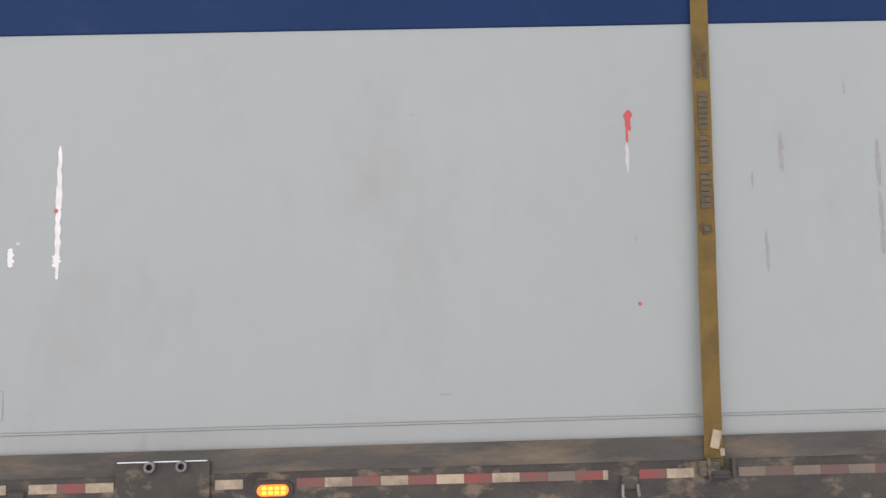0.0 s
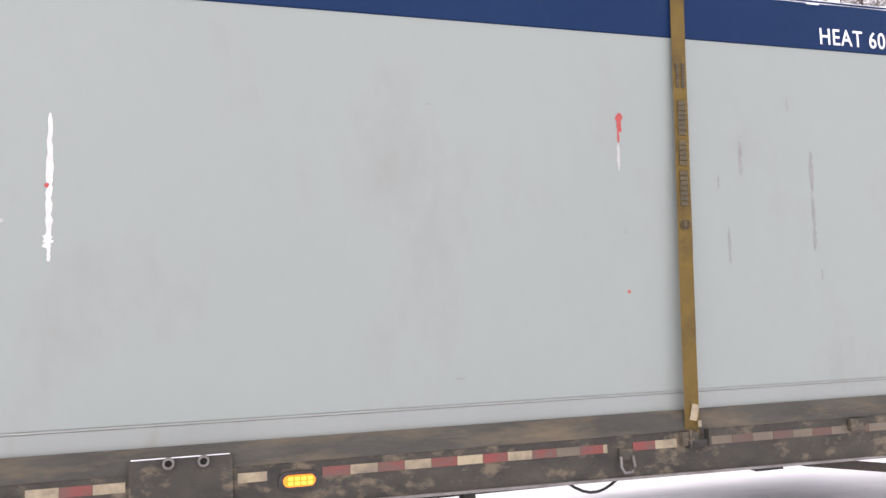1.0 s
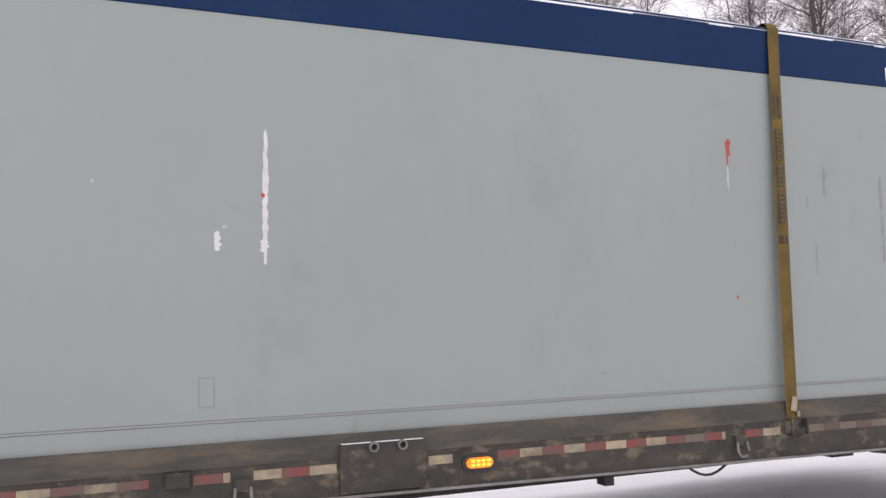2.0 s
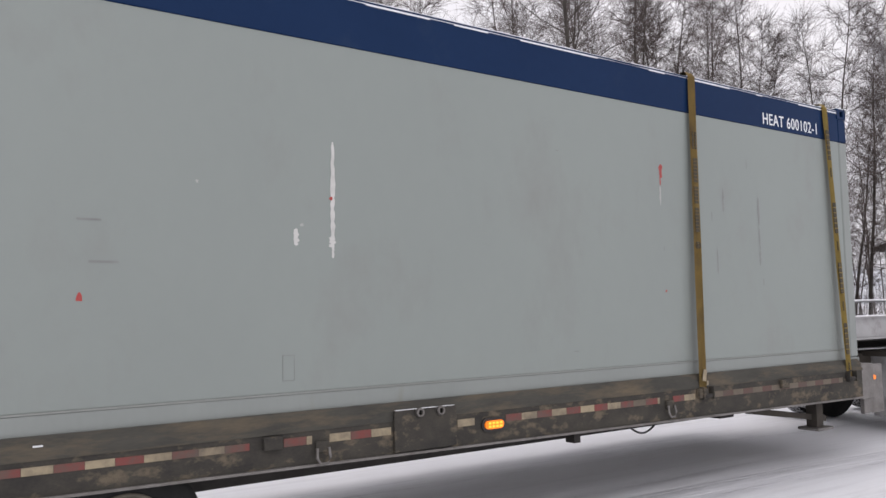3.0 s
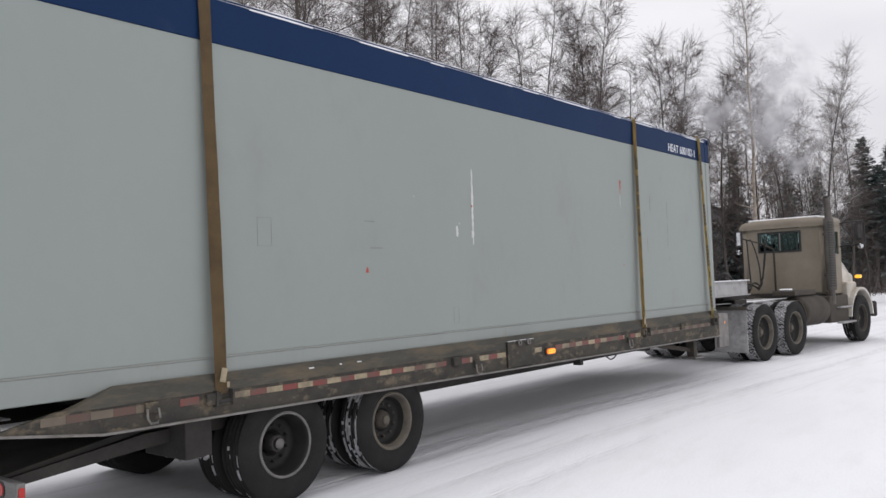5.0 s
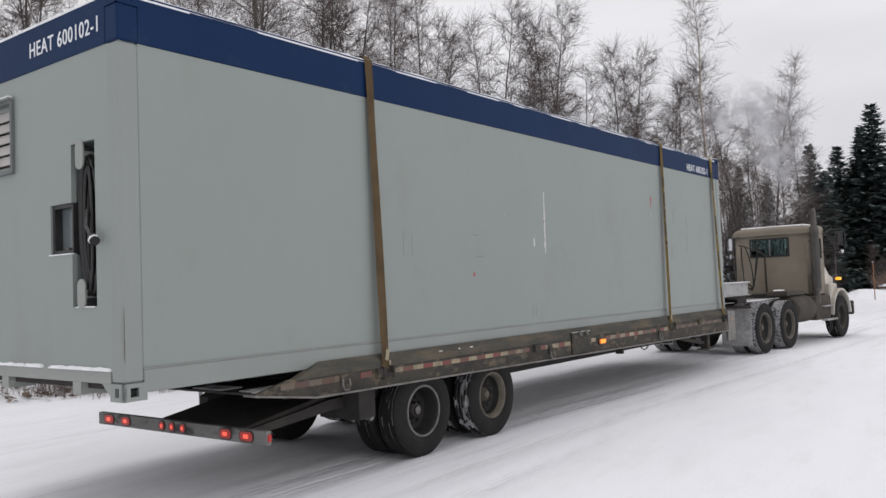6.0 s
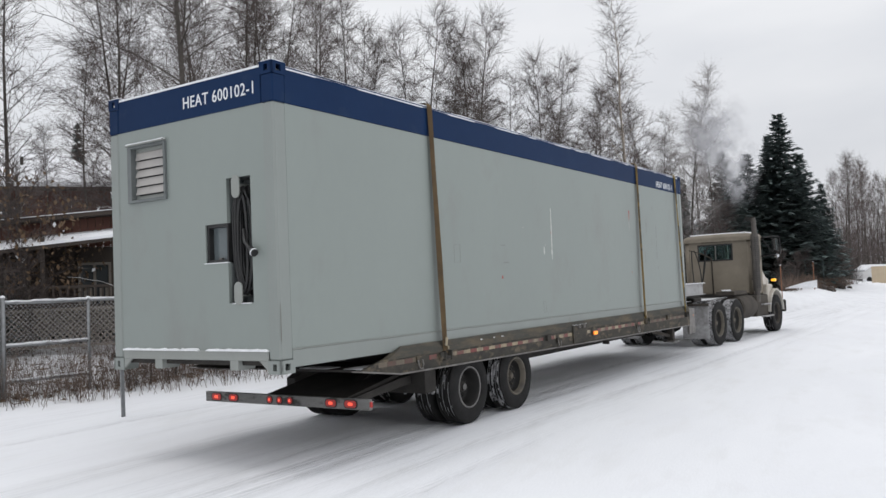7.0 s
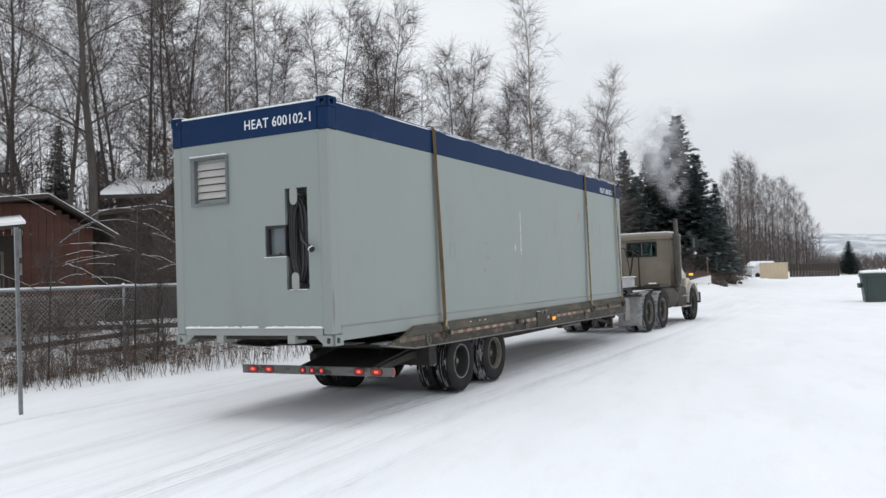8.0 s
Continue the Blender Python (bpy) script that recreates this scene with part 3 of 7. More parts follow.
    # louvred vent
    y0, y1, z0, z1 = vent
    fr = bmesh.new()
    panel_with_hole(fr, "x", -0.016, 0.10, y0 - 0.012, y1 + 0.012, z0 - 0.012, z1 + 0.012, [(y0 + 0.016, y1 - 0.05, z0 + 0.016, z1 - 0.014)])
    v = part("vent", fr, RECESS, c, "grey-framed louvred vent")
    part("backing", boxes((0.1, 0.11, y0, y1, z0, z1)), VENT_DARK, v)
    part("inner_frame", panel_with_hole(bmesh.new(), "x", 0.05, 0.075, y0 + 0.016, y1 - 0.05, z0 + 0.016, z1 - 0.014, [(y0 + 0.06, y1 - 0.07, z0 + 0.06, z1 - 0.05)]), GREY_TRIM, v)
    for k in range(5):
        zc = z0 + 0.112 + k * 0.091
        part("slat", box(bmesh.new(), -0.004, 0.002, -0.228, 0.228, -0.041, 0.041, m=pose(0.045, (y0 + y1) / 2 + 0.0, zc, 0, 20 + rnd.uniform(-7, 7), 0)), LOUVRE, v)
    part("drip_cap", box(bmesh.new(), -0.045, 0.0, y0 - 0.02, y1 + 0.02, z1 + 0.014, z1 + 0.026), GREY_TRIM, v)
    part("snow_ridge", box(bmesh.new(), -0.045, -0.004, y0 - 0.015, y1 + 0.0, z1 + 0.026, z1 + 0.037, bevel=0.004), SNOW_CLOD, v)
    # recess for the cable, with the hatch beside it
    y0, y1, z0, z1 = slot
    d = 0.24
    r = part("cable_recess", boxes((d, d + 0.01, y0 - 0.01, y1 + 0.33, z0 - 0.01, z1 + 0.01), (0.051, d, y0 - 0.012, y0 - 0.002, z0, z1), (0.051, d, y1 + 0.002, y1 + 0.012, z0, 1.99), (0.051, d, y1 + 0.002, y1 + 0.012, 2.385, z1), (0.051, d, y0, y1, z0 - 0.012, z0 - 0.002), (0.051, d, y0, y1, z1 + 0.002, z1 + 0.012)), RECESS, c, "recess with a coiled black cable")
    for zc in (2.71, 1.70):
        bm = bmesh.new()
        prism(bm, rounded(0.528, zc, 0.105, 0.215, 0.052), "x", 0.0, 0.012)
        box(bm, 0.012, d, 0.505, 0.55, zc - 0.03, zc + 0.03)
        part("cable_hook", bm, GREY_TRIM, r, "pale rounded hook")
    for k in range(9):
        bm = bmesh.new()
        w, off, lean = rnd.uniform(0.06, 0.135), rnd.uniform(-0.03, 0.03), rnd.uniform(-0.02, 0.02)
        pts = []
        top, bot = 2.69 + rnd.uniform(-0.03, 0.03), 1.72 + rnd.uniform(-0.05, 0.06)
        for i in range(25):
            a = 2 * math.pi * i / 24
            s = math.sin(a)
            pts.append((0.05 + 0.012 * k * 0.9 + 0.012 * math.cos(a + k), 0.49 + off + lean * s + w * math.cos(a) * (1 - 0.45 * abs(s) ** 3), (top + bot) / 2 + (top - bot) / 2 * math.copysign(abs(s) ** 0.6, s)))
        pipe(bm, pts, 0.0145, n=7, cap=False)
        part("cable_loop", bm, CABLE, r)
    bm = bmesh.new()
    pipe(bm, [(0.02, 0.45, 2.3), (-0.02, 0.40, 2.18), (-0.035, 0.33, 2.12), (-0.04, 0.285, 2.095)], 0.016)
    part("cable_tail", bm, CABLE, r)
    bm = bmesh.new()
    pipe(bm, [(-0.04, 0.295, 2.10), (-0.05, 0.25, 2.07), (-0.052, 0.235, 2.06)], [0.03, 0.034, 0.036], n=12)
    g = part("plug", bm, BLACK, r, "black plug with a white collar")
    bm = bmesh.new()
    pipe(bm, [(-0.05, 0.262, 2.078), (-0.051, 0.25, 2.07)], 0.038, n=12)
    part("collar", bm, WHITE_LETTER, g)
    y0, y1, z0, z1 = hatch
    h = part("hatch_frame", panel_with_hole(bmesh.new(), "x", 0.03, 0.16, y0 + 0.012, y1, z0, z1, [(y0 + 0.03, y1 - 0.03, z0 + 0.03, z1 - 0.03)]), BLACK, c, "dark-framed hatch beside the recess")
    part("hatch_pane", boxes((0.09, 0.1, y0 + 0.03, y1 - 0.03, z0 + 0.03, z1 - 0.03)), HATCH_PANE, h)
    part("latch", boxes((0.06, 0.09, 0.8, 0.84, 2.03, 2.05)), BARE_STEEL, h)
    for s in ((1.02, 0.66, 1.995), (0.64, 0.36, 1.602)):
        part("snow_ridge", box(bmesh.new(), 0.004, 0.03, s[1], s[0] - 0.03, s[2], s[2] + 0.008), SNOW_CLOD, c)
    # snow lying on the sill and the roof
    for a, b in ((0.152, 0.99), (1.10, 1.36), (1.375, 2.27)):
        k = 22
        line = [(a + (b - a) * i / k, 1.178 + rnd.uniform(-0.005, 0.005) - (0.012 if i in (0, k) else 0)) for i in range(k + 1)]
        bm = bmesh.new()
        prism(bm, [(a, 1.156), (b, 1.156)] + line[::-1], "x", -0.014, 0.014)
        part("snow_ridge", bm, SNOW_CLOD, c, "thin snow lying on the sill")
    bm = bmesh.new()
    for i in range(110):
        x0 = 0.17 + i * (L - 0.34) / 110
        box(bm, x0, x0 + (L - 0.34) / 110, 0.004 + 0.006 * noise.noise((x0 * 1.7, 0, 4)), W - 0.02, 3.77, 3.803 + 0.005 * noise.noise((x0 * 2.3, 0, 1)) + rnd.random() ** 4 * 0.006)
    for x in (0.0, L - 0.17):
        for y in (0.0, W - 0.16):
            box(bm, x + 0.004, x + 0.166, y + 0.004, y + 0.156, ZT, ZT + 0.012, bevel=0.005)
    box(bm, 0.006, 0.05, 0.17, W - 0.17, 3.79, 3.81)
    part("roof_snow", bm, SNOW_CLOD, c, "thin crust of snow")
    # wear and touch-ups on the near side
    y = 0.0105

    def mark(name, material, label, x, z0, z1, w, dy=0.0, n=9):
        part(name, smear(bmesh.new(), x, z0, z1, w, y - dy, rnd, n), material, c, label)
    for x, z0, z1, w, dy in ((5.722, 2.12, 2.43, 0.036, 0), (5.724, 2.40, 2.79, 0.036, 0.0005), (5.716, 2.09, 2.16, 0.048, 0.0002), (5.722, 2.02, 2.12, 0.018, 0.0003), (5.46, 2.095, 2.205, 0.036, 0)):
        mark("white_scrape", WHITE_MARK, "white filler over a long scrape", x, z0, z1, w, dy, 12)
    for x, z0, z1, w, dy in ((9.012, 2.81, 2.935, 0.05, 0), (9.0, 2.74, 2.84, 0.016, 0.0004), (5.712, 2.40, 2.425, 0.024, 0.0012), (9.025, 1.79, 1.812, 0.02, 0)):
        mark("red_mark", RED_MARK, "red primer mark", x, z0, z1, w, dy, 8)
    bm = bmesh.new()
    prism(bm, [(4.158, 1.755), (4.192, 1.753), (4.19, 1.785), (4.178, 1.803), (4.17, 1.798), (4.162, 1.775)], "y", y - 0.001, y + 0.001)
    part("red_mark", bm, RED_MARK, c, "red primer mark")
    for x, z0, z1, w in ((8.995, 2.56, 2.74, 0.022), (5.5, 2.22, 2.24, 0.03), (4.82, 2.45, 2.47, 0.02)):
        mark("pale_scrape", PALE_MARK, "pale scrape", x, z0, z1, w)
    for x, a, b, w in ((9.9, 2.55, 2.78, 0.03), (10.47, 2.45, 2.73, 0.03), (10.465, 2.2, 2.42, 0.024), (10.46, 2.05, 2.2, 0.03), (9.78, 1.96, 2.21, 0.02), (10.5, 1.85, 1.92, 0.015), (9.72, 2.45, 2.55, 0.014), (10.3, 3.0, 3.1, 0.012), (9.02, 2.16, 2.2, 0.012)):
        mark("scuff", SCUFF, "grey scuff", x, a, b, w)
    for x, z, w, hh in ((4.22, 2.203, 0.13, 0.012), (4.30, 1.97, 0.16, 0.014), (7.753, 2.934, 0.03, 0.008), (7.9, 1.32, 0.06, 0.006)):
        bm = bmesh.new()
        prism(bm, rounded(x, z, w, hh, hh * 0.4, 2), "y", y - 0.0006, y + 0.001)
        part("scuff", bm, SCUFF, c, "grey scuff")
    for x0, x1, z0, z1 in ((3.0, 3.137, 1.97, 2.19), (5.363, 5.445, 1.246, 1.406)):
        bm = bmesh.new()
        panel_with_hole(bm, "y", y - 0.0006, y + 0.001, x0, x1, z0, z1, [(x0 + 0.003, x1 - 0.003, z0 + 0.004, z1 - 0.004)])
        part("sticker_outline", bm, SCUFF, c, "outline of a removed sticker")
    for x, z in ((0.012, 1.22),):
        mark("rust_streak", RIM_TAN, "thin rust streak on the corner post", x, z, z + rnd.uniform(0.2, 0.5), 0.007, 0.0125, 9)
    # lettering
    up = Matrix(((1, 0, 0, 0), (0, 0, -1, 0), (0, 1, 0, 0), (0, 0, 0, 1)))
    lettering("lettering", "HEAT 600102-1", 0.165, WHITE_LETTER, c, Matrix.Translation((10.60, 0.003, 3.492)) @ up, narrow=0.87, bold=0.0006, spacing=1.09)
    back = Matrix(((0, 0, -1, 0), (-1, 0, 0, 0), (0, 1, 0, 0), (0, 0, 0, 1)))
    lettering("lettering", "HEAT 600102-1", 0.165, WHITE_LETTER, c, Matrix.Translation((0.003, 1.245, 3.558)) @ back, narrow=0.87, bold=0.0006, spacing=1.09)
    return c


container = build_container()


# ---- lashing straps ----
def build_strap(label, x_top, x_bot, material, bars, z_bot, tag, twist):
    s = thing("lashing_strap", label, "strap", group="lashing straps over the container")
    w = 0.104
    n = 46
    path = []
    for i in range(n + 1):
        k = i / n
        z = 3.80 + (z_bot - 3.80) * k
        path.append((x_top + (x_bot - x_top) * k, -0.012 - 0.066 * k, z))
    bm = bmesh.new()
    rows = []
    over = [(x_top, W + 0.012, 1.2), (x_top, W + 0.012, 3.80), (x_top, W - 0.02, 3.845), (x_top, 0.02, 3.845)]
    for j, (x, y, z) in enumerate(over + path):
        k = max(0, j - len(over)) / n
        roll = twist * math.sin(k * 7.0) * 0.004
        wob = 0.004 * noise.noise((x * 3, z * 2.3, 1)) if j >= len(over) else 0
        rows.append([bm.verts.new((x + wob - w / 2, y - roll, z)), bm.verts.new((x + wob + w / 2, y + roll, z))])
    for a, b in zip(rows, rows[1:]):
        bm.faces.new((a[0], a[1], b[1], b[0]))
    bmesh.ops.solidify(bm, geom=bm.faces[:], thickness=0.005)
    web = part("webbing", bm, material, s)

    def at(z):
        k = (3.80 - z) / (3.80 - z_bot)
        return x_top + (x_bot - x_top) * k
    if bars:
        for z0, z1, off, ww in bars:
            part("print", boxes((at(z0) + off - ww / 2, at(z0) + off + ww / 2, -0.0215 - 0.066 * (3.8 - z0) / (3.8 - z_bot), -0.0185 - 0.066 * (3.8 - z0) / (3.8 - z_bot), z0, z1)), STRAP_INK, s)
    if tag:
        bm = bmesh.new()
        box(bm, -0.025, 0.025, -0.002, 0.002, -0.05, 0.05, m=pose(at(1.04) + 0.012, -0.088, 1.045, 0, 14, 0))
        box(bm, -0.012, 0.012, -0.002, 0.002, -0.02, 0.02, m=pose(at(0.97) + 0.045, -0.092, 0.975))
        part("tag", bm, TAPE_WHITE, s, "cream stitched tag")
    return s


def word_bars(z_top, z_bot, letters, off, ww):
    """Worn words as plain bars down the webbing."""
    step = (z_top - z_bot) / letters
    return [(z_top - (i + 0.82) * step, z_top - i * step, off, ww) for i in range(letters) if i not in (7, 13)]


straps = [
    build_strap("tan webbing strap, muddy, over the container's rear", 2.555, 2.585, STRAP_TAN, [], 0.915, True, 1.0),
    build_strap("yellow webbing strap with worn dark print over the container", 9.47, 9.362, STRAP, word_bars(3.02, 2.33, 21, 0.0, 0.055) + word_bars(3.27, 3.08, 8, -0.02, 0.022) + word_bars(3.27, 3.08, 8, 0.02, 0.022) + [(2.235, 2.245, 0, 0.05), (2.185, 2.195, 0, 0.05), (2.195, 2.235, -0.03, 0.008), (2.195, 2.235, 0.03, 0.008), (2.2, 2.23, 0, 0.03)], 0.895, True, 0.3),
    build_strap("bright yellow webbing strap with dark print at the container's front", 11.75, 11.835, STRAP_BRIGHT, [b for z in (3.55, 2.75, 2.1, 1.45) for b in word_bars(z, z - 0.34, 6, 0.0, 0.06) + word_bars(z - 0.42, z - 0.52, 4, 0.0, 0.02)], 0.86, False, 0.8),
]


# ---- wheels ----
def tyre_mesh(R, r, w, lug, snowy):
    """A tyre between y = 0 (its face) and y = w, with grooves or lugs in the tread."""
    n = 200 if lug else 96
    bm = bmesh.new()
    prof = [(r, 0.03), (r + 0.02, 0.012), (r + 0.35 * (R - r), -0.004), (r + 0.7 * (R - r), 0.0), (R - 0.022, 0.012), (R - 0.006, 0.026)]
    tread = []
    m = 12 if lug else 21
    grooves = (3, 8, 12, 17)
    for i in range(m + 1):
        y = 0.03 + (w - 0.06) * i / m
        tread.append((R - 0.001, y, i))
    full = [(a, b, -1) for a, b in prof] + tread + [(a, w - b, -1) for a, b in reversed(prof)]
    rings = []
    for a, y, ti in full:
        ring = []
        for k in range(n):
            rr = a
            if ti >= 0:
                if lug:
                    cell = (k // 2 + (ti // 2)) % 2
                    rr = a - (0.016 if cell else 0.0) - (0.012 if ti == 6 else 0)
                elif ti in grooves or ti - 1 in grooves:
                    rr = a - 0.014
            an = 2 * math.pi * k / n
            ring.append(bm.verts.new((rr * math.cos(an), y, rr * math.sin(an))))
        rings.append(ring)
    rnd = random.Random(int(R * 1000) + lug)
    np_ = len(prof)
    for i in range(len(rings) - 1):
        for k in range(n):
            f = bm.faces.new((rings[i][k], rings[i + 1][k], rings[i + 1][(k + 1) % n], rings[i][(k + 1) % n]))
            f.smooth = not (np_ <= i < np_ + m)
            ti = i - np_
            if 0 <= ti < m:
                low = sum(math.hypot(v.co.x, v.co.z) for v in f.verts) / 4 < R - 0.008 if lug else ti in grooves
                patch = 0.5 + 0.9 * noise.noise((2.5 * math.cos(6.2832 * k / n), 2.5 * math.sin(6.2832 * k / n), ti * 0.22))
                if lug:
                    hit = (low and rnd.random() < patch * 0.6 + 0.5) or rnd.random() < 0.5 * snowy * patch
                else:
                    hit = (low and patch > 0.6 - 0.9 * snowy + rnd.uniform(0, 0.1)) or patch > 1.2 - 0.85 * snowy + rnd.uniform(-0.16, 0.16)
                if hit:
                    f.material_index = 1
    bmesh.ops.recalc_face_normals(bm, faces=bm.faces[:])
    return mesh_of("tyre", bm)


def rim_mesh(r, dish, lip=0.012, tan=True):
    bm = bmesh.new()
    lathe(bm, [(r + 0.012, 0.028), (r + 0.008, 0.012), (r - lip, 0.016), (r - lip - 0.006, 0.05), (r - 0.035, 0.075), (r - 0.04, dish * 0.8), (r * 0.72, dish), (r * 0.5, dish - 0.012), (r * 0.42, dish - 0.012), (r * 0.40, dish + 0.01), (0.001, dish + 0.01)], n=40)
    for f in bm.faces:
        c = f.calc_center_median()
        if math.hypot(c.x, c.z) < r - (0.045 if tan else 0.014) or c.y > 0.09:
            f.material_index = 1
    return mesh_of("rim", bm)


def hub_mesh(r, dish):
    bm = bmesh.new()
    lathe(bm, [(r * 0.36, dish), (r * 0.33, dish * 0.8), (r * 0.25, dish * 0.68), (r * 0.19, 0.11), (r * 0.17, 0.09), (r * 0.14, 0.084), (0.001, 0.082)], n=20)
    for f in bm.faces:
        c = f.calc_center_median()
        if c.y > 0.095:
            f.material_index = 1
    return mesh_of("hub", bm)


def bolt_mesh():
    bm = bmesh.new()
    lathe(bm, [(0.013, 0.0), (0.013, -0.022), (0.001, -0.024)], n=6)
    return mesh_of("bolt", bm)


MESHES = {}


def wheel(parent, x, y, R, r, w, flip, lug, snowy, rim_mat, hub_mat, outer=True, label="", lip_mat=None):
    """A wheel whose face lies at y; flip turns it to the far side."""
    key = (R, lug, snowy)
    if key not in MESHES:
        MESHES[key] = tyre_mesh(R, r, w, lug, snowy)
        MESHES[key].materials.append(RUBBER)
        MESHES[key].materials.append(TREAD_SNOW)
    dish = (0.2 if rim_mat is RIM_DARK else 0.16) if outer else 0.1
    k2 = (r, outer, rim_mat.name)
    if k2 not in MESHES:
        MESHES[k2] = rim_mesh(r, dish, tan=rim_mat is not RIM_DARK)
        MESHES[k2].materials.append(lip_mat or rim_mat)
        MESHES[k2].materials.append(RIM_DARK)
    k3 = (r, outer, hub_mat.name, "hub")
    if k3 not in MESHES:
        MESHES[k3] = hub_mesh(r, dish)
        MESHES[k3].materials.append(hub_mat)
        MESHES[k3].materials.append(RIM_DARK if rim_mat is RIM_DARK else CHASSIS_MUD)
    e = new("wheel")
    e.parent = parent
    e["label"] = label or "muddy wheel with black tyre"
    e["axle"] = (x, y, R)
    e["flip"] = flip
    e.matrix_basis = pose(x, y, R, 0, 0, 180 if flip else 0)
    for nm, me in (("tyre", MESHES[key]), ("rim", MESHES[k2]), ("hub", MESHES[k3])):
        o = new(nm, me)
        o.parent = e
    if outer:
        nut = "bolt " + rim_mat.name
        if nut not in MESHES:
            MESHES[nut] = bolt_mesh()
            MESHES[nut].materials.append(RIM_DARK if rim_mat is RIM_DARK else CHASSIS_MUD)
        for k in range(10):
            a = 2 * math.pi * k / 10
            o = new("bolt", MESHES[nut])
            o.parent = e
            o.location = (r * 0.58 * math.cos(a), dish - 0.012, r * 0.58 * math.sin(a))
    return e


# ---- the trailer ----
def build_trailer():
    t = thing("flatbed_trailer", "muddy steel drop-deck flatbed trailer carrying a container", "trailer")
    rnd = random.Random(8)

    def low(x):
        return 0.775 + (x - 1.7) * (0.65 - 0.775) / 10.4
    wheels = []
    for side in (0, 1):
        f = (lambda y: y) if side == 0 else (lambda y: W - y)
        ya, yb = sorted((f(-0.072), f(-0.03)))
        # rub rail: web, top ledge and bottom flange
        bm = bmesh.new()
        prism(bm, [(1.05, 0.865), (1.7, low(1.7)), (12.1, low(12.1)), (12.1, 0.935), (1.42, 0.945), (1.2, 0.9)], "y", ya, yb)
        part("side_rail", bm, RAIL_STEEL, t, "mud-stained steel side rail")
        bm = bmesh.new()
        a, b = sorted((f(-0.09), f(0.06)))
        prism(bm, [(1.05, 0.852), (1.7, low(1.7) - 0.012), (12.1, low(12.1) - 0.012), (12.1, low(12.1) + 0.004), (1.7, low(1.7) + 0.004), (1.05, 0.868)], "y", a, b)
        part("rail_flange", bm, BARE_STEEL, t)
        # deck edge: a slab with a leaning face
        bm = bmesh.new()
        o = [(f(-0.078), 0.937), (f(-0.06), 1.0), (f(-0.02), 1.055), (f(0.0), 1.055), (f(0.0), 0.937)]
        prism(bm, o, "x", 1.46, 12.12)
        for v in bm.verts:
            if v.co.x < 2 and v.co.z > 0.94:
                v.co.x += (v.co.z - 0.937) * 2.9
        part("deck_edge", bm, SLAB_STEEL, t, "flaking dirty deck edge")
    # reflective strip pieces
    def tape(x0, x1, first, mud=False, h=0.025):
        x, red = x0, first
        while x < x1 - 0.02:
            e = min(x + 0.152, x1)
            z = 0.872 + (7.6 - x) * 0.004
            part("reflective_tape", boxes((x, e - 0.002, -0.0755, -0.0725, z - h, z + h)), (TAPE_RED_MUD if red else TAPE_WHITE_MUD) if mud or (not red and rnd.random() < 0.05) else (TAPE_RED if red else TAPE_WHITE), t)
            x, red = e, not red
    tape(1.32, 2.05, False, True)
    tape(2.25, 2.42, True)
    tape(2.68, 5.12, False, h=0.021)
    tape(5.33, 5.52, True)
    tape(5.64, 6.10, False)
    tape(6.64, 6.80, False)
    tape(7.08, 8.78, True)
    tape(8.95, 9.27, True)
    tape(9.5, 11.7, False, True)
    # hinged plate, rings, blocks and winches along the rail
    p = part("gusset_plate", boxes((6.11, 6.615, -0.098, -0.08, 0.735, 1.008), bevel=0.003), RAIL_STEEL, t, "bolted grey steel plate")
    for x in (6.30, 6.47):
        bm = bmesh.new()
        lathe(bm, [(0.03, -0.03), (0.03, 0.0), (0.018, 0.0), (0.018, -0.03)], n=14, closed=True, centre=(x, -0.098, 0.985))
        part("eye", bm, BARE_STEEL, p)
    part("snow_ridge", boxes((6.12, 6.6, -0.098, -0.08, 1.008, 1.011)), SNOW_CLOD, p)
    for x, z in ((2.03, 0.86), (5.58, 0.80), (8.89, 0.79)):
        d = part("tie_down_ring", boxes((x - 0.045, x + 0.045, -0.1, -0.073, z + 0.0, z + 0.07), bevel=0.004), RAIL_STEEL, t, "rusty tie-down ring")
        bm = bmesh.new()
        pts = [(x - 0.04, -0.105, z + 0.03), (x - 0.045, -0.115, z - 0.03), (x - 0.025, -0.118, z - 0.065), (x + 0.025, -0.118, z - 0.065), (x + 0.045, -0.115, z - 0.03), (x + 0.04, -0.105, z + 0.03)]
        pipe(bm, pts, 0.009)
        part("ring", bm, BARE_STEEL, d)
    for x in (5.25, 10.6, 2.5, 9.33):
        part("stake_pocket", boxes((x - 0.06, x + 0.06, -0.112, -0.072, 0.85, 0.93), bevel=0.005), RAIL_STEEL, t)
    for x in (2.585, 9.39, 11.835):
        wch = part("winch", boxes((x - 0.075, x - 0.06, -0.125, -0.072, 0.835, 0.945), (x + 0.06, x + 0.075, -0.125, -0.072, 0.835, 0.945), (x - 0.06, x + 0.06, -0.11, -0.076, 0.84, 0.88)), RAIL_STEEL, t, "muddy strap winch")
        bm = bmesh.new()
        pipe(bm, [(x - 0.08, -0.098, 0.865), (x + 0.08, -0.098, 0.865)], 0.02, n=12)
        part("winch_drum", bm, DARK_STEEL, wch)
    # amber side marker
    bm = bmesh.new()
    prism(bm, rounded(6.955, 0.842, 0.215, 0.095, 0.045), "y", -0.088, -0.073)
    am = part("side_marker", bm, BLACK, t, "lit amber side marker")
    bm = bmesh.new()
    prism(bm, rounded(6.955, 0.842, 0.17, 0.06, 0.03), "y", -0.1, -0.088)
    part("lens", bm, AMBER, am)
    bm = bmesh.new()
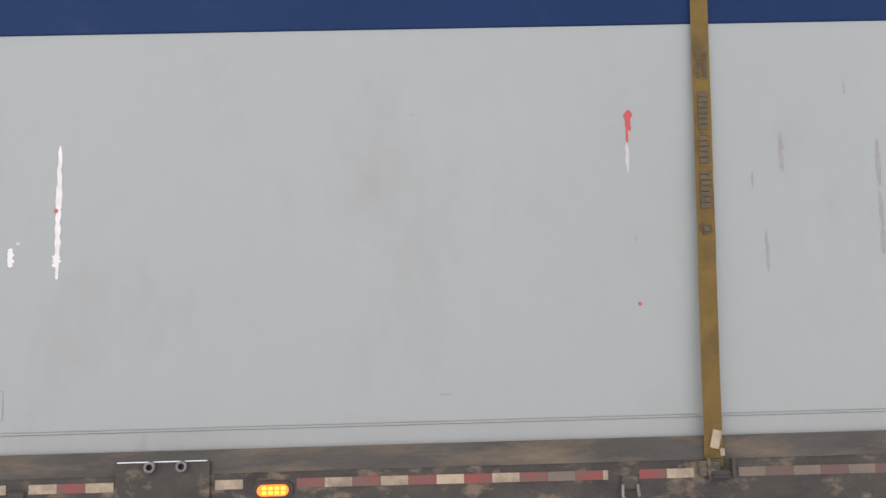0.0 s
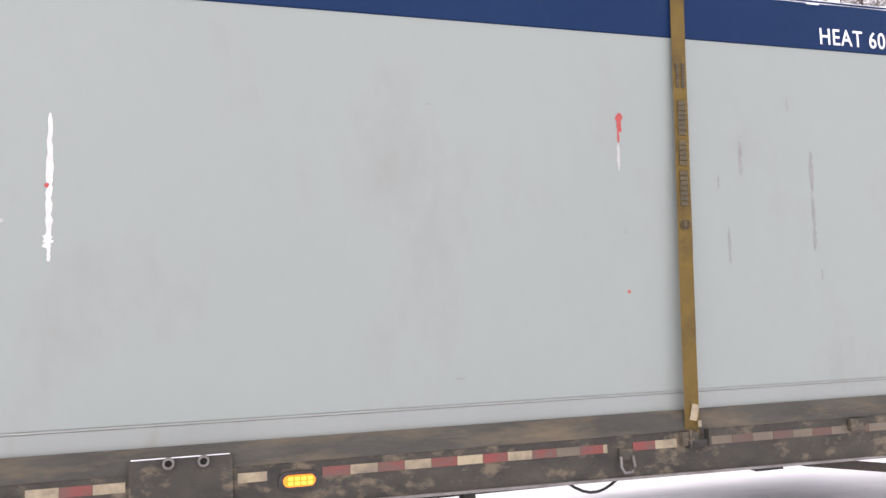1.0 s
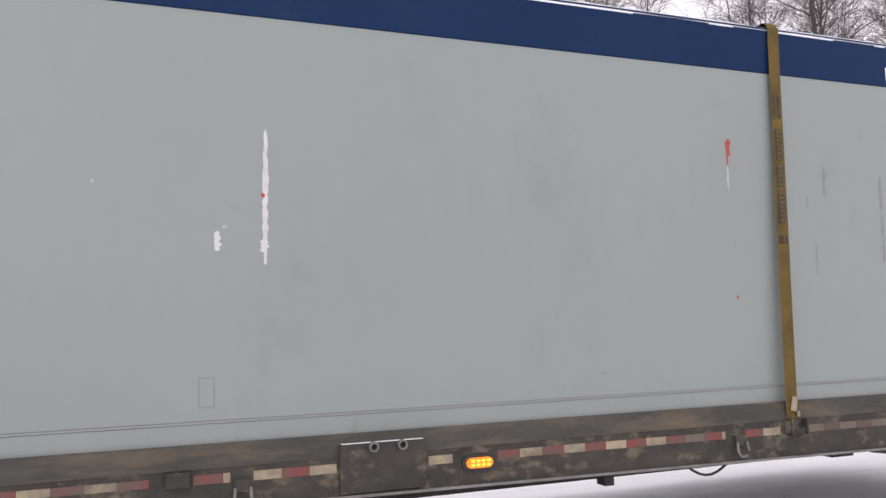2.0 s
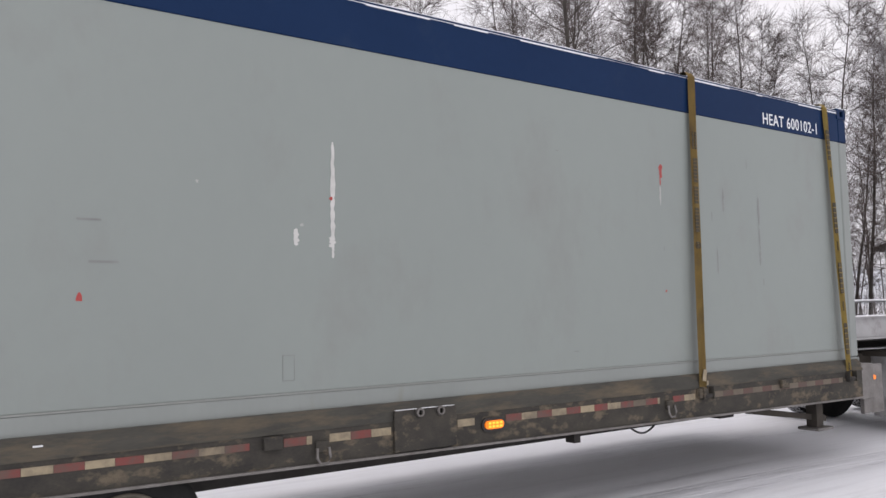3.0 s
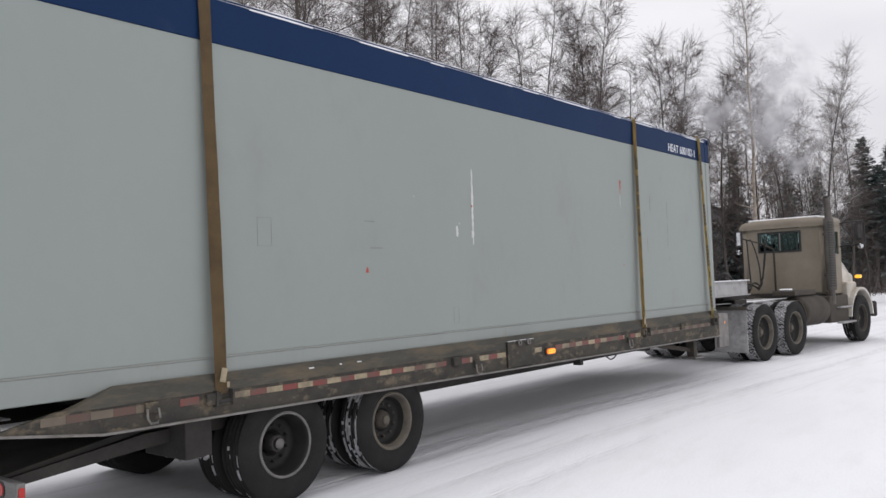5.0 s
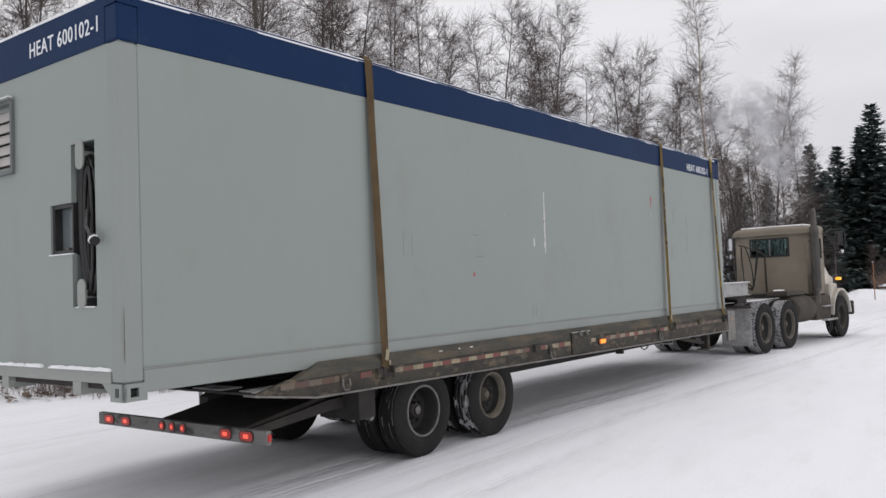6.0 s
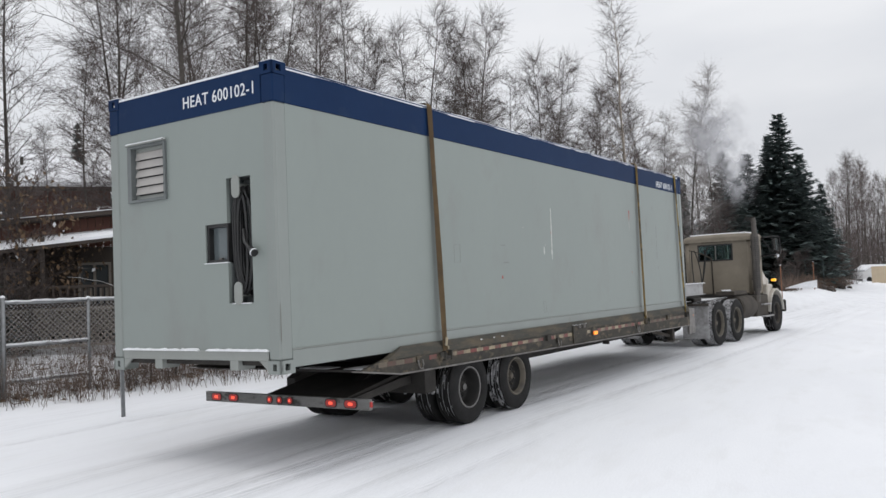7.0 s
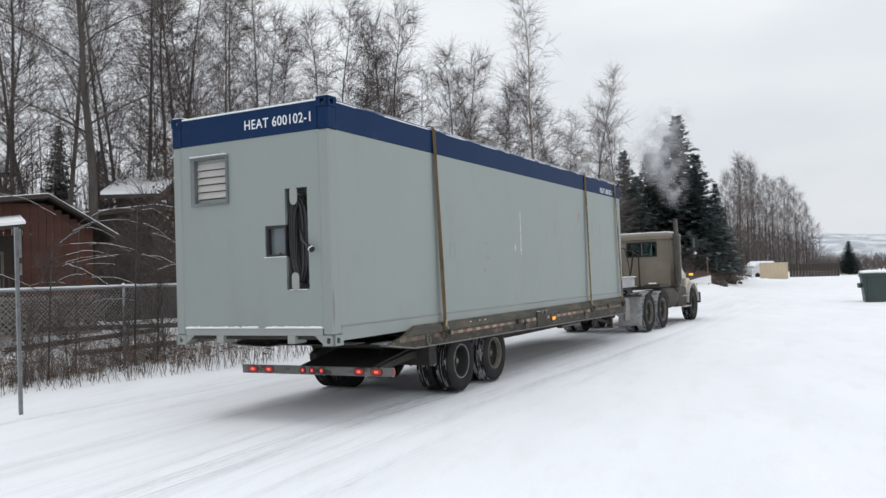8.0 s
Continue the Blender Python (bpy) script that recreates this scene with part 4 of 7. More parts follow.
    for k in range(4):
        for j in (-1, 1):
            box(bm, 6.898 + k * 0.034, 6.921 + k * 0.034, -0.1025, -0.0995, 0.842 + j * 0.012 - 0.008, 0.842 + j * 0.012 + 0.008)
    part("bulb", bm, AMBER_HOT, am)
    # deck boards and frame
    for k in range(34):
        x = 2.0 + k * 0.297
        part("deck_board", boxes((x, x + 0.285, 0.0, W, 0.915, 0.947)), DARK_STEEL, t)
    for y in (0.62, 1.66):
        bm = bmesh.new()
        prism(bm, [(1.9, 0.56), (3.2, 0.5), (5.2, 0.52), (11.4, 0.52), (12.0, 0.62), (12.2, 1.2), (14.9, 1.24), (14.9, 1.5), (12.0, 1.5), (11.7, 0.91), (2.5, 0.91), (1.9, 0.66)], "y", y, y + 0.13)
        part("main_beam", bm, DARK_STEEL, t)
    for k in range(12):
        x = 2.4 + k * 0.82
        part("cross_member", boxes((x, x + 0.07, 0.0, W, 0.80, 0.91)), DARK_STEEL, t)
    # sloped tail with the lamp bar
    bm = bmesh.new()
    prism(bm, [(1.24, 0.55), (2.5, 0.76), (2.5, 0.72), (1.24, 0.51)], "y", 0.34, 1.5)
    part("tail_ramp", bm, DARK_STEEL, t, "dark sloped tail plate")
    bm = bmesh.new()
    prism(bm, [(1.24, 0.47), (2.2, 0.56), (2.9, 0.6), (2.9, 0.68), (2.2, 0.66), (1.24, 0.53)], "y", 0.3, 0.38)
    part("tail_strut", bm, DARK_STEEL, t)
    part("tail_ledge", boxes((1.15, 1.95, 0.02, 1.75, 0.845, 0.862), (1.9, 1.95, 0.02, 1.75, 0.74, 0.845)), DARK_STEEL, t, "thin dark ledge under the load")
    for x0, x1, y0, y1 in ((1.2, 1.62, 0.03, 0.3), (1.7, 1.9, 0.02, 0.16), (1.18, 1.4, 0.5, 0.9)):
        part("snow_patch", boxes((x0, x1, y0, y1, 0.862, 0.872), bevel=0.004), SNOW_CLOD, t)
    for k in range(26):
        x = 1.16 + 0.034 * k + rnd.uniform(-0.01, 0.01)
        hgt = rnd.uniform(0.004, 0.02)
        bm = boxes((x, x + rnd.uniform(0.025, 0.06), -0.01 + rnd.uniform(0, 0.03), 0.06 + rnd.uniform(0, 0.05), 0.862, 0.862 + hgt), bevel=0.003)
        part("snow_clod", bm, SNOW_CLOD if rnd.random() < 0.6 else CHASSIS_MUD, t, "clotted snow and mud on the ledge")
    for x, w in ((3.42, 0.05), (3.75, 0.025), (3.95, 0.05)):
        part("snow_patch", boxes((x, x + w, -0.062, -0.05, 1.003, 1.012), bevel=0.003), SNOW_CLOD, t)
    bar = part("lamp_bar", boxes((1.2, 1.25, -0.03, W - 0.01, 0.452, 0.565), bevel=0.004), LAMP_BAR, t, "scratched grimy grey steel lamp bar")
    for y, hw in ((2.237, 0.075), (1.957, 0.07), (1.378, 0.034), (1.228, 0.034), (1.071, 0.034), (0.481, 0.07), (0.214, 0.078)):
        bm = bmesh.new()
        prism(bm, rounded(y, 0.51, hw * 2 + 0.03, 0.096, 0.045), "x", 1.195, 1.203)
        part("bezel", bm, BLACK, bar)
        bm = bmesh.new()
        prism(bm, rounded(y, 0.51, hw * 2, 0.072, 0.034), "x", 1.19, 1.202)
        lens = part("tail_lamp", bm, RED_LIT, bar, "lit red tail lamp")
        bm = bmesh.new()
        prism(bm, rounded(y, 0.51, hw * 0.8, 0.03, 0.014), "x", 1.187, 1.191)
        part("bulb", bm, RED_HOT, lens)
    bm = bmesh.new()
    prism(bm, rounded(1.226, 0.51, 0.035, 0.06, 0.015), "y", -0.04, -0.029)
    part("tail_lamp", bm, RED_LIT, bar)
    # suspension, axles, mud flap behind the first axle
    for x in (3.22, 4.43):
        bm = bmesh.new()
        pipe(bm, [(x, 0.1, 0.44), (x, W - 0.1, 0.44)], 0.065, n=12)
        part("axle", bm, DARK_STEEL, t)
        for y in (0.64, 1.68):
            part("spring_hanger", boxes((x - 0.5, x + 0.5, y, y + 0.09, 0.52, 0.60), (x - 0.55, x - 0.45, y - 0.01, y + 0.1, 0.5, 0.9), (x - 0.08, x + 0.08, y, y + 0.09, 0.4, 0.56)), DARK_STEEL, t)
            bm = bmesh.new()
            lathe(bm, [(0.001, -0.1), (0.09, -0.1), (0.1, 0.0), (0.09, 0.1), (0.001, 0.1)], n=16, centre=(x - 0.28, y + 0.35, 0.5))
            part("brake_chamber", bm, DARK_STEEL, t)
    part("fender_plate", boxes((2.4, 2.62, 0.1, 0.62, 0.46, 0.80), bevel=0.006), DARK_STEEL, t, "muddy plate ahead of the tail")
    for k in range(9):
        bm = bmesh.new()
        r = bmesh.ops.create_icosphere(bm, subdivisions=1, radius=rnd.uniform(0.012, 0.026), matrix=pose(2.51 + rnd.uniform(-0.1, 0.1), 0.12 + 0.054 * k, 0.455))
        for v in r["verts"]:
            v.co += Vector((rnd.uniform(-0.006, 0.006), rnd.uniform(-0.006, 0.006), rnd.uniform(-0.012, 0.003)))
        part("snow_clod", bm, PACKED_SNOW, t, "clotted snow")
    # landing leg, low block, cable loop, front bulkhead bracket
    for y in (0.12, W - 0.24):
        leg = part("landing_leg", boxes((11.5, 11.62, y, y + 0.12, 0.36, 0.9)), CHASSIS_MUD, t, "retracted landing leg")
        part("leg_foot", boxes((11.42, 11.72, y - 0.06, y + 0.18, 0.33, 0.36), bevel=0.008), BARE_STEEL, leg)
    part("leg_brace", box(bmesh.new(), 0, 1.4, -0.02, 0.02, -0.03, 0.03, m=pose(10.4, 0.2, 0.62, 0, 8, 0)), CHASSIS_MUD, t)
    part("frame_block", boxes((7.93, 8.0, 0.1, 0.2, 0.58, 0.69)), DARK_STEEL, t)
    bm = bmesh.new()
    pipe(bm, [(8.55 + 0.05 * i, 0.12, 0.685 - 0.11 * math.sin(math.pi * i / 9)) for i in range(10)], 0.009)
    part("air_hose", bm, BLACK, t)
    part("spare_carrier", boxes((10.1, 10.32, 0.3, 0.6, 0.56, 0.6), (10.15, 10.25, 0.4, 0.5, 0.6, 0.8)), DARK_STEEL, t)
    br = part("front_bracket", boxes((12.1, 12.35, -0.07, 0.1, 0.62, 1.0), (12.2, 12.62, -0.03, 0.02, 0.45, 0.98), bevel=0.006), BARE_STEEL, t, "dirty front corner bracket")
    bm = bmesh.new()
    prism(bm, rounded(12.42, 0.84, 0.05, 0.05, 0.02), "y", -0.045, -0.03)
    part("clearance_lamp", bm, AMBER, br, "small lit amber lamp")
    # gooseneck: flanged beams with snow along the top
    for y in (0.42, 1.92):
        bm = boxes((12.15, 14.95, y, y + 0.012, 1.24, 1.49), (12.15, 14.95, y - 0.06, y + 0.07, 1.485, 1.5), (12.15, 14.95, y - 0.06, y + 0.07, 1.225, 1.24))
        part("gooseneck_beam", bm, BEAM_PALE, t, "pale flanged gooseneck beam")
        part("snow_ridge", boxes((12.2, 14.94, y - 0.055, y + 0.06, 1.5, 1.512)), SNOW_CLOD, t)
    part("gooseneck_plate", boxes((12.2, 14.95, 0.42, 1.98, 1.205, 1.225)), DARK_STEEL, t)
    part("gooseneck_riser", boxes((12.15, 12.25, 0.3, W - 0.3, 0.66, 1.24)), DARK_STEEL, t)
    # wheels
    lab = "dark trailer wheel, snow packed in the tread"
    for x, rm, hm in ((3.22, RIM_DARK, RIM_LIP), (4.43, RIM_TAN, RIM_TAN)):
        for y, fl, ou in ((-0.01, False, True), (0.30, False, False), (W + 0.01, True, True), (W - 0.30, True, False)):
            wheels.append(wheel(t, x, y, 0.44, 0.245, 0.255, fl, 0, 0.25 if rm is RIM_DARK else 0.7, rm, hm, ou, lab, lip_mat=RIM_LIP if rm is RIM_DARK else None))
    return t, wheels


trailer, trailer_wheels = build_trailer()


# ---- the tractor; its origin is over the fifth wheel, x ahead ----
def build_tractor():
    t = thing("semi_tractor", "dust-covered tan conventional tractor unit with a white hood", "truck")
    wheels = []
    XB, XF = 3.325, 4.12
    # cab shell
    bm = panel_with_hole(bmesh.new(), "x", XB, XB + 0.05, -0.845, 0.845, 1.12, 2.66, [(-0.41, 0.55, 2.1, 2.54)])
    part("cab_back", bm, CAB_TAN, t, "dust-caked rear cab wall")
    for s in (-1, 1):
        a, b = sorted((s * 0.93, s * 0.98))
        bm = panel_with_hole(bmesh.new(), "y", a, b, XB + 0.12, XF, 1.12, 2.66, [(3.6, 4.0, 2.0, 2.5)])
        sd = part("cab_side", bm, CAB_TAN, t)
        part("side_window", boxes((3.6, 4.0, (a + b) / 2 - 0.004, (a + b) / 2 + 0.004, 2.0, 2.5)), CAB_GLASS, sd)
        # rounded rear corner of the cab
        bm2 = bmesh.new()
        arc = [(XB + 0.13 - 0.15 * math.cos(q), s * (0.835 + 0.15 * math.sin(q))) for q in [radians(9 * k) for k in range(11)]]
        prism(bm2, arc + [(XB + 0.13, s * 0.9), (XB + 0.08, s * 0.84)], "z", 1.12, 2.68)
        for f in bm2.faces:
            f.smooth = abs(f.normal.z) < 0.5
        part("corner_panel", bm2, CAB_TAN, t)
    # added dark box that stands for the shade in the gap below the cab
    part("cab_underside", boxes((XB - 0.02, XF, -0.84, 0.84, 1.02, 1.14)), DARK_STEEL, t, "dark filler for the shaded gap under the cab")
    # roof: a shell with rounded shoulders that turns down over the back
    bm = bmesh.new()
    secs = []
    for x, drop, inset in ((XB - 0.065, 0.16, 0.05), (XB - 0.075, 0.11, 0.015), (XB - 0.05, 0.05, 0.0), (XB + 0.02, 0.012, 0.0), (XB + 0.3, 0.0, 0.0), (XB + 0.8, -0.01, 0.0), (XF + 0.05, 0.05, 0.02)):
        half = [(1.0, 2.64), (1.0, 2.70), (0.985, 2.76), (0.94, 2.80), (0.86, 2.825), (0.5, 2.85), (0.0, 2.86)]
        ring = [(-y, z) for y, z in half] + [(y, z) for y, z in half[-2::-1]]
        secs.append([bm.verts.new((x, y * (1 - inset), max(2.63, z - drop))) for y, z in ring])
    for a, b in zip(secs, secs[1:]):
        for k in range(len(a) - 1):
            bm.faces.new((a[k], a[k + 1], b[k + 1], b[k])).smooth = True
    for sec in (secs[0], secs[-1]):
        bm.faces.new(sec)
    bmesh.ops.recalc_face_normals(bm, faces=bm.faces[:])
    part("roof", bm, CAB_TAN, t, "dusty cab roof")
    part("roof_snow", boxes((XB + 0.02, XF - 0.1, -0.8, 0.8, 2.82, 2.866), bevel=0.02), SNOW_CLOD, t)
    part("rear_visor", boxes((XB - 0.03, XB, -0.40, 0.45, 2.618, 2.638), bevel=0.004), CHASSIS_MUD, t)
    w = part("rear_window", panel_with_hole(bmesh.new(), "x", XB - 0.012, XB + 0.02, -0.43, 0.57, 2.08, 2.56, [(-0.39, 0.53, 2.12, 2.52)]), BLACK, t, "dark-framed sliding rear window")
    part("pane", boxes((XB + 0.0, XB + 0.006, -0.39, 0.53, 2.12, 2.52)), CAB_GLASS, w)
    part("mullion", boxes((XB - 0.008, XB + 0.01, 0.045, 0.07, 2.12, 2.52)), BARE_STEEL, w)
    part("cab_underside", boxes((XB, XF + 0.3, -0.95, 0.95, 1.10, 1.16)), CHASSIS_MUD, t)
    part("windscreen_frame", panel_with_hole(bmesh.new(), "x", XF, XF + 0.04, -0.96, 0.96, 1.12, 2.72, [(-0.85, -0.03, 2.02, 2.58), (0.03, 0.85, 2.02, 2.58)]), CAB_WHITE, t)
    part("windscreen", boxes((XF + 0.01, XF + 0.018, -0.9, 0.9, 2.0, 2.6)), CAB_GLASS, t)
    for y in (-0.5, 0.5):
        part("seat", boxes((3.6, 4.05, y - 0.24, y + 0.24, 1.5, 1.65), (3.5, 3.64, y - 0.24, y + 0.24, 1.6, 2.3), bevel=0.03), BLACK, t)
    part("dashboard", boxes((3.95, XF, -0.92, 0.92, 1.6, 2.0), bevel=0.02), BLACK, t)
    # hood, fenders, bumper
    bm = bmesh.new()
    secs = []
    for x, z, hw in ((XF, 2.06, 0.95), (4.35, 1.98, 0.95), (4.7, 1.83, 0.92), (5.1, 1.67, 0.85), (5.4, 1.5, 0.72), (5.45, 0.95, 0.7)):
        sec = [bm.verts.new((x, y * hw, zz)) for y, zz in ((-1, 0.95), (-1, min(z, 1.5)), (-0.9, z - 0.10), (-0.6, z), (0.6, z), (0.9, z - 0.10), (1, min(z, 1.5)), (1, 0.95))]
        secs.append(sec)
    for a, b in zip(secs, secs[1:]):
        for k in range(7):
            bm.faces.new((a[k], a[k + 1], b[k + 1], b[k])).smooth = True
    bm.faces.new(secs[-1])
    bmesh.ops.recalc_face_normals(bm, faces=bm.faces[:])
    part("hood", bm, CAB_WHITE, t, "white sloped hood")
    for s in (-1, 1):
        bm = bmesh.new()
        arc = [(4.68 + 0.70 * math.cos(a), 0.53 + 0.70 * math.sin(a)) for a in [radians(5 + 170 * k / 14) for k in range(15)]]
        inner = [(4.68 + 0.655 * math.cos(a), 0.53 + 0.655 * math.sin(a)) for a in [radians(5 + 170 * k / 14) for k in range(15)]]
        prism(bm, arc + inner[::-1], "y", *sorted((s * 0.62, s * 1.19)))
        part("fender", bm, CAB_WHITE, t, "white front fender")
        part("cowl", boxes((XF - 0.02, 4.62, *sorted((s * 0.86, s * 1.1)), 0.95, 1.36), bevel=0.03), CAB_WHITE, t)
        bm = bmesh.new()
        prism(bm, rounded(s * 1.12, 1.475, 0.12, 0.075, 0.03), "x", 4.65, 4.75)
        part("turn_lamp", bm, AMBER_HOT, t, "lit amber turn lamp")
        # mirror
        mi = part("mirror", boxes((4.06, 4.11, *sorted((s * 1.34, s * 1.46)), 2.3, 2.66), bevel=0.015), BLACK, t, "tall side mirror on tube arms")
        part("mirror_face", boxes((4.055, 4.059, *sorted((s * 1.352, s * 1.448)), 2.32, 2.64)), CHROME, mi)
        bm = bmesh.new()
        pipe(bm, [(4.08, s * 0.97, 2.68), (4.08, s * 1.2, 2.71), (4.08, s * 1.47, 2.71), (4.08, s * 1.51, 2.67), (4.08, s * 1.52, 2.25), (4.08, s * 1.47, 2.2), (4.08, s * 0.97, 2.16)], 0.016)
        pipe(bm, [(4.08, s * 1.02, 2.67), (4.08, s * 1.3, 2.28)], 0.011)
        pipe(bm, [(4.08, s * 1.31, 2.71), (4.08, s * 1.31, 2.2)], 0.012)
        part("mirror_arm", bm, BLACK, mi)
        bm = bmesh.new()
        lathe(bm, [(0.001, 0), (0.06, 0.01), (0.062, 0.03), (0.001, 0.05)], n=14)
        bmesh.ops.transform(bm, matrix=pose(4.06, s * 1.42, 2.16, 0, 0, -90), verts=bm.verts[:])
        part("spot_mirror", bm, CHROME, mi)
        # tank, steps, battery box
        bm = bmesh.new()
        lathe(bm, [(0.001, 0), (0.28, 0.0), (0.315, 0.02), (0.32, 0.06), (0.32, 1.08), (0.315, 1.12), (0.28, 1.14), (0.001, 1.14)], n=32)
        bmesh.ops.transform(bm, matrix=pose(1.72, s * 0.86, 0.80, 0, 0, -90), verts=bm.verts[:])
        part("fuel_tank", bm, CHASSIS_MUD, t, "mud-coated cylindrical fuel tank")
        st = part("step_box", boxes((2.98, 4.02, *sorted((s * 0.55, s * 1.12)), 0.5, 1.08), bevel=0.02), CHASSIS_MUD, t, "muddy step box under the cab")
        part("step", boxes((3.35, 4.1, *sorted((s * 1.1, s * 1.25)), 0.47, 0.51), bevel=0.01), FLAP, st)
        part("step", boxes((3.35, 4.05, *sorted((s * 1.05, s * 1.2)), 0.80, 0.84), bevel=0.01), FLAP, st)
        # mud flap behind the rear drive axle
        hang = part("mud_flap", boxes((-1.08, -1.065, *sorted((s * 0.56, s * 1.2)), 0.20, 0.98), bevel=0.004), FLAP, t, "grey mud flap crusted with snow")
        part("flap_bracket", boxes((-1.12, -1.06, *sorted((s * 0.4, s * 1.21)), 0.97, 1.03)), CHASSIS_MUD, hang)
        # quarter fender over the front drive axle
        bm = bmesh.new()
        arc = [(0.972 + 0.60 * math.cos(a), 0.53 + 0.60 * math.sin(a)) for a in [radians(12 + 50 * k / 6) for k in range(7)]]
        inn = [(0.972 + 0.585 * math.cos(a), 0.53 + 0.585 * math.sin(a)) for a in [radians(12 + 50 * k / 6) for k in range(7)]]
        prism(bm, arc + inn[::-1], "y", *sorted((s * 0.58, s * 1.2)))
        part("quarter_fender", bm, CHASSIS_MUD, t)
    part("bumper", boxes((5.46, 5.59, -1.2, 1.18, 0.52, 0.88), bevel=0.03), DARK_STEEL, t)
    # exhaust stacks with a perforated guard, cut off on the slant
    for s in (-1,):
        bm = bmesh.new()
        pipe(bm, [(3.22, s * 1.08, 0.9), (3.22, s * 1.08, 2.75), (3.22, s * 1.08, 2.98), (3.205, s * 1.08, 3.1), (3.15, s * 1.08, 3.23)], [0.07, 0.07, 0.07, 0.07, 0.068], n=18, cap=False)
        ex = part("exhaust_stack", bm, EXHAUST, t, "upright exhaust stack with a slotted guard")
        bm = bmesh.new()
        lathe(bm, [(0.1, 0), (0.105, 0.02), (0.105, 1.55), (0.1, 1.57)], n=20)
        bmesh.ops.transform(bm, matrix=pose(3.22, s * 1.08, 1.2, 90, 0, 0), verts=bm.verts[:])
        part("guard", bm, EXHAUST, ex)
        bm = bmesh.new()
        for k in range(26):
            for j in range(4):
                a = radians(200 + 30 * j)
                box(bm, -0.002, 0.002, -0.02, 0.02, -0.014, 0.014, m=pose(3.22 + 0.106 * math.cos(a), s * 1.08 + 0.106 * math.sin(a), 1.3 + 0.055 * k, 0, 0, 200 + 30 * j))
        tagged(part("guard_perforation", bm, BLACK, ex), "dark slots", kind="stuff")
        part("mount_post", boxes((3.2, 3.46, s * 0.98 - 0.03, s * 0.98 + 0.03, 1.5, 1.56), (3.2, 3.46, s * 0.98 - 0.03, s * 0.98 + 0.03, 2.4, 2.46)), EXHAUST, ex)
    # frame rails, fifth wheel, deck plate, hoses
    for y in (-0.43, 0.36):
        part("frame_rail", boxes((-1.25, 5.4, y, y + 0.07, 0.72, 1.0)), CHASSIS_MUD, t)
    part("rear_crossmember", boxes((-1.25, -1.15, -0.5, 0.5, 0.7, 1.0)), CHASSIS_MUD, t)
    part("fifth_wheel", boxes((-0.45, 0.5, -0.45, 0.45, 1.12, 1.19), (-0.2, 0.3, -0.55, 0.55, 1.0, 1.12), bevel=0.01), DARK_STEEL, t)
    part("deck_plate", boxes((0.7, 2.9, -0.5, 0.5, 1.02, 1.05)), FLAP, t, "snow-dusted frame deck plate")
    part("deck_snow", boxes((-1.2, 2.6, -0.48, -0.34, 1.05, 1.065), (-1.2, 2.0, 0.34, 0.48, 1.05, 1.065)), SNOW_CLOD, t)
    part("tool_box", boxes((1.55, 2.6, -0.98, -0.5, 1.14, 1.24), bevel=0.01), CHASSIS_MUD, t)
    part("snow_clod", boxes((1.65, 1.9, -0.8, -0.6, 1.24, 1.28), bevel=0.02), SNOW_CLOD, t)
    bm = bmesh.new()
    pipe(bm, [(3.1, 0.1, 1.1), (3.08, 0.1, 2.15), (2.85, 0.3, 2.3)], 0.024)
    pipe(bm, [(2.85, 0.3, 2.3), (2.45, 0.5, 2.4)], 0.014)
    part("hose_mast", bm, CHASSIS_MUD, t, "hose tender mast")
    for k, (y, col) in enumerate(((0.45, BLACK), (0.35, BLACK), (0.25, BLACK), (0.15, BLACK))):
        bm = bmesh.new()
        pts = []
        for i in range(19):
            u = i / 18
            # from the mast's tip down in a slack loop and back to the gooseneck
            pts.append((2.5 + 0.12 * k + 0.25 * math.sin(math.pi * u) - 1.4 * max(0, u - 0.6), y + 0.08 * math.sin(4 * u + 2 * k) + 0.1 * k * u, 2.36 - 1.2 * min(1, u * 1.5) ** 1.4 + 0.16 * math.sin(math.pi * max(0, u - 0.62) / 0.38) + 0.03 * k))
        pipe(bm, pts, 0.016, n=7)
        part("air_hose", bm, col, t)
    bm = bmesh.new()
    pts = [(1.2 + 0.0 * i, 0.35 + 0.2 * math.cos(a), 1.3 + 0.34 * math.sin(a)) for i, a in enumerate([math.pi * k / 10 for k in range(11)])]
    pipe(bm, pts, 0.03, n=8)
    part("hose_hoop", bm, BLACK, t)
    for x in (-0.368, 0.972):
        bm = bmesh.new()
        pipe(bm, [(x, -1.0, 0.53), (x, 1.0, 0.53)], 0.075, n=12)
        part("axle", bm, DARK_STEEL, t)
        bm = bmesh.new()
        lathe(bm, [(0.001, -0.2), (0.16, -0.2), (0.22, -0.08), (0.22, 0.08), (0.16, 0.2), (0.001, 0.2)], n=18, centre=(x, 0, 0.53))
        part("differential", bm, DARK_STEEL, t)
    bm = bmesh.new()
    pipe(bm, [(4.68, -0.9, 0.5), (4.68, 0.9, 0.5)], 0.06, n=10)
    part("axle", bm, DARK_STEEL, t)
    lab = "lugged drive wheel, snow packed in the tread"
    for x in (-0.368, 0.972):
        for y, fl, ou in ((-1.225, False, True), (-0.885, False, False), (1.225, True, True), (0.885, True, False)):
            wheels.append(wheel(t, x, y, 0.53, 0.315, 0.29, fl, 1, 0.3, RIM_TAN, RIM_TAN, ou, lab))
    for y, fl in ((-1.19, False), (1.19, True)):
        wheels.append(wheel(t, 4.68, y, 0.525, 0.31, 0.3, fl, 0, 0.15, CHASSIS_MUD, CHASSIS_MUD, True, "muddy front wheel"))
    return t, wheels


tractor, tractor_wheels = build_tractor()


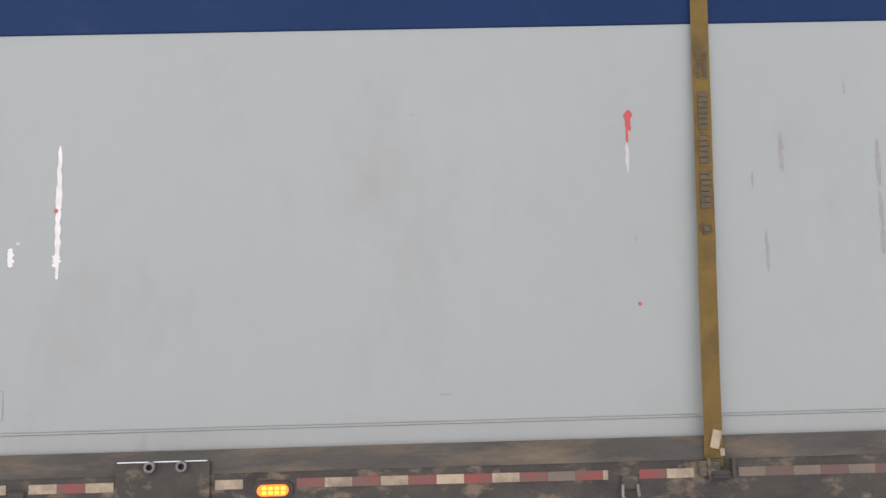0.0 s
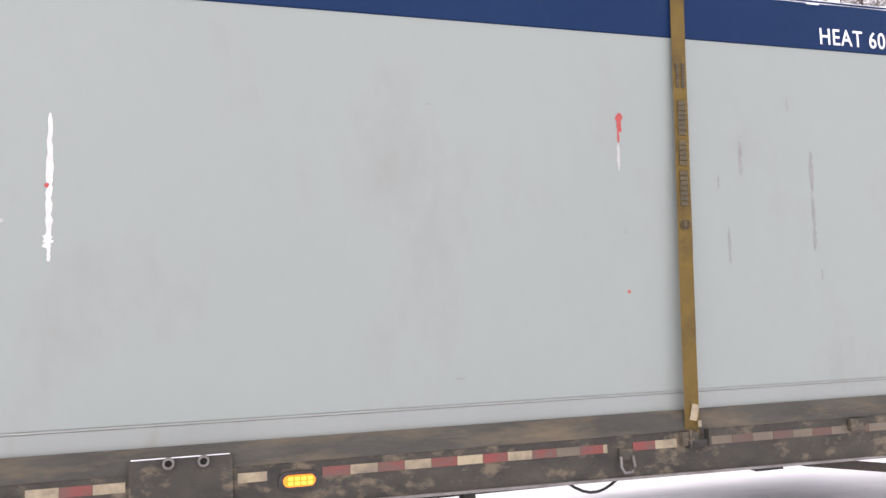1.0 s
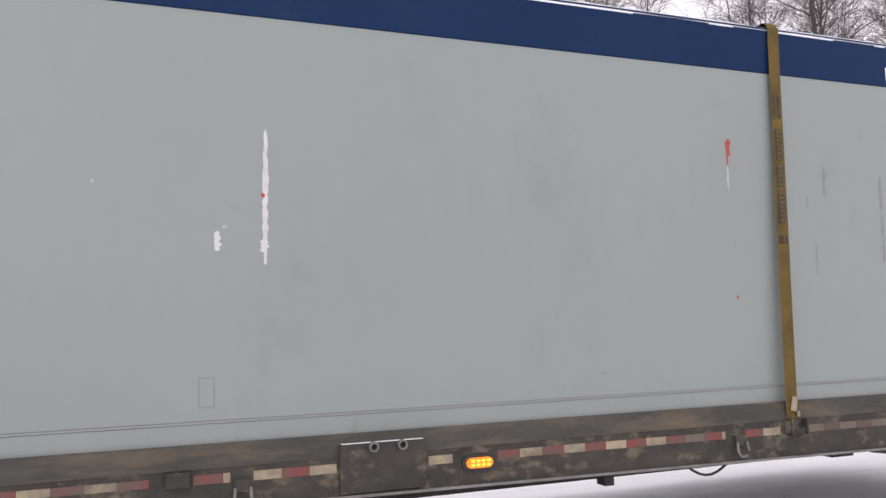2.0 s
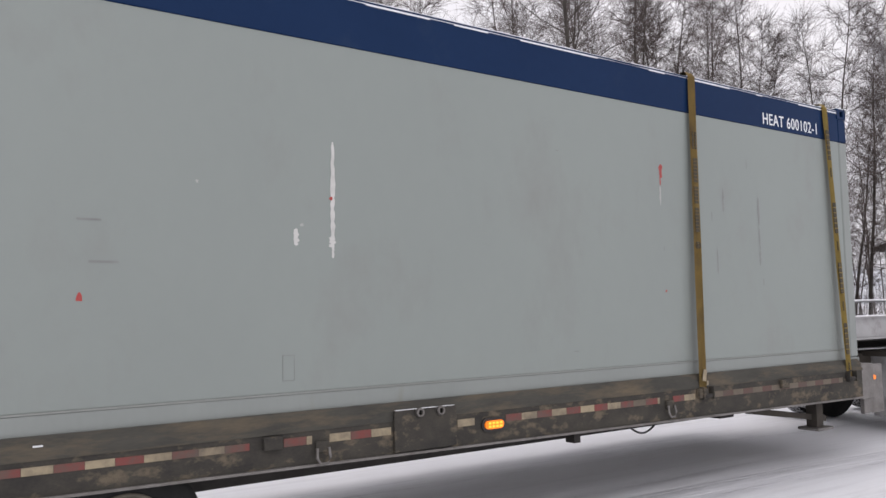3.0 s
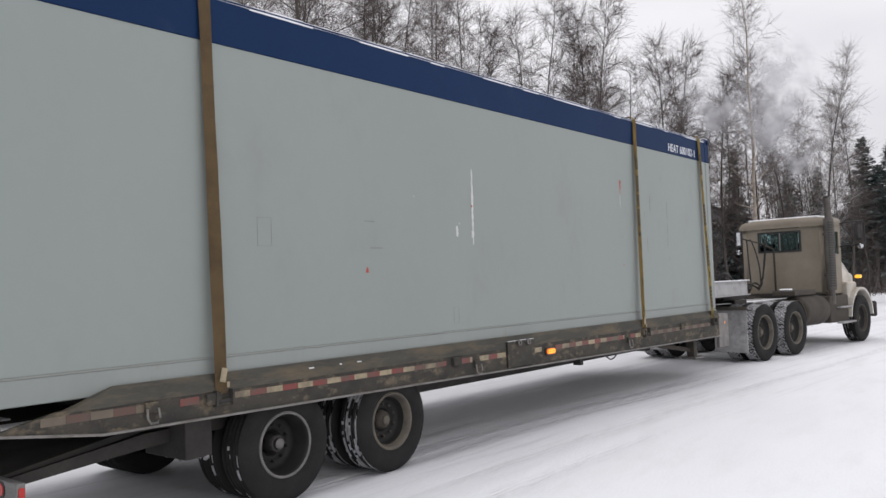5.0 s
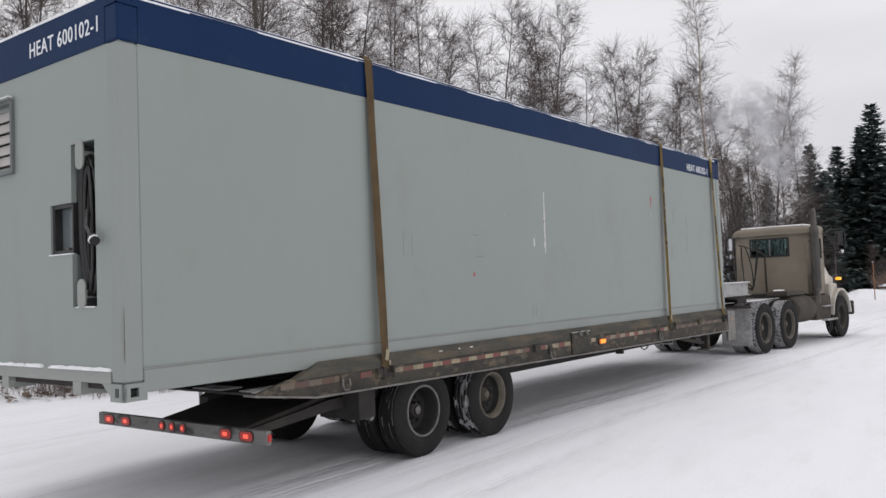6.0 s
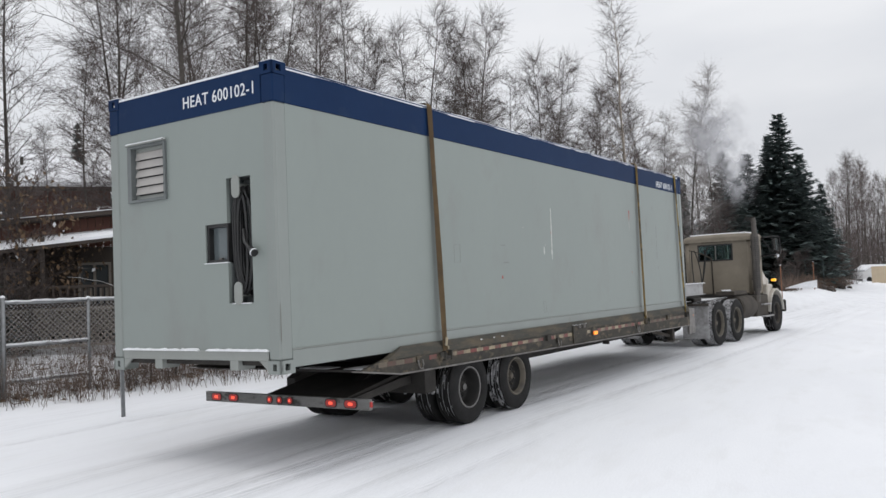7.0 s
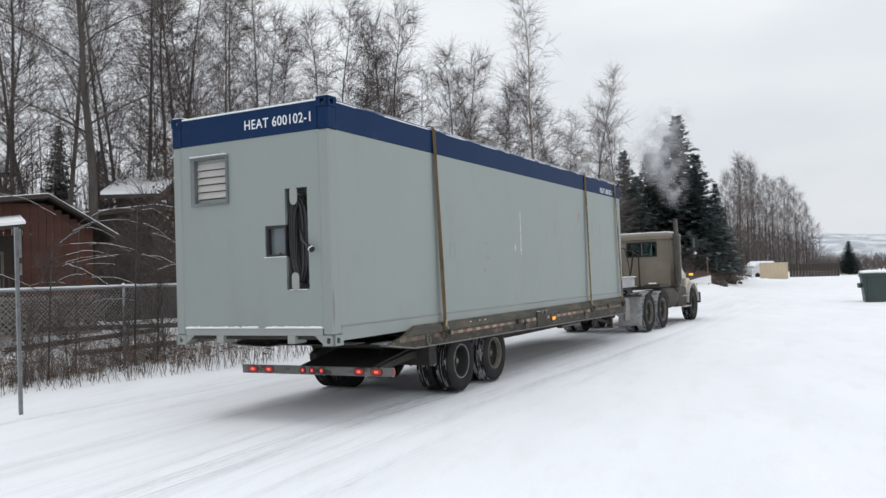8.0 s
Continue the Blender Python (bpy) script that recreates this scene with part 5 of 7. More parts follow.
# ---- trees ----
def branch_tree(seed, h, spread, limbs, subs, twigs, lean=0.0, trunk_r=0.0, start=0.25, up=0.75, thick=1.0):
    """Trunk and limbs as one mesh, the twigs as another; h metres tall, standing at the origin."""
    rnd = random.Random(seed)
    tv, tf, cv, cf = [], [], [], []

    def tube(V, F, pts, rad, n):
        base = len(V)
        for i, p in enumerate(pts):
            a, b = pts[max(i - 1, 0)], pts[min(i + 1, len(pts) - 1)]
            d = (b - a).normalized()
            u = d.cross(Vector((0.3, 0.2, 0.93)) if abs(d.z) < 0.85 else Vector((1, 0, 0))).normalized()
            w = d.cross(u)
            for k in range(n):
                q = p + rad[i] * (math.cos(6.2832 * k / n) * u + math.sin(6.2832 * k / n) * w)
                V.append(q[:])
        for i in range(len(pts) - 1):
            for k in range(n):
                F.append((base + i * n + k, base + i * n + (k + 1) % n, base + (i + 1) * n + (k + 1) % n, base + (i + 1) * n + k))

    def way(p, d, length, segs, wild, lift):
        pts = [p.copy()]
        d = d.normalized()
        for _ in range(segs):
            d = (d + Vector((rnd.gauss(0, wild), rnd.gauss(0, wild), rnd.gauss(0, wild) + lift))).normalized()
            p = p + d * length / segs
            pts.append(p.copy())
        return pts
    r0 = trunk_r or h * 0.0078
    trunk = way(Vector((0, 0, -0.3)), Vector((lean, rnd.uniform(-0.03, 0.03), 1)), h + 0.3, 12, 0.045, 0.06)
    tube(tv, tf, trunk, [r0 * (1 - 0.93 * (i / 12) ** 0.85) for i in range(13)], 7)
    for j in range(limbs):
        k = start + (0.985 - start) * ((j + rnd.random() * 0.8) / limbs)
        i = min(int(k * 12), 11)
        p = trunk[i].lerp(trunk[i + 1], k * 12 - i)
        a = j * 2.4 + rnd.uniform(-0.5, 0.5)
        u = (k - start) / (1 - start)
        # an egg-shaped crown that ends in a fine tip
        length = h * spread * (min(1.0, 0.5 + 1.5 * u) * (1 - u) ** 0.55 + 0.05) * rnd.uniform(0.6, 1.2)
        el = up * rnd.uniform(0.7, 1.25) + 0.25 * u
        d = Vector((math.cos(a) * math.cos(el), math.sin(a) * math.cos(el), math.sin(el)))
        limb = way(p, d, length, 6, 0.14, 0.02)
        rl = max(0.01, r0 * (1 - 0.9 * k) * 0.3)
        tube(tv, tf, limb, [rl * (1 - 0.75 * q / 6) for q in range(7)], 5)
        for s in range(subs):
            u = 0.18 + 0.82 * (s + rnd.random()) / subs
            q = min(int(u * 6), 5)
            p2 = limb[q].lerp(limb[q + 1], u * 6 - q)
            d2 = (limb[q + 1] - limb[q]).normalized() + Vector((rnd.gauss(0, 0.85), rnd.gauss(0, 0.85), rnd.gauss(0.0, 0.5)))
            sub = way(p2, d2, max(0.35, length * rnd.uniform(0.25, 0.48) * (1.3 - 0.6 * u)), 3, 0.14, 0.02)
            tube(cv, cf, sub, [thick * r for r in (0.0075, 0.0062, 0.005, 0.0036)], 3)
            for _ in range(twigs):
                v = rnd.random()
                q3 = min(int(v * 3), 2)
                p3 = sub[q3].lerp(sub[q3 + 1], v * 3 - q3)
                d3 = (sub[q3 + 1] - sub[q3]).normalized() + Vector((rnd.gauss(0, 0.6), rnd.gauss(0, 0.6), rnd.gauss(0.1, 0.45)))
                tw = way(p3, d3, rnd.uniform(0.35, 0.85) * (h / 12) ** 0.5, 1, 0.1, 0.0)
                tube(cv, cf, tw, [thick * 0.0042, thick * 0.0025], 3)
    out = []
    for nm, V, F in (("trunk", tv, tf), ("crown", cv, cf)):
        me = bpy.data.meshes.new(nm)
        me.from_pydata(V, [], F)
        out.append(me)
    return out


TREES = {}


def template(key, **kw):
    trunk, crown = branch_tree(**kw)
    TREES[key] = (trunk, crown, kw["h"])


template("a", seed=1, h=12, spread=0.2, limbs=40, subs=9, twigs=6, up=0.6, start=0.2)
template("b", seed=2, h=12, spread=0.175, limbs=40, subs=9, twigs=6, lean=0.04, start=0.22, up=0.68)
template("c", seed=3, h=12, spread=0.22, limbs=38, subs=9, twigs=6, up=0.55, start=0.22)
template("d", seed=4, h=12, spread=0.155, limbs=36, subs=9, twigs=6, start=0.28, up=0.7)
template("big", seed=5, h=16, spread=0.4, limbs=22, subs=14, twigs=8, trunk_r=0.2, start=0.36, up=0.5, lean=0.05)
template("birch", seed=6, h=15, spread=0.15, limbs=34, subs=8, twigs=5, trunk_r=0.12, start=0.3, up=0.6)
template("far", seed=8, h=12, spread=0.24, limbs=34, subs=6, twigs=5, start=0.12, up=0.8, thick=1.5)
template("bush", seed=7, h=3.2, spread=0.45, limbs=22, subs=8, twigs=3, start=0.05, up=0.9, trunk_r=0.03)
for key, bark, twig in (("a", BARK, TWIG), ("b", BARK, TWIG), ("c", BARK, TWIG), ("d", BARK, TWIG), ("far", BARK, TWIG), ("big", BARK, TWIG), ("birch", BIRCH, TWIG), ("bush", BARK, TWIG)):
    TREES[key][0].materials.append(bark)
    TREES[key][1].materials.append(twig)
frost = TREES["c"][1].copy()
frost.materials.clear()
frost.materials.append(TWIG_FROST)
TREES["frost"] = (TREES["c"][0], frost, 12)
TREE_WORDS = {"birch": "tall bare birch with a pale trunk", "frost": "bare tree with frosted pale twigs", "big": "large bare tree with a thick forking trunk", "bush": "leafless bush of thin twigs"}


def at_bearing(az, d):
    """A place d metres off on the bearing az, in degrees right of straight ahead."""
    az += 0.7 + (91 - az) * 0.0065
    return d * math.sin(radians(az)), d * math.cos(radians(az))


def toward(az, d):
    """A place d metres off on the true bearing az."""
    return d * math.sin(radians(az)) - 0.1, d * math.cos(radians(az))


def plant(key, x, y, top, rz):
    """A tree whose tip is top metres over the ground sheet."""
    trunk, crown, h = TREES[key]
    z = ground_z(x, y) - 0.05
    t = thing("bush" if key == "bush" else "bare_tree", TREE_WORDS.get(key, "bare grey tree of fine upright branches"), "bush" if key == "bush" else "tree", group="bare trees along the lane")
    s = (top - z) / h
    t.matrix_basis = pose(x, y, z, 0, 0, rz) @ Matrix.Diagonal((s, s, s, 1))
    for nm, me in (("trunk", trunk), ("crown", crown)):
        o = new(nm, me)
        o.parent = t
    return t


SKYLINE = ([30, 37, 42.2, 43.6, 45, 49, 57, 60, 63, 66, 70.5, 73, 76, 79, 82.4, 84.5, 86.5], [21, 21, 19, 14, 19, 25, 24, 19, 18, 18.8, 17.8, 14.8, 15.4, 14.5, 12.4, 12.8, 9.5])


def build_wood():
    rnd = random.Random(21)
    az = 30.0
    while az < 87:
        for row in range(3):
            a = az + rnd.uniform(-0.6, 0.6) + row * 0.4
            d = (24 if a < 60 else 24 + (a - 60) * 0.75) + row * 6.5 + rnd.uniform(-1.5, 2.5)
            x, y = at_bearing(a, d)
            if (row == 0 and 70 < a < 79) or a < 58 or row == 2 or rnd.random() < 0.55:
                continue
            el = float(np.interp(a, *SKYLINE)) * rnd.choice((0.6, 0.7, 0.8, 0.86, 0.9) if row else (0.5, 0.62, 0.75))
            plant(rnd.choice("abcd"), x, y, 1.68 + d * math.tan(radians(el)), rnd.uniform(0, 360))
        az += 1.75
    # trees that stand out
    for key, a, d, el in (
            ("d", 36.9, 21, 24), ("d", 38.3, 22, 25), ("b", 39.9, 23, 24), ("c", 46.2, 30, 21), ("b", 47.5, 27, 24), ("a", 48.6, 29, 23), ("d", 49.9, 26, 25),
            ("big", 51.2, 23, 27), ("c", 53.2, 31, 21), ("b", 54.3, 27, 24), ("a", 55.6, 30, 22), ("d", 57.2, 28, 23), ("c", 58.5, 31, 19.5), ("b", 59.8, 27, 21.5), ("a", 61.0, 30, 18.5),
            ("b", 62.5, 29, 20.2), ("d", 64.1, 31, 16.6), ("a", 65.8, 30, 19.4), ("d", 67.5, 29, 18.0), ("b", 68.9, 32, 16.4), ("a", 70.1, 30, 18.0), ("b", 71.5, 31, 17.7), ("d", 72.5, 32, 15.6),
            ("c", 74.2, 34, 13.8), ("a", 75.3, 32, 15.0), ("b", 76.5, 33, 15.6), ("c", 78.0, 34, 14.1), ("d", 79.3, 35, 12.8), ("birch", 80.8, 33, 18.6), ("b", 81.9, 36, 13.7), ("c", 83.2, 38, 11.6),
            ("frost", 85.4, 40, 13.3), ("d", 86.7, 42, 11.4), ("frost", 73.4, 36, 12.2), ("frost", 84.3, 43, 10.5), ("birch", 77.3, 34, 11)):
        x, y = toward(a, d)
        plant(key, x, y, 1.68 + d * math.tan(radians(el)), a * 71 % 360)
        # a lower neighbour a little behind each
        if key in "abcd" and a > 72:
            x, y = toward(a + rnd.uniform(0.5, 1.1), d + rnd.uniform(2, 5))
            plant(rnd.choice("abcd"), x, y, 1.68 + (d + 3) * math.tan(radians(el * rnd.uniform(0.6, 0.82))), rnd.uniform(0, 360))
    # the far row beyond the spruces
    for k in range(24):
        a = 93.4 + k * 0.24 + rnd.uniform(-0.15, 0.15)
        d = 95 + (a - 93.4) * 22 + rnd.uniform(-6, 10)
        el = float(np.interp(a, [93.4, 94.3, 96.2, 97.7, 98.9, 100], [6.6, 7.3, 6.4, 5.1, 2.6, 1.2])) * rnd.uniform(0.8, 1.02)
        x, y = at_bearing(a, d)
        plant("far", x, y, 1.68 + d * math.tan(radians(el)), rnd.uniform(0, 360))
    # bushes along the fence and the bank
    for a, d, el in ((38, 19, 3.0), (40.5, 20, 3.5), (47, 17.5, 2), (54, 18, 2.5), (57, 20, 2.5), (70.5, 24, 1.5), (73, 23, 1.6), (76.4, 24, 1.2), (91, 62, 1.2), (91.8, 66, 1.4), (92.6, 70, 1.2), (93.6, 74, 1.2), (90.3, 60, 1.4), (94.4, 86, 1.0)):
        x, y = at_bearing(a, d)
        plant("bush", x, y, 1.68 + d * math.tan(radians(el)), rnd.uniform(0, 360))


build_wood()


def spruce_meshes(seed, h, width):
    rnd = random.Random(seed)
    bm = bmesh.new()
    pipe(bm, [(0, 0, -0.3), (0, 0, h * 0.5), (0, 0, h * 0.98)], [h * 0.018, h * 0.011, 0.015], n=7)
    trunk = mesh_of("trunk", bm)
    V, F = [], []

    def tuft(p, d, length, wid):
        side = d.cross(Vector((0, 0, 1))).normalized() * wid
        b = len(V)
        e = p + d * length
        V.extend([(p + side * 0.4)[:], (p - side * 0.4)[:], (p.lerp(e, 0.45) - side)[:], e[:], (p.lerp(e, 0.45) + side)[:]])
        F.append((b, b + 1, b + 2, b + 3, b + 4))
    levels = int(h * 5.0)
    for i in range(levels):
        k = i / levels
        z = h * (0.07 + 0.92 * k)
        R = width * (1 - k) ** 0.9 * rnd.uniform(0.72, 1.12) + 0.06
        m = max(6, int(13 * (1 - k) + 6))
        for j in range(m):
            a = 6.2832 * j / m + rnd.uniform(-0.35, 0.35)
            l = R * rnd.uniform(0.6, 1.15)
            d = Vector((math.cos(a), math.sin(a), rnd.uniform(-0.12, 0.1) + 0.5 * max(0, k - 0.7)))
            p = Vector((0, 0, z + rnd.uniform(-0.12, 0.12)))
            side = d.cross(Vector((0, 0, 1))).normalized()
            n = max(3, int(l / 0.15))
            for q in range(n):
                u = (q + rnd.random()) / n
                c = p + d * l * u + Vector((0, 0, l * (-0.22 * u + 0.2 * u * u * u)))
                for sg in (1, -1):
                    dd = (d * 0.8 + side * sg * rnd.uniform(0.4, 1.0) + Vector((0, 0, rnd.uniform(-0.55, 0.25)))).normalized()
                    tuft(c, dd, rnd.uniform(0.3, 0.55) * (0.55 + 0.45 * min(1, l)), rnd.uniform(0.1, 0.17))
            tuft(p + d * l * 0.9 + Vector((0, 0, -0.05 * l)), (d + Vector((0, 0, 0.25))).normalized(), 0.35, 0.08)
    crown = bpy.data.meshes.new("crown")
    crown.from_pydata(V, [], F)
    trunk.materials.append(BARK)
    crown.materials.append(NEEDLE)
    return trunk, crown


SPRUCES = [spruce_meshes(11, 12, 3.1), spruce_meshes(12, 12, 2.7)]


def plant_spruce(k, a, d, el, rz, wide=1.0):
    x, y = at_bearing(a, d)
    z = ground_z(x, y) - 0.05
    t = thing("spruce_tree", "dark green spruce with drooping boughs", "tree", group="spruces by the bank")
    s = (1.68 + d * math.tan(radians(el)) - z) / 12
    t.matrix_basis = pose(x, y, z, 0, 0, rz) @ Matrix.Diagonal((s * wide, s * wide, s, 1))
    for nm, me in zip(("trunk", "crown"), SPRUCES[k]):
        o = new(nm, me)
        o.parent = t


for k, a, d, el, rz, wide in ((0, 90.45, 70, 10.3, 10, 1.2), (1, 89.75, 72, 9.0, 70, 1.1), (0, 88.4, 70, 7.9, 130, 1.25), (1, 86.8, 60, 8.2, 200, 1.15), (1, 92.75, 84, 5.6, 40, 1.2), (0, 91.6, 78, 7.6, 260, 1.1), (0, 87.6, 66, 6.4, 300, 1.35), (1, 91.2, 80, 4.6, 15, 1.25), (0, 89.2, 68, 5.2, 75, 1.4), (1, 76.8, 38, 8.6, 20, 0.8), (0, 79.2, 40, 8.0, 90, 0.75), (1, 82.5, 46, 7.2, 160, 0.9), (0, 84.2, 48, 6.6, 220, 0.9), (0, 100.6, 120, 1.35, 0, 1.7), (1, 36.6, 19.5, 3.4, 0, 1.5), (0, 38.6, 20.5, 1.5, 80, 1.6), (1, 43.4, 36, 11.5, 0, 0.7), (0, 48.6, 36, 10.5, 50, 0.75), (1, 51.0, 38, 9.0, 120, 0.8)):
    plant_spruce(k, a, d, el, rz, wide)


# ---- far backdrop ----
def build_hills():
    bm = bmesh.new()
    cols = []
    for k in range(161):
        a = radians(60 + k)
        h = 66 + 34 * noise.noise((k * 0.07, 1.3, 0)) + 14 * noise.noise((k * 0.3, 4, 0))
        col = []
        for i, (dd, hh) in enumerate(((1500, -2), (1700, 0.5), (1900, 0.85), (2150, 1.0))):
            col.append(bm.verts.new((dd * math.sin(a), dd * math.cos(a), hh * (h if i else 1) + (6 * noise.noise((k * 0.5, i, 0)) if i else 0))))
        cols.append(col)
    for a, b in zip(cols, cols[1:]):
        for i in range(3):
            bm.faces.new((a[i], a[i + 1], b[i + 1], b[i])).smooth = True
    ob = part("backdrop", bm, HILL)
    tagged(ob, "snowy wooded hills in the distance, coloured pale with haze", "hills", kind="structure")


build_hills()


# ---- the yard behind the fence ----
def fence_y(x):
    return 15.02 - 0.307 * x


def build_fence():
    f = thing("chain_link_fence", "snow-rimmed chain-link fence with galvanised posts", "fence")
    xs = [3.9, 6.9, 9.9, 9.97, 11.4, 14.15, 16.8, 19.6, 22.4]
    top = 1.74
    rnd = random.Random(3)
    for x in xs:
        y = fence_y(x)
        z = ground_z(x, y)
        bm = bmesh.new()
        big = x in (9.9, 9.97)
        pipe(bm, [(x, y, z - 0.1), (x, y, top + (0.06 if big else 0.0))], 0.038 if x == 9.97 else 0.027, n=10)
        p = part("post", bm, GALV, f)
        bm = bmesh.new()
        lathe(bm, [(0.04, 0), (0.036, 0.03), (0.001, 0.045)], n=10)
        bmesh.ops.transform(bm, matrix=pose(x, y, top + (0.06 if big else 0.0), 90, 0, 0), verts=bm.verts[:])
        part("cap", bm, SNOW_CLOD, p)
    for a, b in zip(xs, xs[1:]):
        if (a, b) == (9.9, 9.97):
            continue
        for zz in (top - 0.03, *((0.98, 0.38) if a in (9.97, 3.9, 6.9) else ())):
            bm = bmesh.new()
            pipe(bm, [(a, fence_y(a), zz), ((a + b) / 2, fence_y((a + b) / 2), zz - 0.012), (b, fence_y(b), zz)], 0.021, n=8)
            r = part("rail", bm, GALV, f)
            bm = bmesh.new()
            n = 14
            pts = [(a + (b - a) * i / n, fence_y(a + (b - a) * i / n), zz + 0.022 + rnd.uniform(0, 0.012)) for i in range(n + 1)]
            pipe(bm, pts, [0.02 + rnd.uniform(-0.004, 0.006) for _ in pts], n=6)
            part("snow_ridge", bm, SNOW_CLOD, r)
    # woven wire, as crossing strands
    V, F = [], []
    x0, x1, zb, pitch, w = xs[0], xs[-1], 0.12, 0.075, 0.001
    k = -int(1.7 / pitch)
    ln = math.hypot(1, 0.307)
    while x0 + k * pitch < x1:
        for s in (1, -1):
            pa, pb = (x0 + k * pitch, zb), (x0 + k * pitch + 1.6 / ln, zb + 1.6)
            if s < 0:
                pa, pb = (pa[0], zb + 1.6), (pb[0], zb)
            lo, hi = max(pa[0], x0), min(pb[0], x1)
            if hi - lo < 0.02:
                continue
            q = []
            for x in (lo, hi):
                u = (x - pa[0]) / (pb[0] - pa[0])
                q.append(Vector((x, fence_y(x) - 0.01 * s, pa[1] + (pb[1] - pa[1]) * u)))
            b0 = len(V)
            for p in q:
                for d in (Vector((0, 0, w * 1.4)), Vector((w, -w, -w)), Vector((-w, w, -w))):
                    V.append((p + d)[:])
            for i in range(3):
                F.append((b0 + i, b0 + (i + 1) % 3, b0 + 3 + (i + 1) % 3, b0 + 3 + i))
        k += 1
    me = bpy.data.meshes.new("wire_mesh")
    me.from_pydata(V, [], F)
    o = part("wire_mesh", me, WIRE, f)
    tagged(o, kind="stuff")
    # gate brace and low boards behind the wire
    for a, b, z0, z1 in ((12.2, 15.5, 0.62, 0.74), (12.8, 16.4, 0.95, 0.8), (13.5, 17.0, 0.42, 0.42), (14.2, 18.5, 1.05, 1.0)):
        bd = part("rail_board", box(bmesh.new(), 0, math.hypot(b - a, 0.307 * (b - a)), -0.02, 0.02, -0.05, 0.05, m=pose(a, fence_y(a) + 0.5, z0, 0, -math.degrees(math.atan2(z1 - z0, b - a)), -16.2)), DARK_BOARD, f)


build_fence()


def build_weeds():
    rnd = random.Random(17)
    V, F = [], []

    def blade(p, d, length, r, segs=3):
        prev = None
        for i in range(segs + 1):
            k = i / segs
            c = p + d * length * k + Vector((rnd.gauss(0, 0.012), rnd.gauss(0, 0.012), -0.12 * length * k * k))
            b = len(V)
            rr = r * (1 - 0.6 * k)
            for j in range(3):
                V.append((c + Vector((rr * math.cos(2.094 * j), rr * math.sin(2.094 * j), 0)))[:])
            if prev is not None:
                for j in range(3):
                    F.append((prev + j, prev + (j + 1) % 3, b + (j + 1) % 3, b + j))
            prev = b
    for _ in range(2200):
        x = rnd.uniform(5, 23)
        s = abs(rnd.gauss(0.9, 0.8)) + 0.05
        if x < 9.4:
            s += 1.0
            if rnd.random() < 0.6:
                continue
        y = verge_y(x) + s
        if x > 16 and rnd.random() < 0.4:
            continue
        z = ground_z(x, y)
        h = rnd.uniform(0.25, 0.8) if rnd.random() < 0.6 else rnd.uniform(0.7, 1.15)
        d = Vector((rnd.gauss(0, 0.22), rnd.gauss(0, 0.22), 1))
        p = Vector((x, y, z - 0.02))
        blade(p, d, h, 0.0052)
        for _ in range(rnd.randint(0, 3)):
            u = rnd.uniform(0.4, 0.95)
            blade(p + d * h * u, Vector((rnd.gauss(0, 0.8), rnd.gauss(0, 0.8), 0.6)), rnd.uniform(0.08, 0.25), 0.0035, 2)
    for _ in range(2600):
        a = rnd.uniform(90.2, 96.0)
        x, y = at_bearing(a, rnd.uniform(57, 68) + (a - 90.6) * 4)
        if y < verge_y(x) + 1.0:
            continue
        blade(Vector((x, y, ground_z(x, y) - 0.03)), Vector((rnd.gauss(0, 0.4), rnd.gauss(0, 0.4), 1)), rnd.uniform(0.2, 1.0), 0.016, 2)
    for _ in range(1000):
        x = rnd.uniform(9.2, 15.5)
        y = fence_y(x) + rnd.gauss(0.25, 0.45)
        z = ground_z(x, y)
        h = rnd.uniform(0.6, 1.3) * (0.75 + 0.5 * noise.noise((x * 0.8, y, 3)))
        d = Vector((rnd.gauss(0, 0.35), rnd.gauss(0, 0.35), 1))
        p = Vector((x, y, z - 0.02))
        blade(p, d, h, 0.0038, 2)
        for _ in range(4):
            u = rnd.uniform(0.55, 1.0)
            blade(p + d * h * u, Vector((rnd.gauss(0, 1.0), rnd.gauss(0, 1.0), 0.35)), rnd.uniform(0.06, 0.2), 0.003, 1)
    me = bpy.data.meshes.new("dry_weeds")
    me.from_pydata(V, [], F)
    me.materials.append(WEED)
    tagged(new("dry_weeds", me), "dry brown weed stalks along the fence", "weeds", kind="stuff")
    # fallen leaves and clods that lie on the snow behind the fence
    V, F = [], []
    for _ in range(3800):
        x = rnd.uniform(2, 24)
        y = fence_y(x) + rnd.uniform(-1.2, 9) * rnd.random()
        if y < verge_y(x) + 0.1:
            continue
        z = ground_z(x, y) + 0.012
        r = rnd.uniform(0.02, 0.07)
        b = len(V)
        a0 = rnd.uniform(0, 6)
        for j in range(4):
            a = a0 + 1.571 * j
            V.append((x + r * math.cos(a) * (1.5 if j % 2 else 0.8), y + r * math.sin(a), z + rnd.uniform(0, 0.06)))
        F.append((b, b + 1, b + 2, b + 3))
    me = bpy.data.meshes.new("fallen_leaves")
    me.from_pydata(V, [], F)
    me.materials.append(DEAD_LEAF)
    tagged(new("fallen_leaves", me), "brown fallen leaves and clods on the snow", "leaves", kind="stuff")


build_weeds()


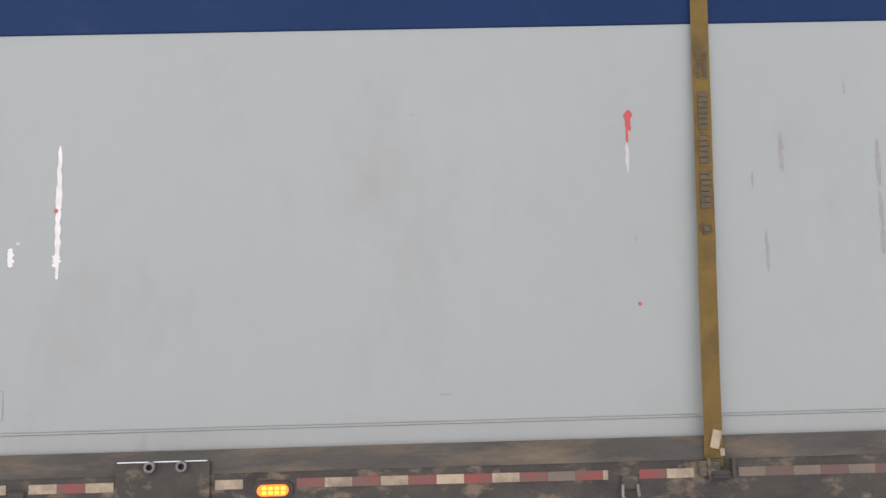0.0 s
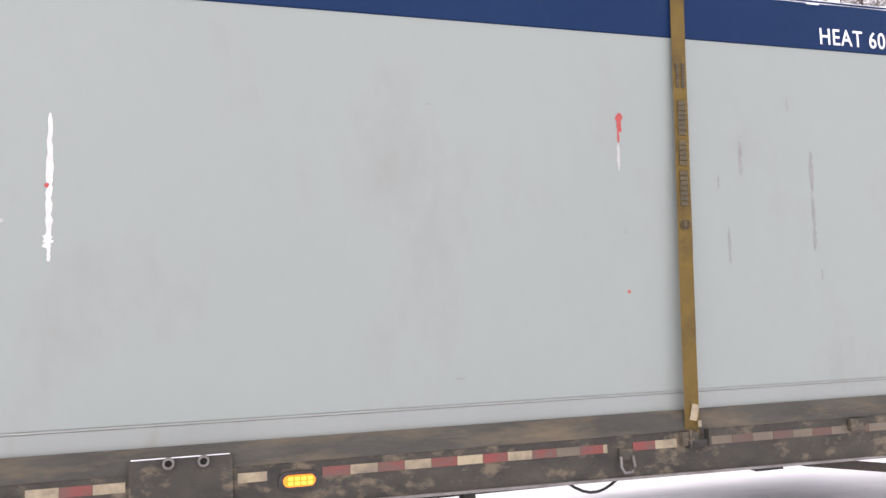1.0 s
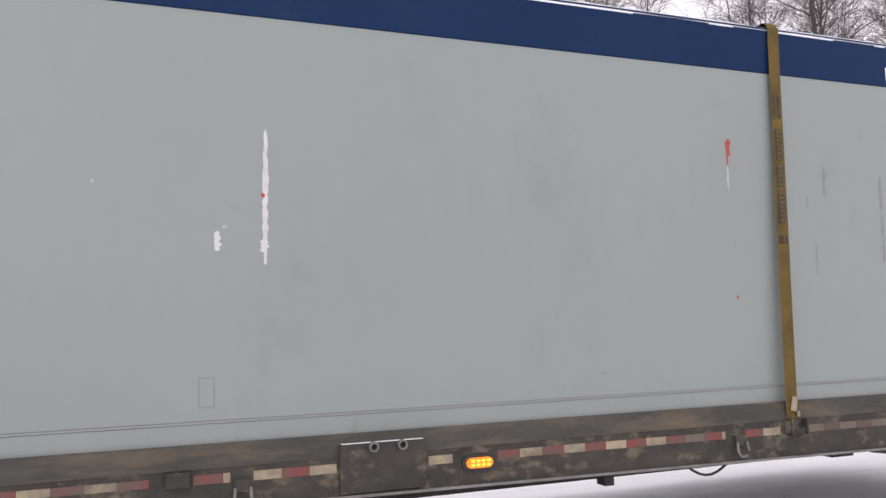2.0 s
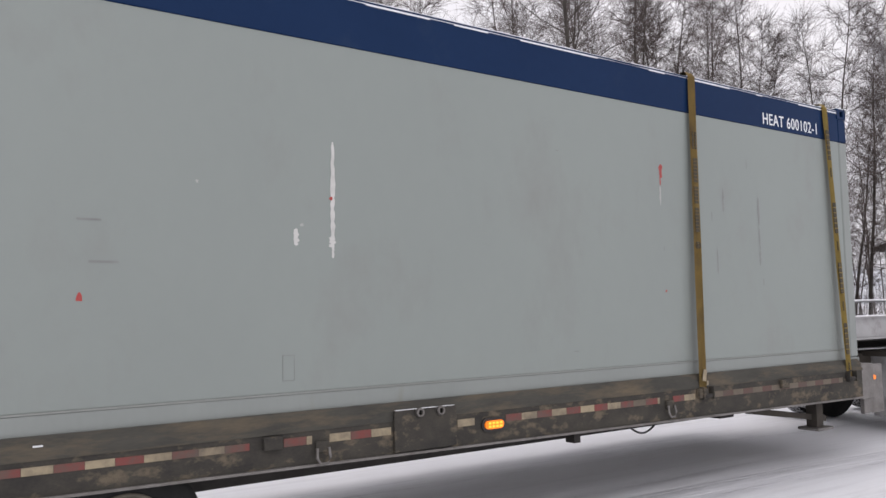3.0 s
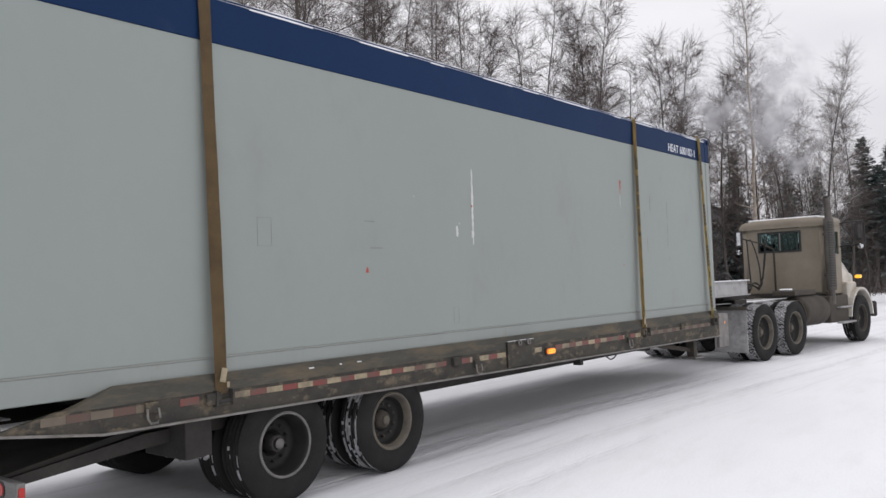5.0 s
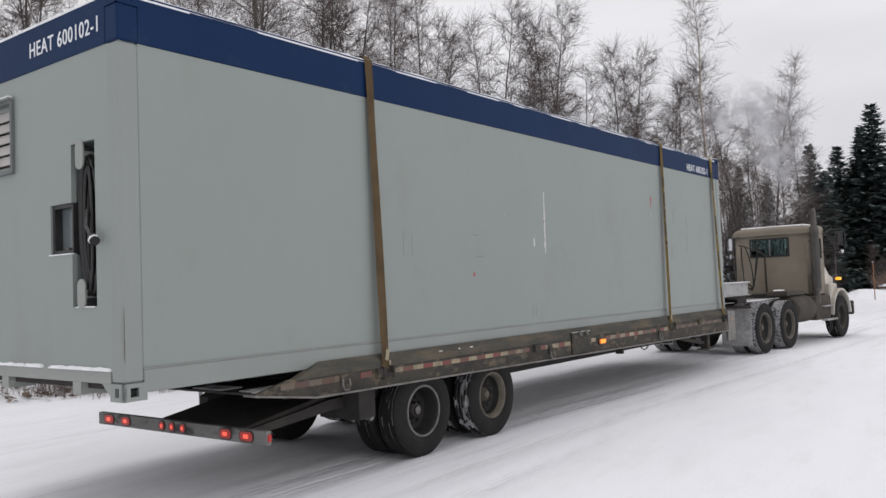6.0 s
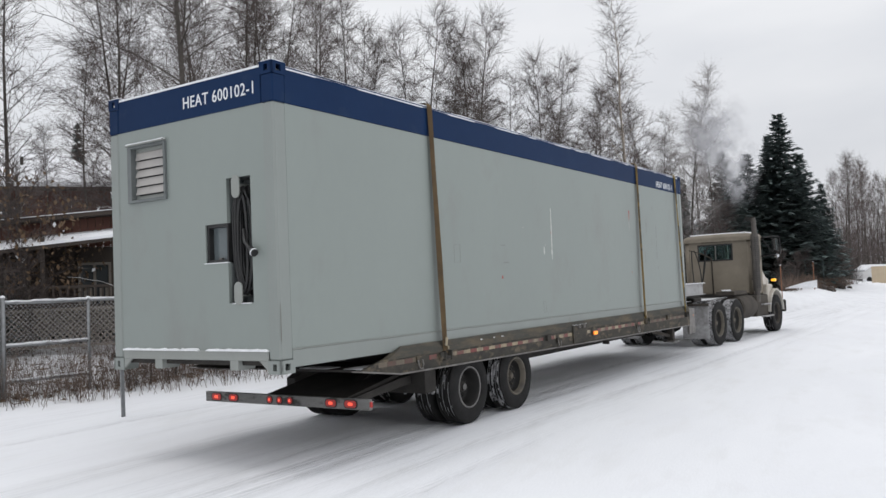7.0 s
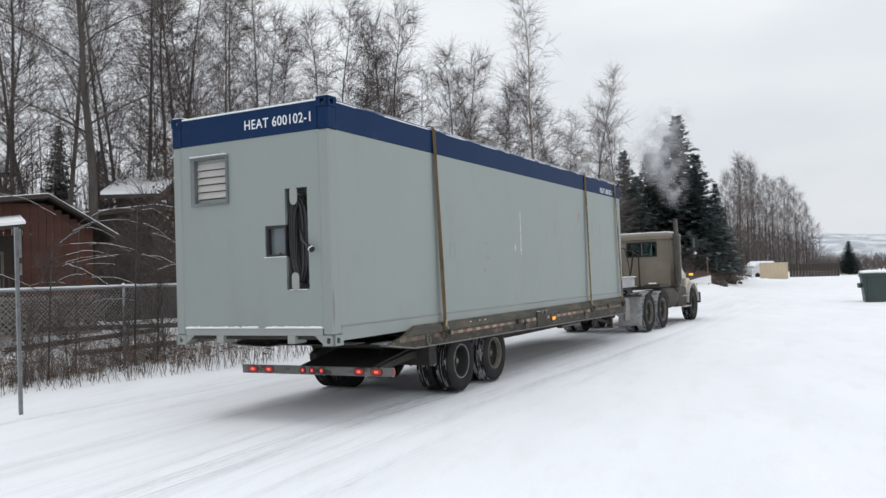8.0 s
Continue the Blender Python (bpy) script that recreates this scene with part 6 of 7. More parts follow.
def build_thicket():
    """Dark undergrowth and stems that close the wood behind the named trees."""
    rnd = random.Random(31)
    V, F = [], []

    def stick(p, q, r):
        b = len(V)
        d = q - p
        u = d.cross(Vector((0.2, 0.9, 0.1))).normalized()
        w = d.cross(u).normalized()
        for c, rr in ((p, r), (p + d * 0.5 + Vector((rnd.gauss(0, 0.1), rnd.gauss(0, 0.1), 0)), r * 0.75), (q, r * 0.3)):
            for j in range(3):
                V.append((c + rr * (math.cos(2.094 * j) * u + math.sin(2.094 * j) * w))[:])
        for i in range(2):
            for j in range(3):
                F.append((b + 3 * i + j, b + 3 * i + (j + 1) % 3, b + 3 * i + 3 + (j + 1) % 3, b + 3 * i + 3 + j))
    for _ in range(230):
        a = rnd.uniform(45, 88)
        if a < 56 and rnd.random() < 0.55:
            continue
        d = (34 if a < 60 else 34 + (a - 60) * 0.7) + rnd.uniform(0, 22)
        x, y = at_bearing(a, d)
        z = ground_z(x, y)
        top = d * math.tan(radians(float(np.interp(a, *SKYLINE)))) * rnd.uniform(0.35, 0.75)
        p = Vector((x, y, z - 0.2))
        q = Vector((x + rnd.gauss(0, 0.5), y + rnd.gauss(0, 0.5), z + top))
        stick(p, q, rnd.uniform(0.02, 0.07))
        for _ in range(16):
            u = rnd.uniform(0.12, 1.0)
            c = p.lerp(q, u)
            an = rnd.uniform(0, 6.28)
            l = top * rnd.uniform(0.07, 0.2) * (1.2 - 0.6 * u)
            e = c + Vector((math.cos(an) * l, math.sin(an) * l, l * rnd.uniform(0.5, 1.4)))
            stick(c, e, 0.011)
            for _ in range(3):
                g = c.lerp(e, rnd.uniform(0.3, 1))
                stick(g, g + Vector((rnd.gauss(0, 0.35), rnd.gauss(0, 0.35), rnd.uniform(0.1, 0.9))) * (l * 0.5 + 0.3), 0.007)
    # brush near the ground
    for j in range(6400):
        a = rnd.uniform(46, 88) if j < 3800 else rnd.uniform(44, 59)
        d = ((26 if a < 60 else 27 + (a - 60) * 0.75) if j < 3800 else 31) + rnd.uniform(0, 14)
        x, y = at_bearing(a, d)
        z = ground_z(x, y)
        p = Vector((x, y, z - 0.05))
        stick(p, p + Vector((rnd.gauss(0, 0.5), rnd.gauss(0, 0.5), rnd.uniform(0.6, 2.8) if j < 3800 else rnd.uniform(1.0, 5.5))), 0.008 if j < 3800 else 0.013)
    for _ in range(3600):
        a = rnd.uniform(90, 101)
        d = rnd.uniform(98, 130) + (a - 92) * 16
        x, y = at_bearing(a, d)
        z = ground_z(x, y)
        el = float(np.interp(a, [90, 93.4, 94.3, 96.2, 97.7, 98.9, 100, 101], [6, 6.0, 6.6, 5.6, 4.3, 2.2, 1.0, 0.6]))
        p = Vector((x, y, z))
        stick(p, p + Vector((rnd.gauss(0, 0.6), rnd.gauss(0, 0.6), d * math.tan(radians(el)) * rnd.uniform(0.15, 0.9) ** 1.5 + 0.6)), 0.025)
    for _ in range(2600):
        a = rnd.uniform(98.5, 114)
        d = rnd.uniform(170, 260)
        x, y = at_bearing(a, d)
        p = Vector((x, y, 0))
        stick(p, p + Vector((rnd.gauss(0, 0.8), rnd.gauss(0, 0.8), 1.2 + d * math.tan(radians(0.75)) * rnd.uniform(0.1, 1.0))), 0.06)
    for _ in range(2400):
        a = rnd.uniform(90, 95.5)
        d = rnd.uniform(60, 92) + (a - 90) * 4
        x, y = at_bearing(a, d)
        if y < verge_y(x) + 2.2:
            continue
        p = Vector((x, y, ground_z(x, y) - 0.1))
        stick(p, p + Vector((rnd.gauss(0, 0.5), rnd.gauss(0, 0.5), rnd.uniform(0.4, 2.2))), 0.016)
    me = bpy.data.meshes.new("thicket")
    me.from_pydata(V, [], F)
    me.materials.append(TWIG)
    tagged(new("thicket", me), "dense bare undergrowth and saplings of the wood", "undergrowth", kind="stuff")


build_thicket()


# ---- buildings ----
def plank_wall(parent, name, x0, x1, z0, z1, step, material, y=0.0, holes=(), gable=None):
    """Upright boards side by side along x, on the plane y; gable gives the top edge over x."""
    x = x0
    while x < x1 - 0.01:
        e = min(x + step, x1)
        c = (x + e) / 2
        zt = gable(c) if gable else z1
        spans = [(z0, zt)]
        for h in holes:
            if h[0] < c < h[1]:
                spans = [(z0, h[2]), (h[3], zt)]
        for a, b in spans:
            if b - a > 0.02:
                part(name, boxes((x + 0.004, e - 0.004, y, y + 0.03, a, b)), material, parent)
        x = e


def build_cabin():
    a = 47.8
    cx, cy = at_bearing(a, 21.5)
    g = 0.95
    m = pose(cx, cy, 0, 0, 0, -a + 4)
    c = thing("cabin", "red-brown board cabin with a snowy porch roof", "cabin", at=m)
    # x across, y away; the gable's peak is at x = 0
    part("wall", boxes((-4.2, 0.95, 0.05, 4.5, g, 3.0), bevel=0.0), DARK_BOARD, c)
    plank_wall(c, "board", -0.75, 0.95, g, 3.0, 0.17, RED_BOARD, 0.0, gable=lambda x: 3.75 - 0.63 * max(0, x + 0.05) if x > 0 else 3.75)
    plank_wall(c, "board", -4.2, -0.75, 3.0, 3.75, 0.17, RED_BOARD, 0.0, gable=lambda x: 3.84 + 0.1 * x)
    bm = bmesh.new()
    prism(bm, [(-0.05, 3.95), (1.52, 2.95), (1.5, 2.89), (-0.05, 3.88)], "y", -0.45, 4.8)
    rf = part("roof", bm, DARK_BOARD, c, "sloped roof with a snow edge")
    bm = bmesh.new()
    prism(bm, [(-0.05, 3.965), (1.53, 2.962), (1.52, 2.95), (-0.05, 3.95)], "y", -0.46, 4.8)
    part("roof_snow", bm, SNOW, rf)
    bm = bmesh.new()
    prism(bm, [(-4.5, 3.5), (-0.05, 3.95), (-0.05, 3.85), (-4.5, 3.4)], "y", -0.45, 4.8)
    rf2 = part("roof", bm, DARK_BOARD, c, "low slope of the roof")
    bm = bmesh.new()
    prism(bm, [(-4.5, 3.515), (-0.05, 3.965), (-0.05, 3.95), (-4.5, 3.5)], "y", -0.46, 4.8)
    part("roof_snow", bm, SNOW, rf2)
    # porch roof, falling to the front and away from the corner

    def porch_slab(z0, z1, lap):
        bm = boxes((-4.7, -0.62, -1.5 - lap, 0.0, z0, z1))
        for v in bm.verts:
            v.co.z += 0.11 * (v.co.x + 0.62) + 0.17 * v.co.y
        return bm
    po = part("porch_roof", porch_slab(3.34, 3.42, 0.0), DARK_BOARD, c, "low porch roof under snow")
    part("roof_snow", porch_slab(3.42, 3.48, 0.02), SNOW, po)
    w = part("window", panel_with_hole(bmesh.new(), "y", -0.06, 0.04, -1.72, -0.98, 1.5, 2.62, [(-1.66, -1.38, 1.56, 2.56), (-1.32, -1.04, 1.56, 2.56)]), LATTICE, c, "tall cabin window with pale curtains")
    part("pane", boxes((-1.66, -1.04, 0.0, 0.01, 1.56, 2.56)), WINDOW_DARK, w)
    for x in (-1.6, -1.48, -1.25, -1.12):
        part("curtain", boxes((x, x + 0.07, -0.012, -0.004, 1.56, 2.0)), LATTICE, w)
    w = part("window", panel_with_hole(bmesh.new(), "y", -0.06, 0.04, -3.3, -2.75, 1.6, 2.5, [(-3.24, -2.81, 1.66, 2.44)]), LATTICE, c)
    part("pane", boxes((-3.24, -2.81, 0.0, 0.01, 1.66, 2.44)), WINDOW_DARK, w)
    rl = part("porch_rail", boxes((-4.2, -0.75, -1.36, -1.3, 2.0, 2.06), (-4.2, -0.75, -1.36, -1.3, 1.58, 1.62)), DARK_BOARD, c, "dark porch railing")
    for k in range(24):
        part("baluster", boxes((-4.15 + k * 0.145, -4.11 + k * 0.145, -1.35, -1.31, 1.62, 2.0)), DARK_BOARD, rl)
    for x in (-4.2, -2.5, -0.8):
        part("porch_post", boxes((x, x + 0.1, -1.4, -1.3, 0.9, 3.15)), DARK_BOARD, c)
    # lattice skirt
    s = part("lattice_frame", boxes((-4.0, 0.9, -1.42, -1.38, 1.5, 1.56), (-4.0, 0.9, -1.42, -1.38, 0.68, 0.74)), LATTICE, c, "grey wooden lattice skirt")
    for k in range(36):
        for sg in (1, -1):
            part("lath", box(bmesh.new(), -0.016, 0.016, -0.006, 0.006, -0.56, 0.56, m=pose(-3.9 + k * 0.137, -1.41 + 0.006 * sg, 1.12, 0, 45 * sg, 0)), LATTICE, s)
    return c


build_cabin()


def build_house():
    a = 41
    cx, cy = at_bearing(a, 31)
    m = pose(cx, cy, -0.45, 0, 0, -a - 6)
    h = thing("house", "dark red house with a snow-covered roof and porch", "house", at=m)
    g = ground_z(cx, cy) - 0.2
    part("wall", boxes((-6.5, 2.3, 0.04, 6, g, 6.0)), DARK_BOARD, h)
    plank_wall(h, "board", -6.5, 2.3, 4.3, 6.0, 0.22, RED_BOARD, 0.0, holes=[(-1.4, -0.5, 4.7, 5.6)])

    def hip(bm):
        for v in bm.verts:
            if v.co.z > 7.2 and v.co.x > 0:
                v.co.x -= 2.6
    bm = bmesh.new()
    prism(bm, [(-0.7, 6.05), (3.0, 7.7), (6.7, 6.05), (6.7, 5.9), (3.0, 7.5), (-0.7, 5.9)], "x", -7, 2.8)
    hip(bm)
    r = part("roof", bm, DARK_BOARD, h)
    bm = bmesh.new()
    prism(bm, [(-0.75, 6.2), (3.0, 7.88), (6.75, 6.2), (6.7, 6.05), (3.0, 7.7), (-0.7, 6.05)], "x", -7.05, 2.85)
    hip(bm)
    part("roof_snow", bm, SNOW, r, "thick smooth snow")
    bm = bmesh.new()
    pipe(bm, [(-0.6, 1.2, 6.7), (-0.6, 1.2, 7.35)], 0.06, n=10)
    part("vent_pipe", bm, DARK_STEEL, r)
    w = part("window", panel_with_hole(bmesh.new(), "y", -0.04, 0.05, -1.42, -0.48, 4.68, 5.62, [(-1.34, -0.56, 4.76, 5.54)]), LATTICE, h, "pale-framed upstairs window")
    part("pane", boxes((-1.34, -0.56, 0.0, 0.01, 4.76, 5.54)), WINDOW_DARK, w)
    bm = bmesh.new()
    prism(bm, [(-2.6, 3.75), (0.0, 4.3), (0.0, 4.18), (-2.6, 3.63)], "x", -1.2, 3.6)
    p = part("porch_roof", bm, DARK_BOARD, h, "porch roof edged with snow")
    bm = bmesh.new()
    prism(bm, [(-2.62, 3.87), (0.0, 4.42), (0.0, 4.3), (-2.62, 3.75)], "x", -1.25, 3.65)
    part("roof_snow", bm, SNOW, p)
    for x in (-1.0, 1.2, 3.4):
        part("post", boxes((x - 0.07, x + 0.07, -2.5, -2.36, g, 3.65)), DARK_BOARD, h)
    part("porch_floor", boxes((-1.1, 3.6, -2.55, 0.0, 1.55, 1.7)), DARK_BOARD, h)
    pw = part("window", panel_with_hole(bmesh.new(), "y", -0.03, 0.06, 0.55, 1.15, 2.0, 3.4, [(0.62, 1.08, 2.07, 3.33)]), LATTICE, h)
    part("pane", boxes((0.62, 1.08, 0.0, 0.01, 2.07, 3.33)), WINDOW_DARK, pw)
    return h


build_house()


def build_shed(az, d, w, wall, apex, label, material, turn, deep=4.0, snow=0.12):
    """A plain gabled outbuilding with snow on its roof."""
    cx, cy = at_bearing(az, d)
    g = ground_z(cx, cy) - 0.2
    s = thing("shed", label, "shed", group="outbuildings in the wood", at=pose(cx, cy, 0, 0, 0, -az + turn))
    part("wall", boxes((-w / 2, w / 2, 0, deep, g, wall)), material, s)
    bm = bmesh.new()
    prism(bm, [(-w / 2, wall), (w / 2, wall), (0, apex)], "y", 0.0, deep)
    part("gable", bm, material, s)
    bm = bmesh.new()
    o = w / 2 + 0.4
    dz = (apex - wall) / (w / 2) * 0.4
    prism(bm, [(-o, wall - dz), (0, apex), (o, wall - dz), (o, wall - dz + 0.12), (0, apex + 0.14), (-o, wall - dz + 0.12)], "y", -0.4, deep + 0.4)
    r = part("roof", bm, DARK_BOARD, s)
    bm = bmesh.new()
    prism(bm, [(-o, wall - dz + 0.12), (0, apex + 0.14), (o, wall - dz + 0.12), (o, wall - dz + 0.12 + snow * 0.8), (0, apex + 0.14 + snow), (-o, wall - dz + 0.12 + snow * 0.8)], "y", -0.38, deep + 0.4)
    part("roof_snow", bm, SNOW, r)
    k = -w / 2
    while k < w / 2 - 0.05:
        part("batten", boxes((k, k + 0.05, -0.02, 0.0, g, wall)), material, s)
        k += 0.6
    return s


build_shed(54.8, 27, 3.0, 4.4, 4.85, "dark weathered shed with a snowy roof", DARK_BOARD, 75, 0.9)
build_shed(54.0, 25, 4.4, 3.6, 3.9, "dark weathered lean-to under thin snow", DARK_BOARD, 20, snow=0.02)
build_shed(73.0, 42, 6.0, 4.2, 5.4, "grey gabled outbuilding with snow on the roof", PLASTER_GREY, -10)
build_shed(77.2, 46, 4.4, 4.4, 5.3, "pale grey gabled house front among trees", PLASTER_GREY, 0)
build_shed(85.2, 60, 5.0, 3.6, 5.4, "pale grey house behind the spruces", PLASTER_GREY, 20)


def build_camper():
    cx, cy = at_bearing(77.35, 28.5)
    c = thing("camper", "white motor home with a roof rack, seen from the rear", "camper", at=pose(cx, cy, 0, 0, 0, -75.5))
    g = ground_z(cx, cy)
    part("body", boxes((-2.05, 0, 0.0, 5.5, g + 0.45, 3.22), bevel=0.12), RV_WHITE, c, "white rounded shell")
    w = part("window", boxes((-0.92, -0.38, -0.02, 0.03, 1.95, 2.62), bevel=0.01), BLACK, c, "dark rear window")
    part("pane", boxes((-0.88, -0.42, -0.028, -0.021, 1.99, 2.58)), WINDOW_DARK, w)
    for k in range(3):
        part("clearance_lamp", boxes((-0.78 + k * 0.14, -0.70 + k * 0.14, -0.02, 0.01, 3.03, 3.07)), DARK_STEEL, c)
    # lettering too far off to read
    x = -1.0
    for k in range(9):
        part("letter_bar", boxes((x, x + 0.062, -0.012, -0.004, 2.82 + 0.02 * (k % 2), 2.95)), BLACK, c)
        x += 0.078
    rk = []
    for x in (-0.75, -0.5, -0.25):
        bm = bmesh.new()
        pipe(bm, [(x - 0.28, 0.3, 3.2), (x - 0.27, 0.3, 3.36), (x - 0.2, 0.3, 3.42), (x + 0.2, 0.3, 3.42), (x + 0.27, 0.3, 3.36), (x + 0.28, 0.3, 3.2)], 0.022, n=6)
        part("rack_rail", bm, GALV, c)
    part("roof_snow", boxes((-1.95, -0.1, 0.1, 5.4, 3.215, 3.26), bevel=0.02), SNOW, c)
    part("bumper", boxes((-1.95, -0.05, -0.15, 0.1, g + 0.4, g + 0.6), bevel=0.03), LOUVRE, c)
    for x in (-1.9, -0.35):
        bm = bmesh.new()
        lathe(bm, [(0.2, -0.12), (0.36, -0.12), (0.38, -0.08), (0.38, 0.08), (0.36, 0.12), (0.2, 0.12)], n=20)
        bmesh.ops.transform(bm, matrix=pose(x + 0.12, 1.3, g + 0.37, 0, 0, 90), verts=bm.verts[:])
        part("tyre", bm, RUBBER, c)
    return c


build_camper()


def build_box_trailer():
    cx, cy = at_bearing(73.4, 25)
    b = thing("box_trailer", "old white box trailer with a dark open side and snowy roof", "trailer", at=pose(cx, cy, 0, 0, 0, -73.5))
    g = ground_z(cx, cy)
    part("side_panel", boxes((-1.6, 0.5, 0.0, 0.05, g + 0.55, 2.85)), DARK_BOARD, b, "dark weathered side panel")
    part("end_panel", boxes((0.5, 0.62, 0.0, 2.2, g + 0.5, 3.05), bevel=0.03), RV_WHITE, b, "white scuffed end panel")
    part("roof", boxes((-1.7, 0.75, -0.08, 2.2, 2.95, 3.12), bevel=0.03), RV_WHITE, b)
    part("roof_snow", boxes((-1.7, 0.75, -0.08, 2.2, 3.12, 3.2), bevel=0.025), SNOW, b)
    part("side_rail", boxes((-1.65, 0.52, -0.06, 0.0, 2.72, 2.78)), RV_WHITE, b)
    part("sill", boxes((-1.65, 0.62, -0.05, 2.2, g + 0.45, g + 0.55)), DARK_STEEL, b)
    for k in range(7):
        part("rib", boxes((-1.5 + k * 0.3, -1.46 + k * 0.3, -0.02, 0.0, g + 0.55, 2.72)), DARK_BOARD, b)
    for x in (-0.6, 0.2):
        bm = bmesh.new()
        lathe(bm, [(0.16, -0.1), (0.32, -0.1), (0.34, -0.06), (0.34, 0.06), (0.32, 0.1), (0.16, 0.1)], n=18, centre=(x, 0.2, g + 0.33))
        part("tyre", bm, RUBBER, b)
    part("window", boxes((0.621, 0.63, 0.6, 1.3, 2.0, 2.6)), WINDOW_DARK, b)
    return b


build_box_trailer()


# ---- things along the lane ----
def build_sign_post():
    x, y = 9.17, 8.68
    s = thing("sign_post", "galvanised channel post with small side plates", "post", at=pose(x, y, 0, 1.0, -1.8, 0))
    bm = bmesh.new()
    prism(bm, [(-0.032, -0.02), (0.032, -0.02), (0.032, 0.0), (0.02, 0.0), (0.02, -0.012), (-0.02, -0.012), (-0.02, 0.0), (-0.032, 0.0)], "z", -0.15, 2.58)
    part("channel", bm, GALV, s)
    part("plate", boxes((0.02, 0.075, -0.028, -0.02, 2.16, 2.56)), GALV, s)
    part("plate", boxes((0.03, 0.075, -0.028, -0.02, 1.92, 2.08)), GALV, s)
    for z in (2.5, 2.22, 2.02):
        bm = bmesh.new()
        lathe(bm, [(0.001, -0.012), (0.01, -0.01), (0.01, 0.0)], n=8, centre=(0.05, -0.028, z))
        part("bolt", bm, BARE_STEEL, s)
    return s


build_sign_post()


def build_bin():
    x, y = at_bearing(101.25, 38.1)
    b = thing("refuse_bin", "dark green steel refuse bin with snow on its lid", "bin", at=pose(x, y, ground_z(x, y), 0, 0, -98))
    bm = bmesh.new()
    prism(bm, [(0.1, 0.0), (1.9, 0.0), (2.0, 1.05), (0.0, 1.05)], "y", 0.0, 1.5)
    part("body", bm, BIN_GREEN, b)
    part("rim", boxes((-0.04, 2.04, -0.04, 1.54, 1.05, 1.12), bevel=0.01), BIN_GREEN, b)
    part("lid", boxes((-0.02, 2.02, -0.02, 1.5, 1.12, 1.2), bevel=0.02), BIN_GREEN, b)
    part("lid_snow", boxes((-0.02, 2.02, -0.02, 1.5, 1.2, 1.3), bevel=0.04), SNOW, b)
    for xx in (0.25, 1.0, 1.75):
        part("stiffener", boxes((xx - 0.04, xx + 0.04, -0.06, 0.0, 0.05, 1.05)), BIN_GREEN, b)
    part("fork_sleeve", boxes((-0.12, 0.02, 0.3, 1.2, 0.6, 0.78)), BIN_GREEN, b)


build_bin()


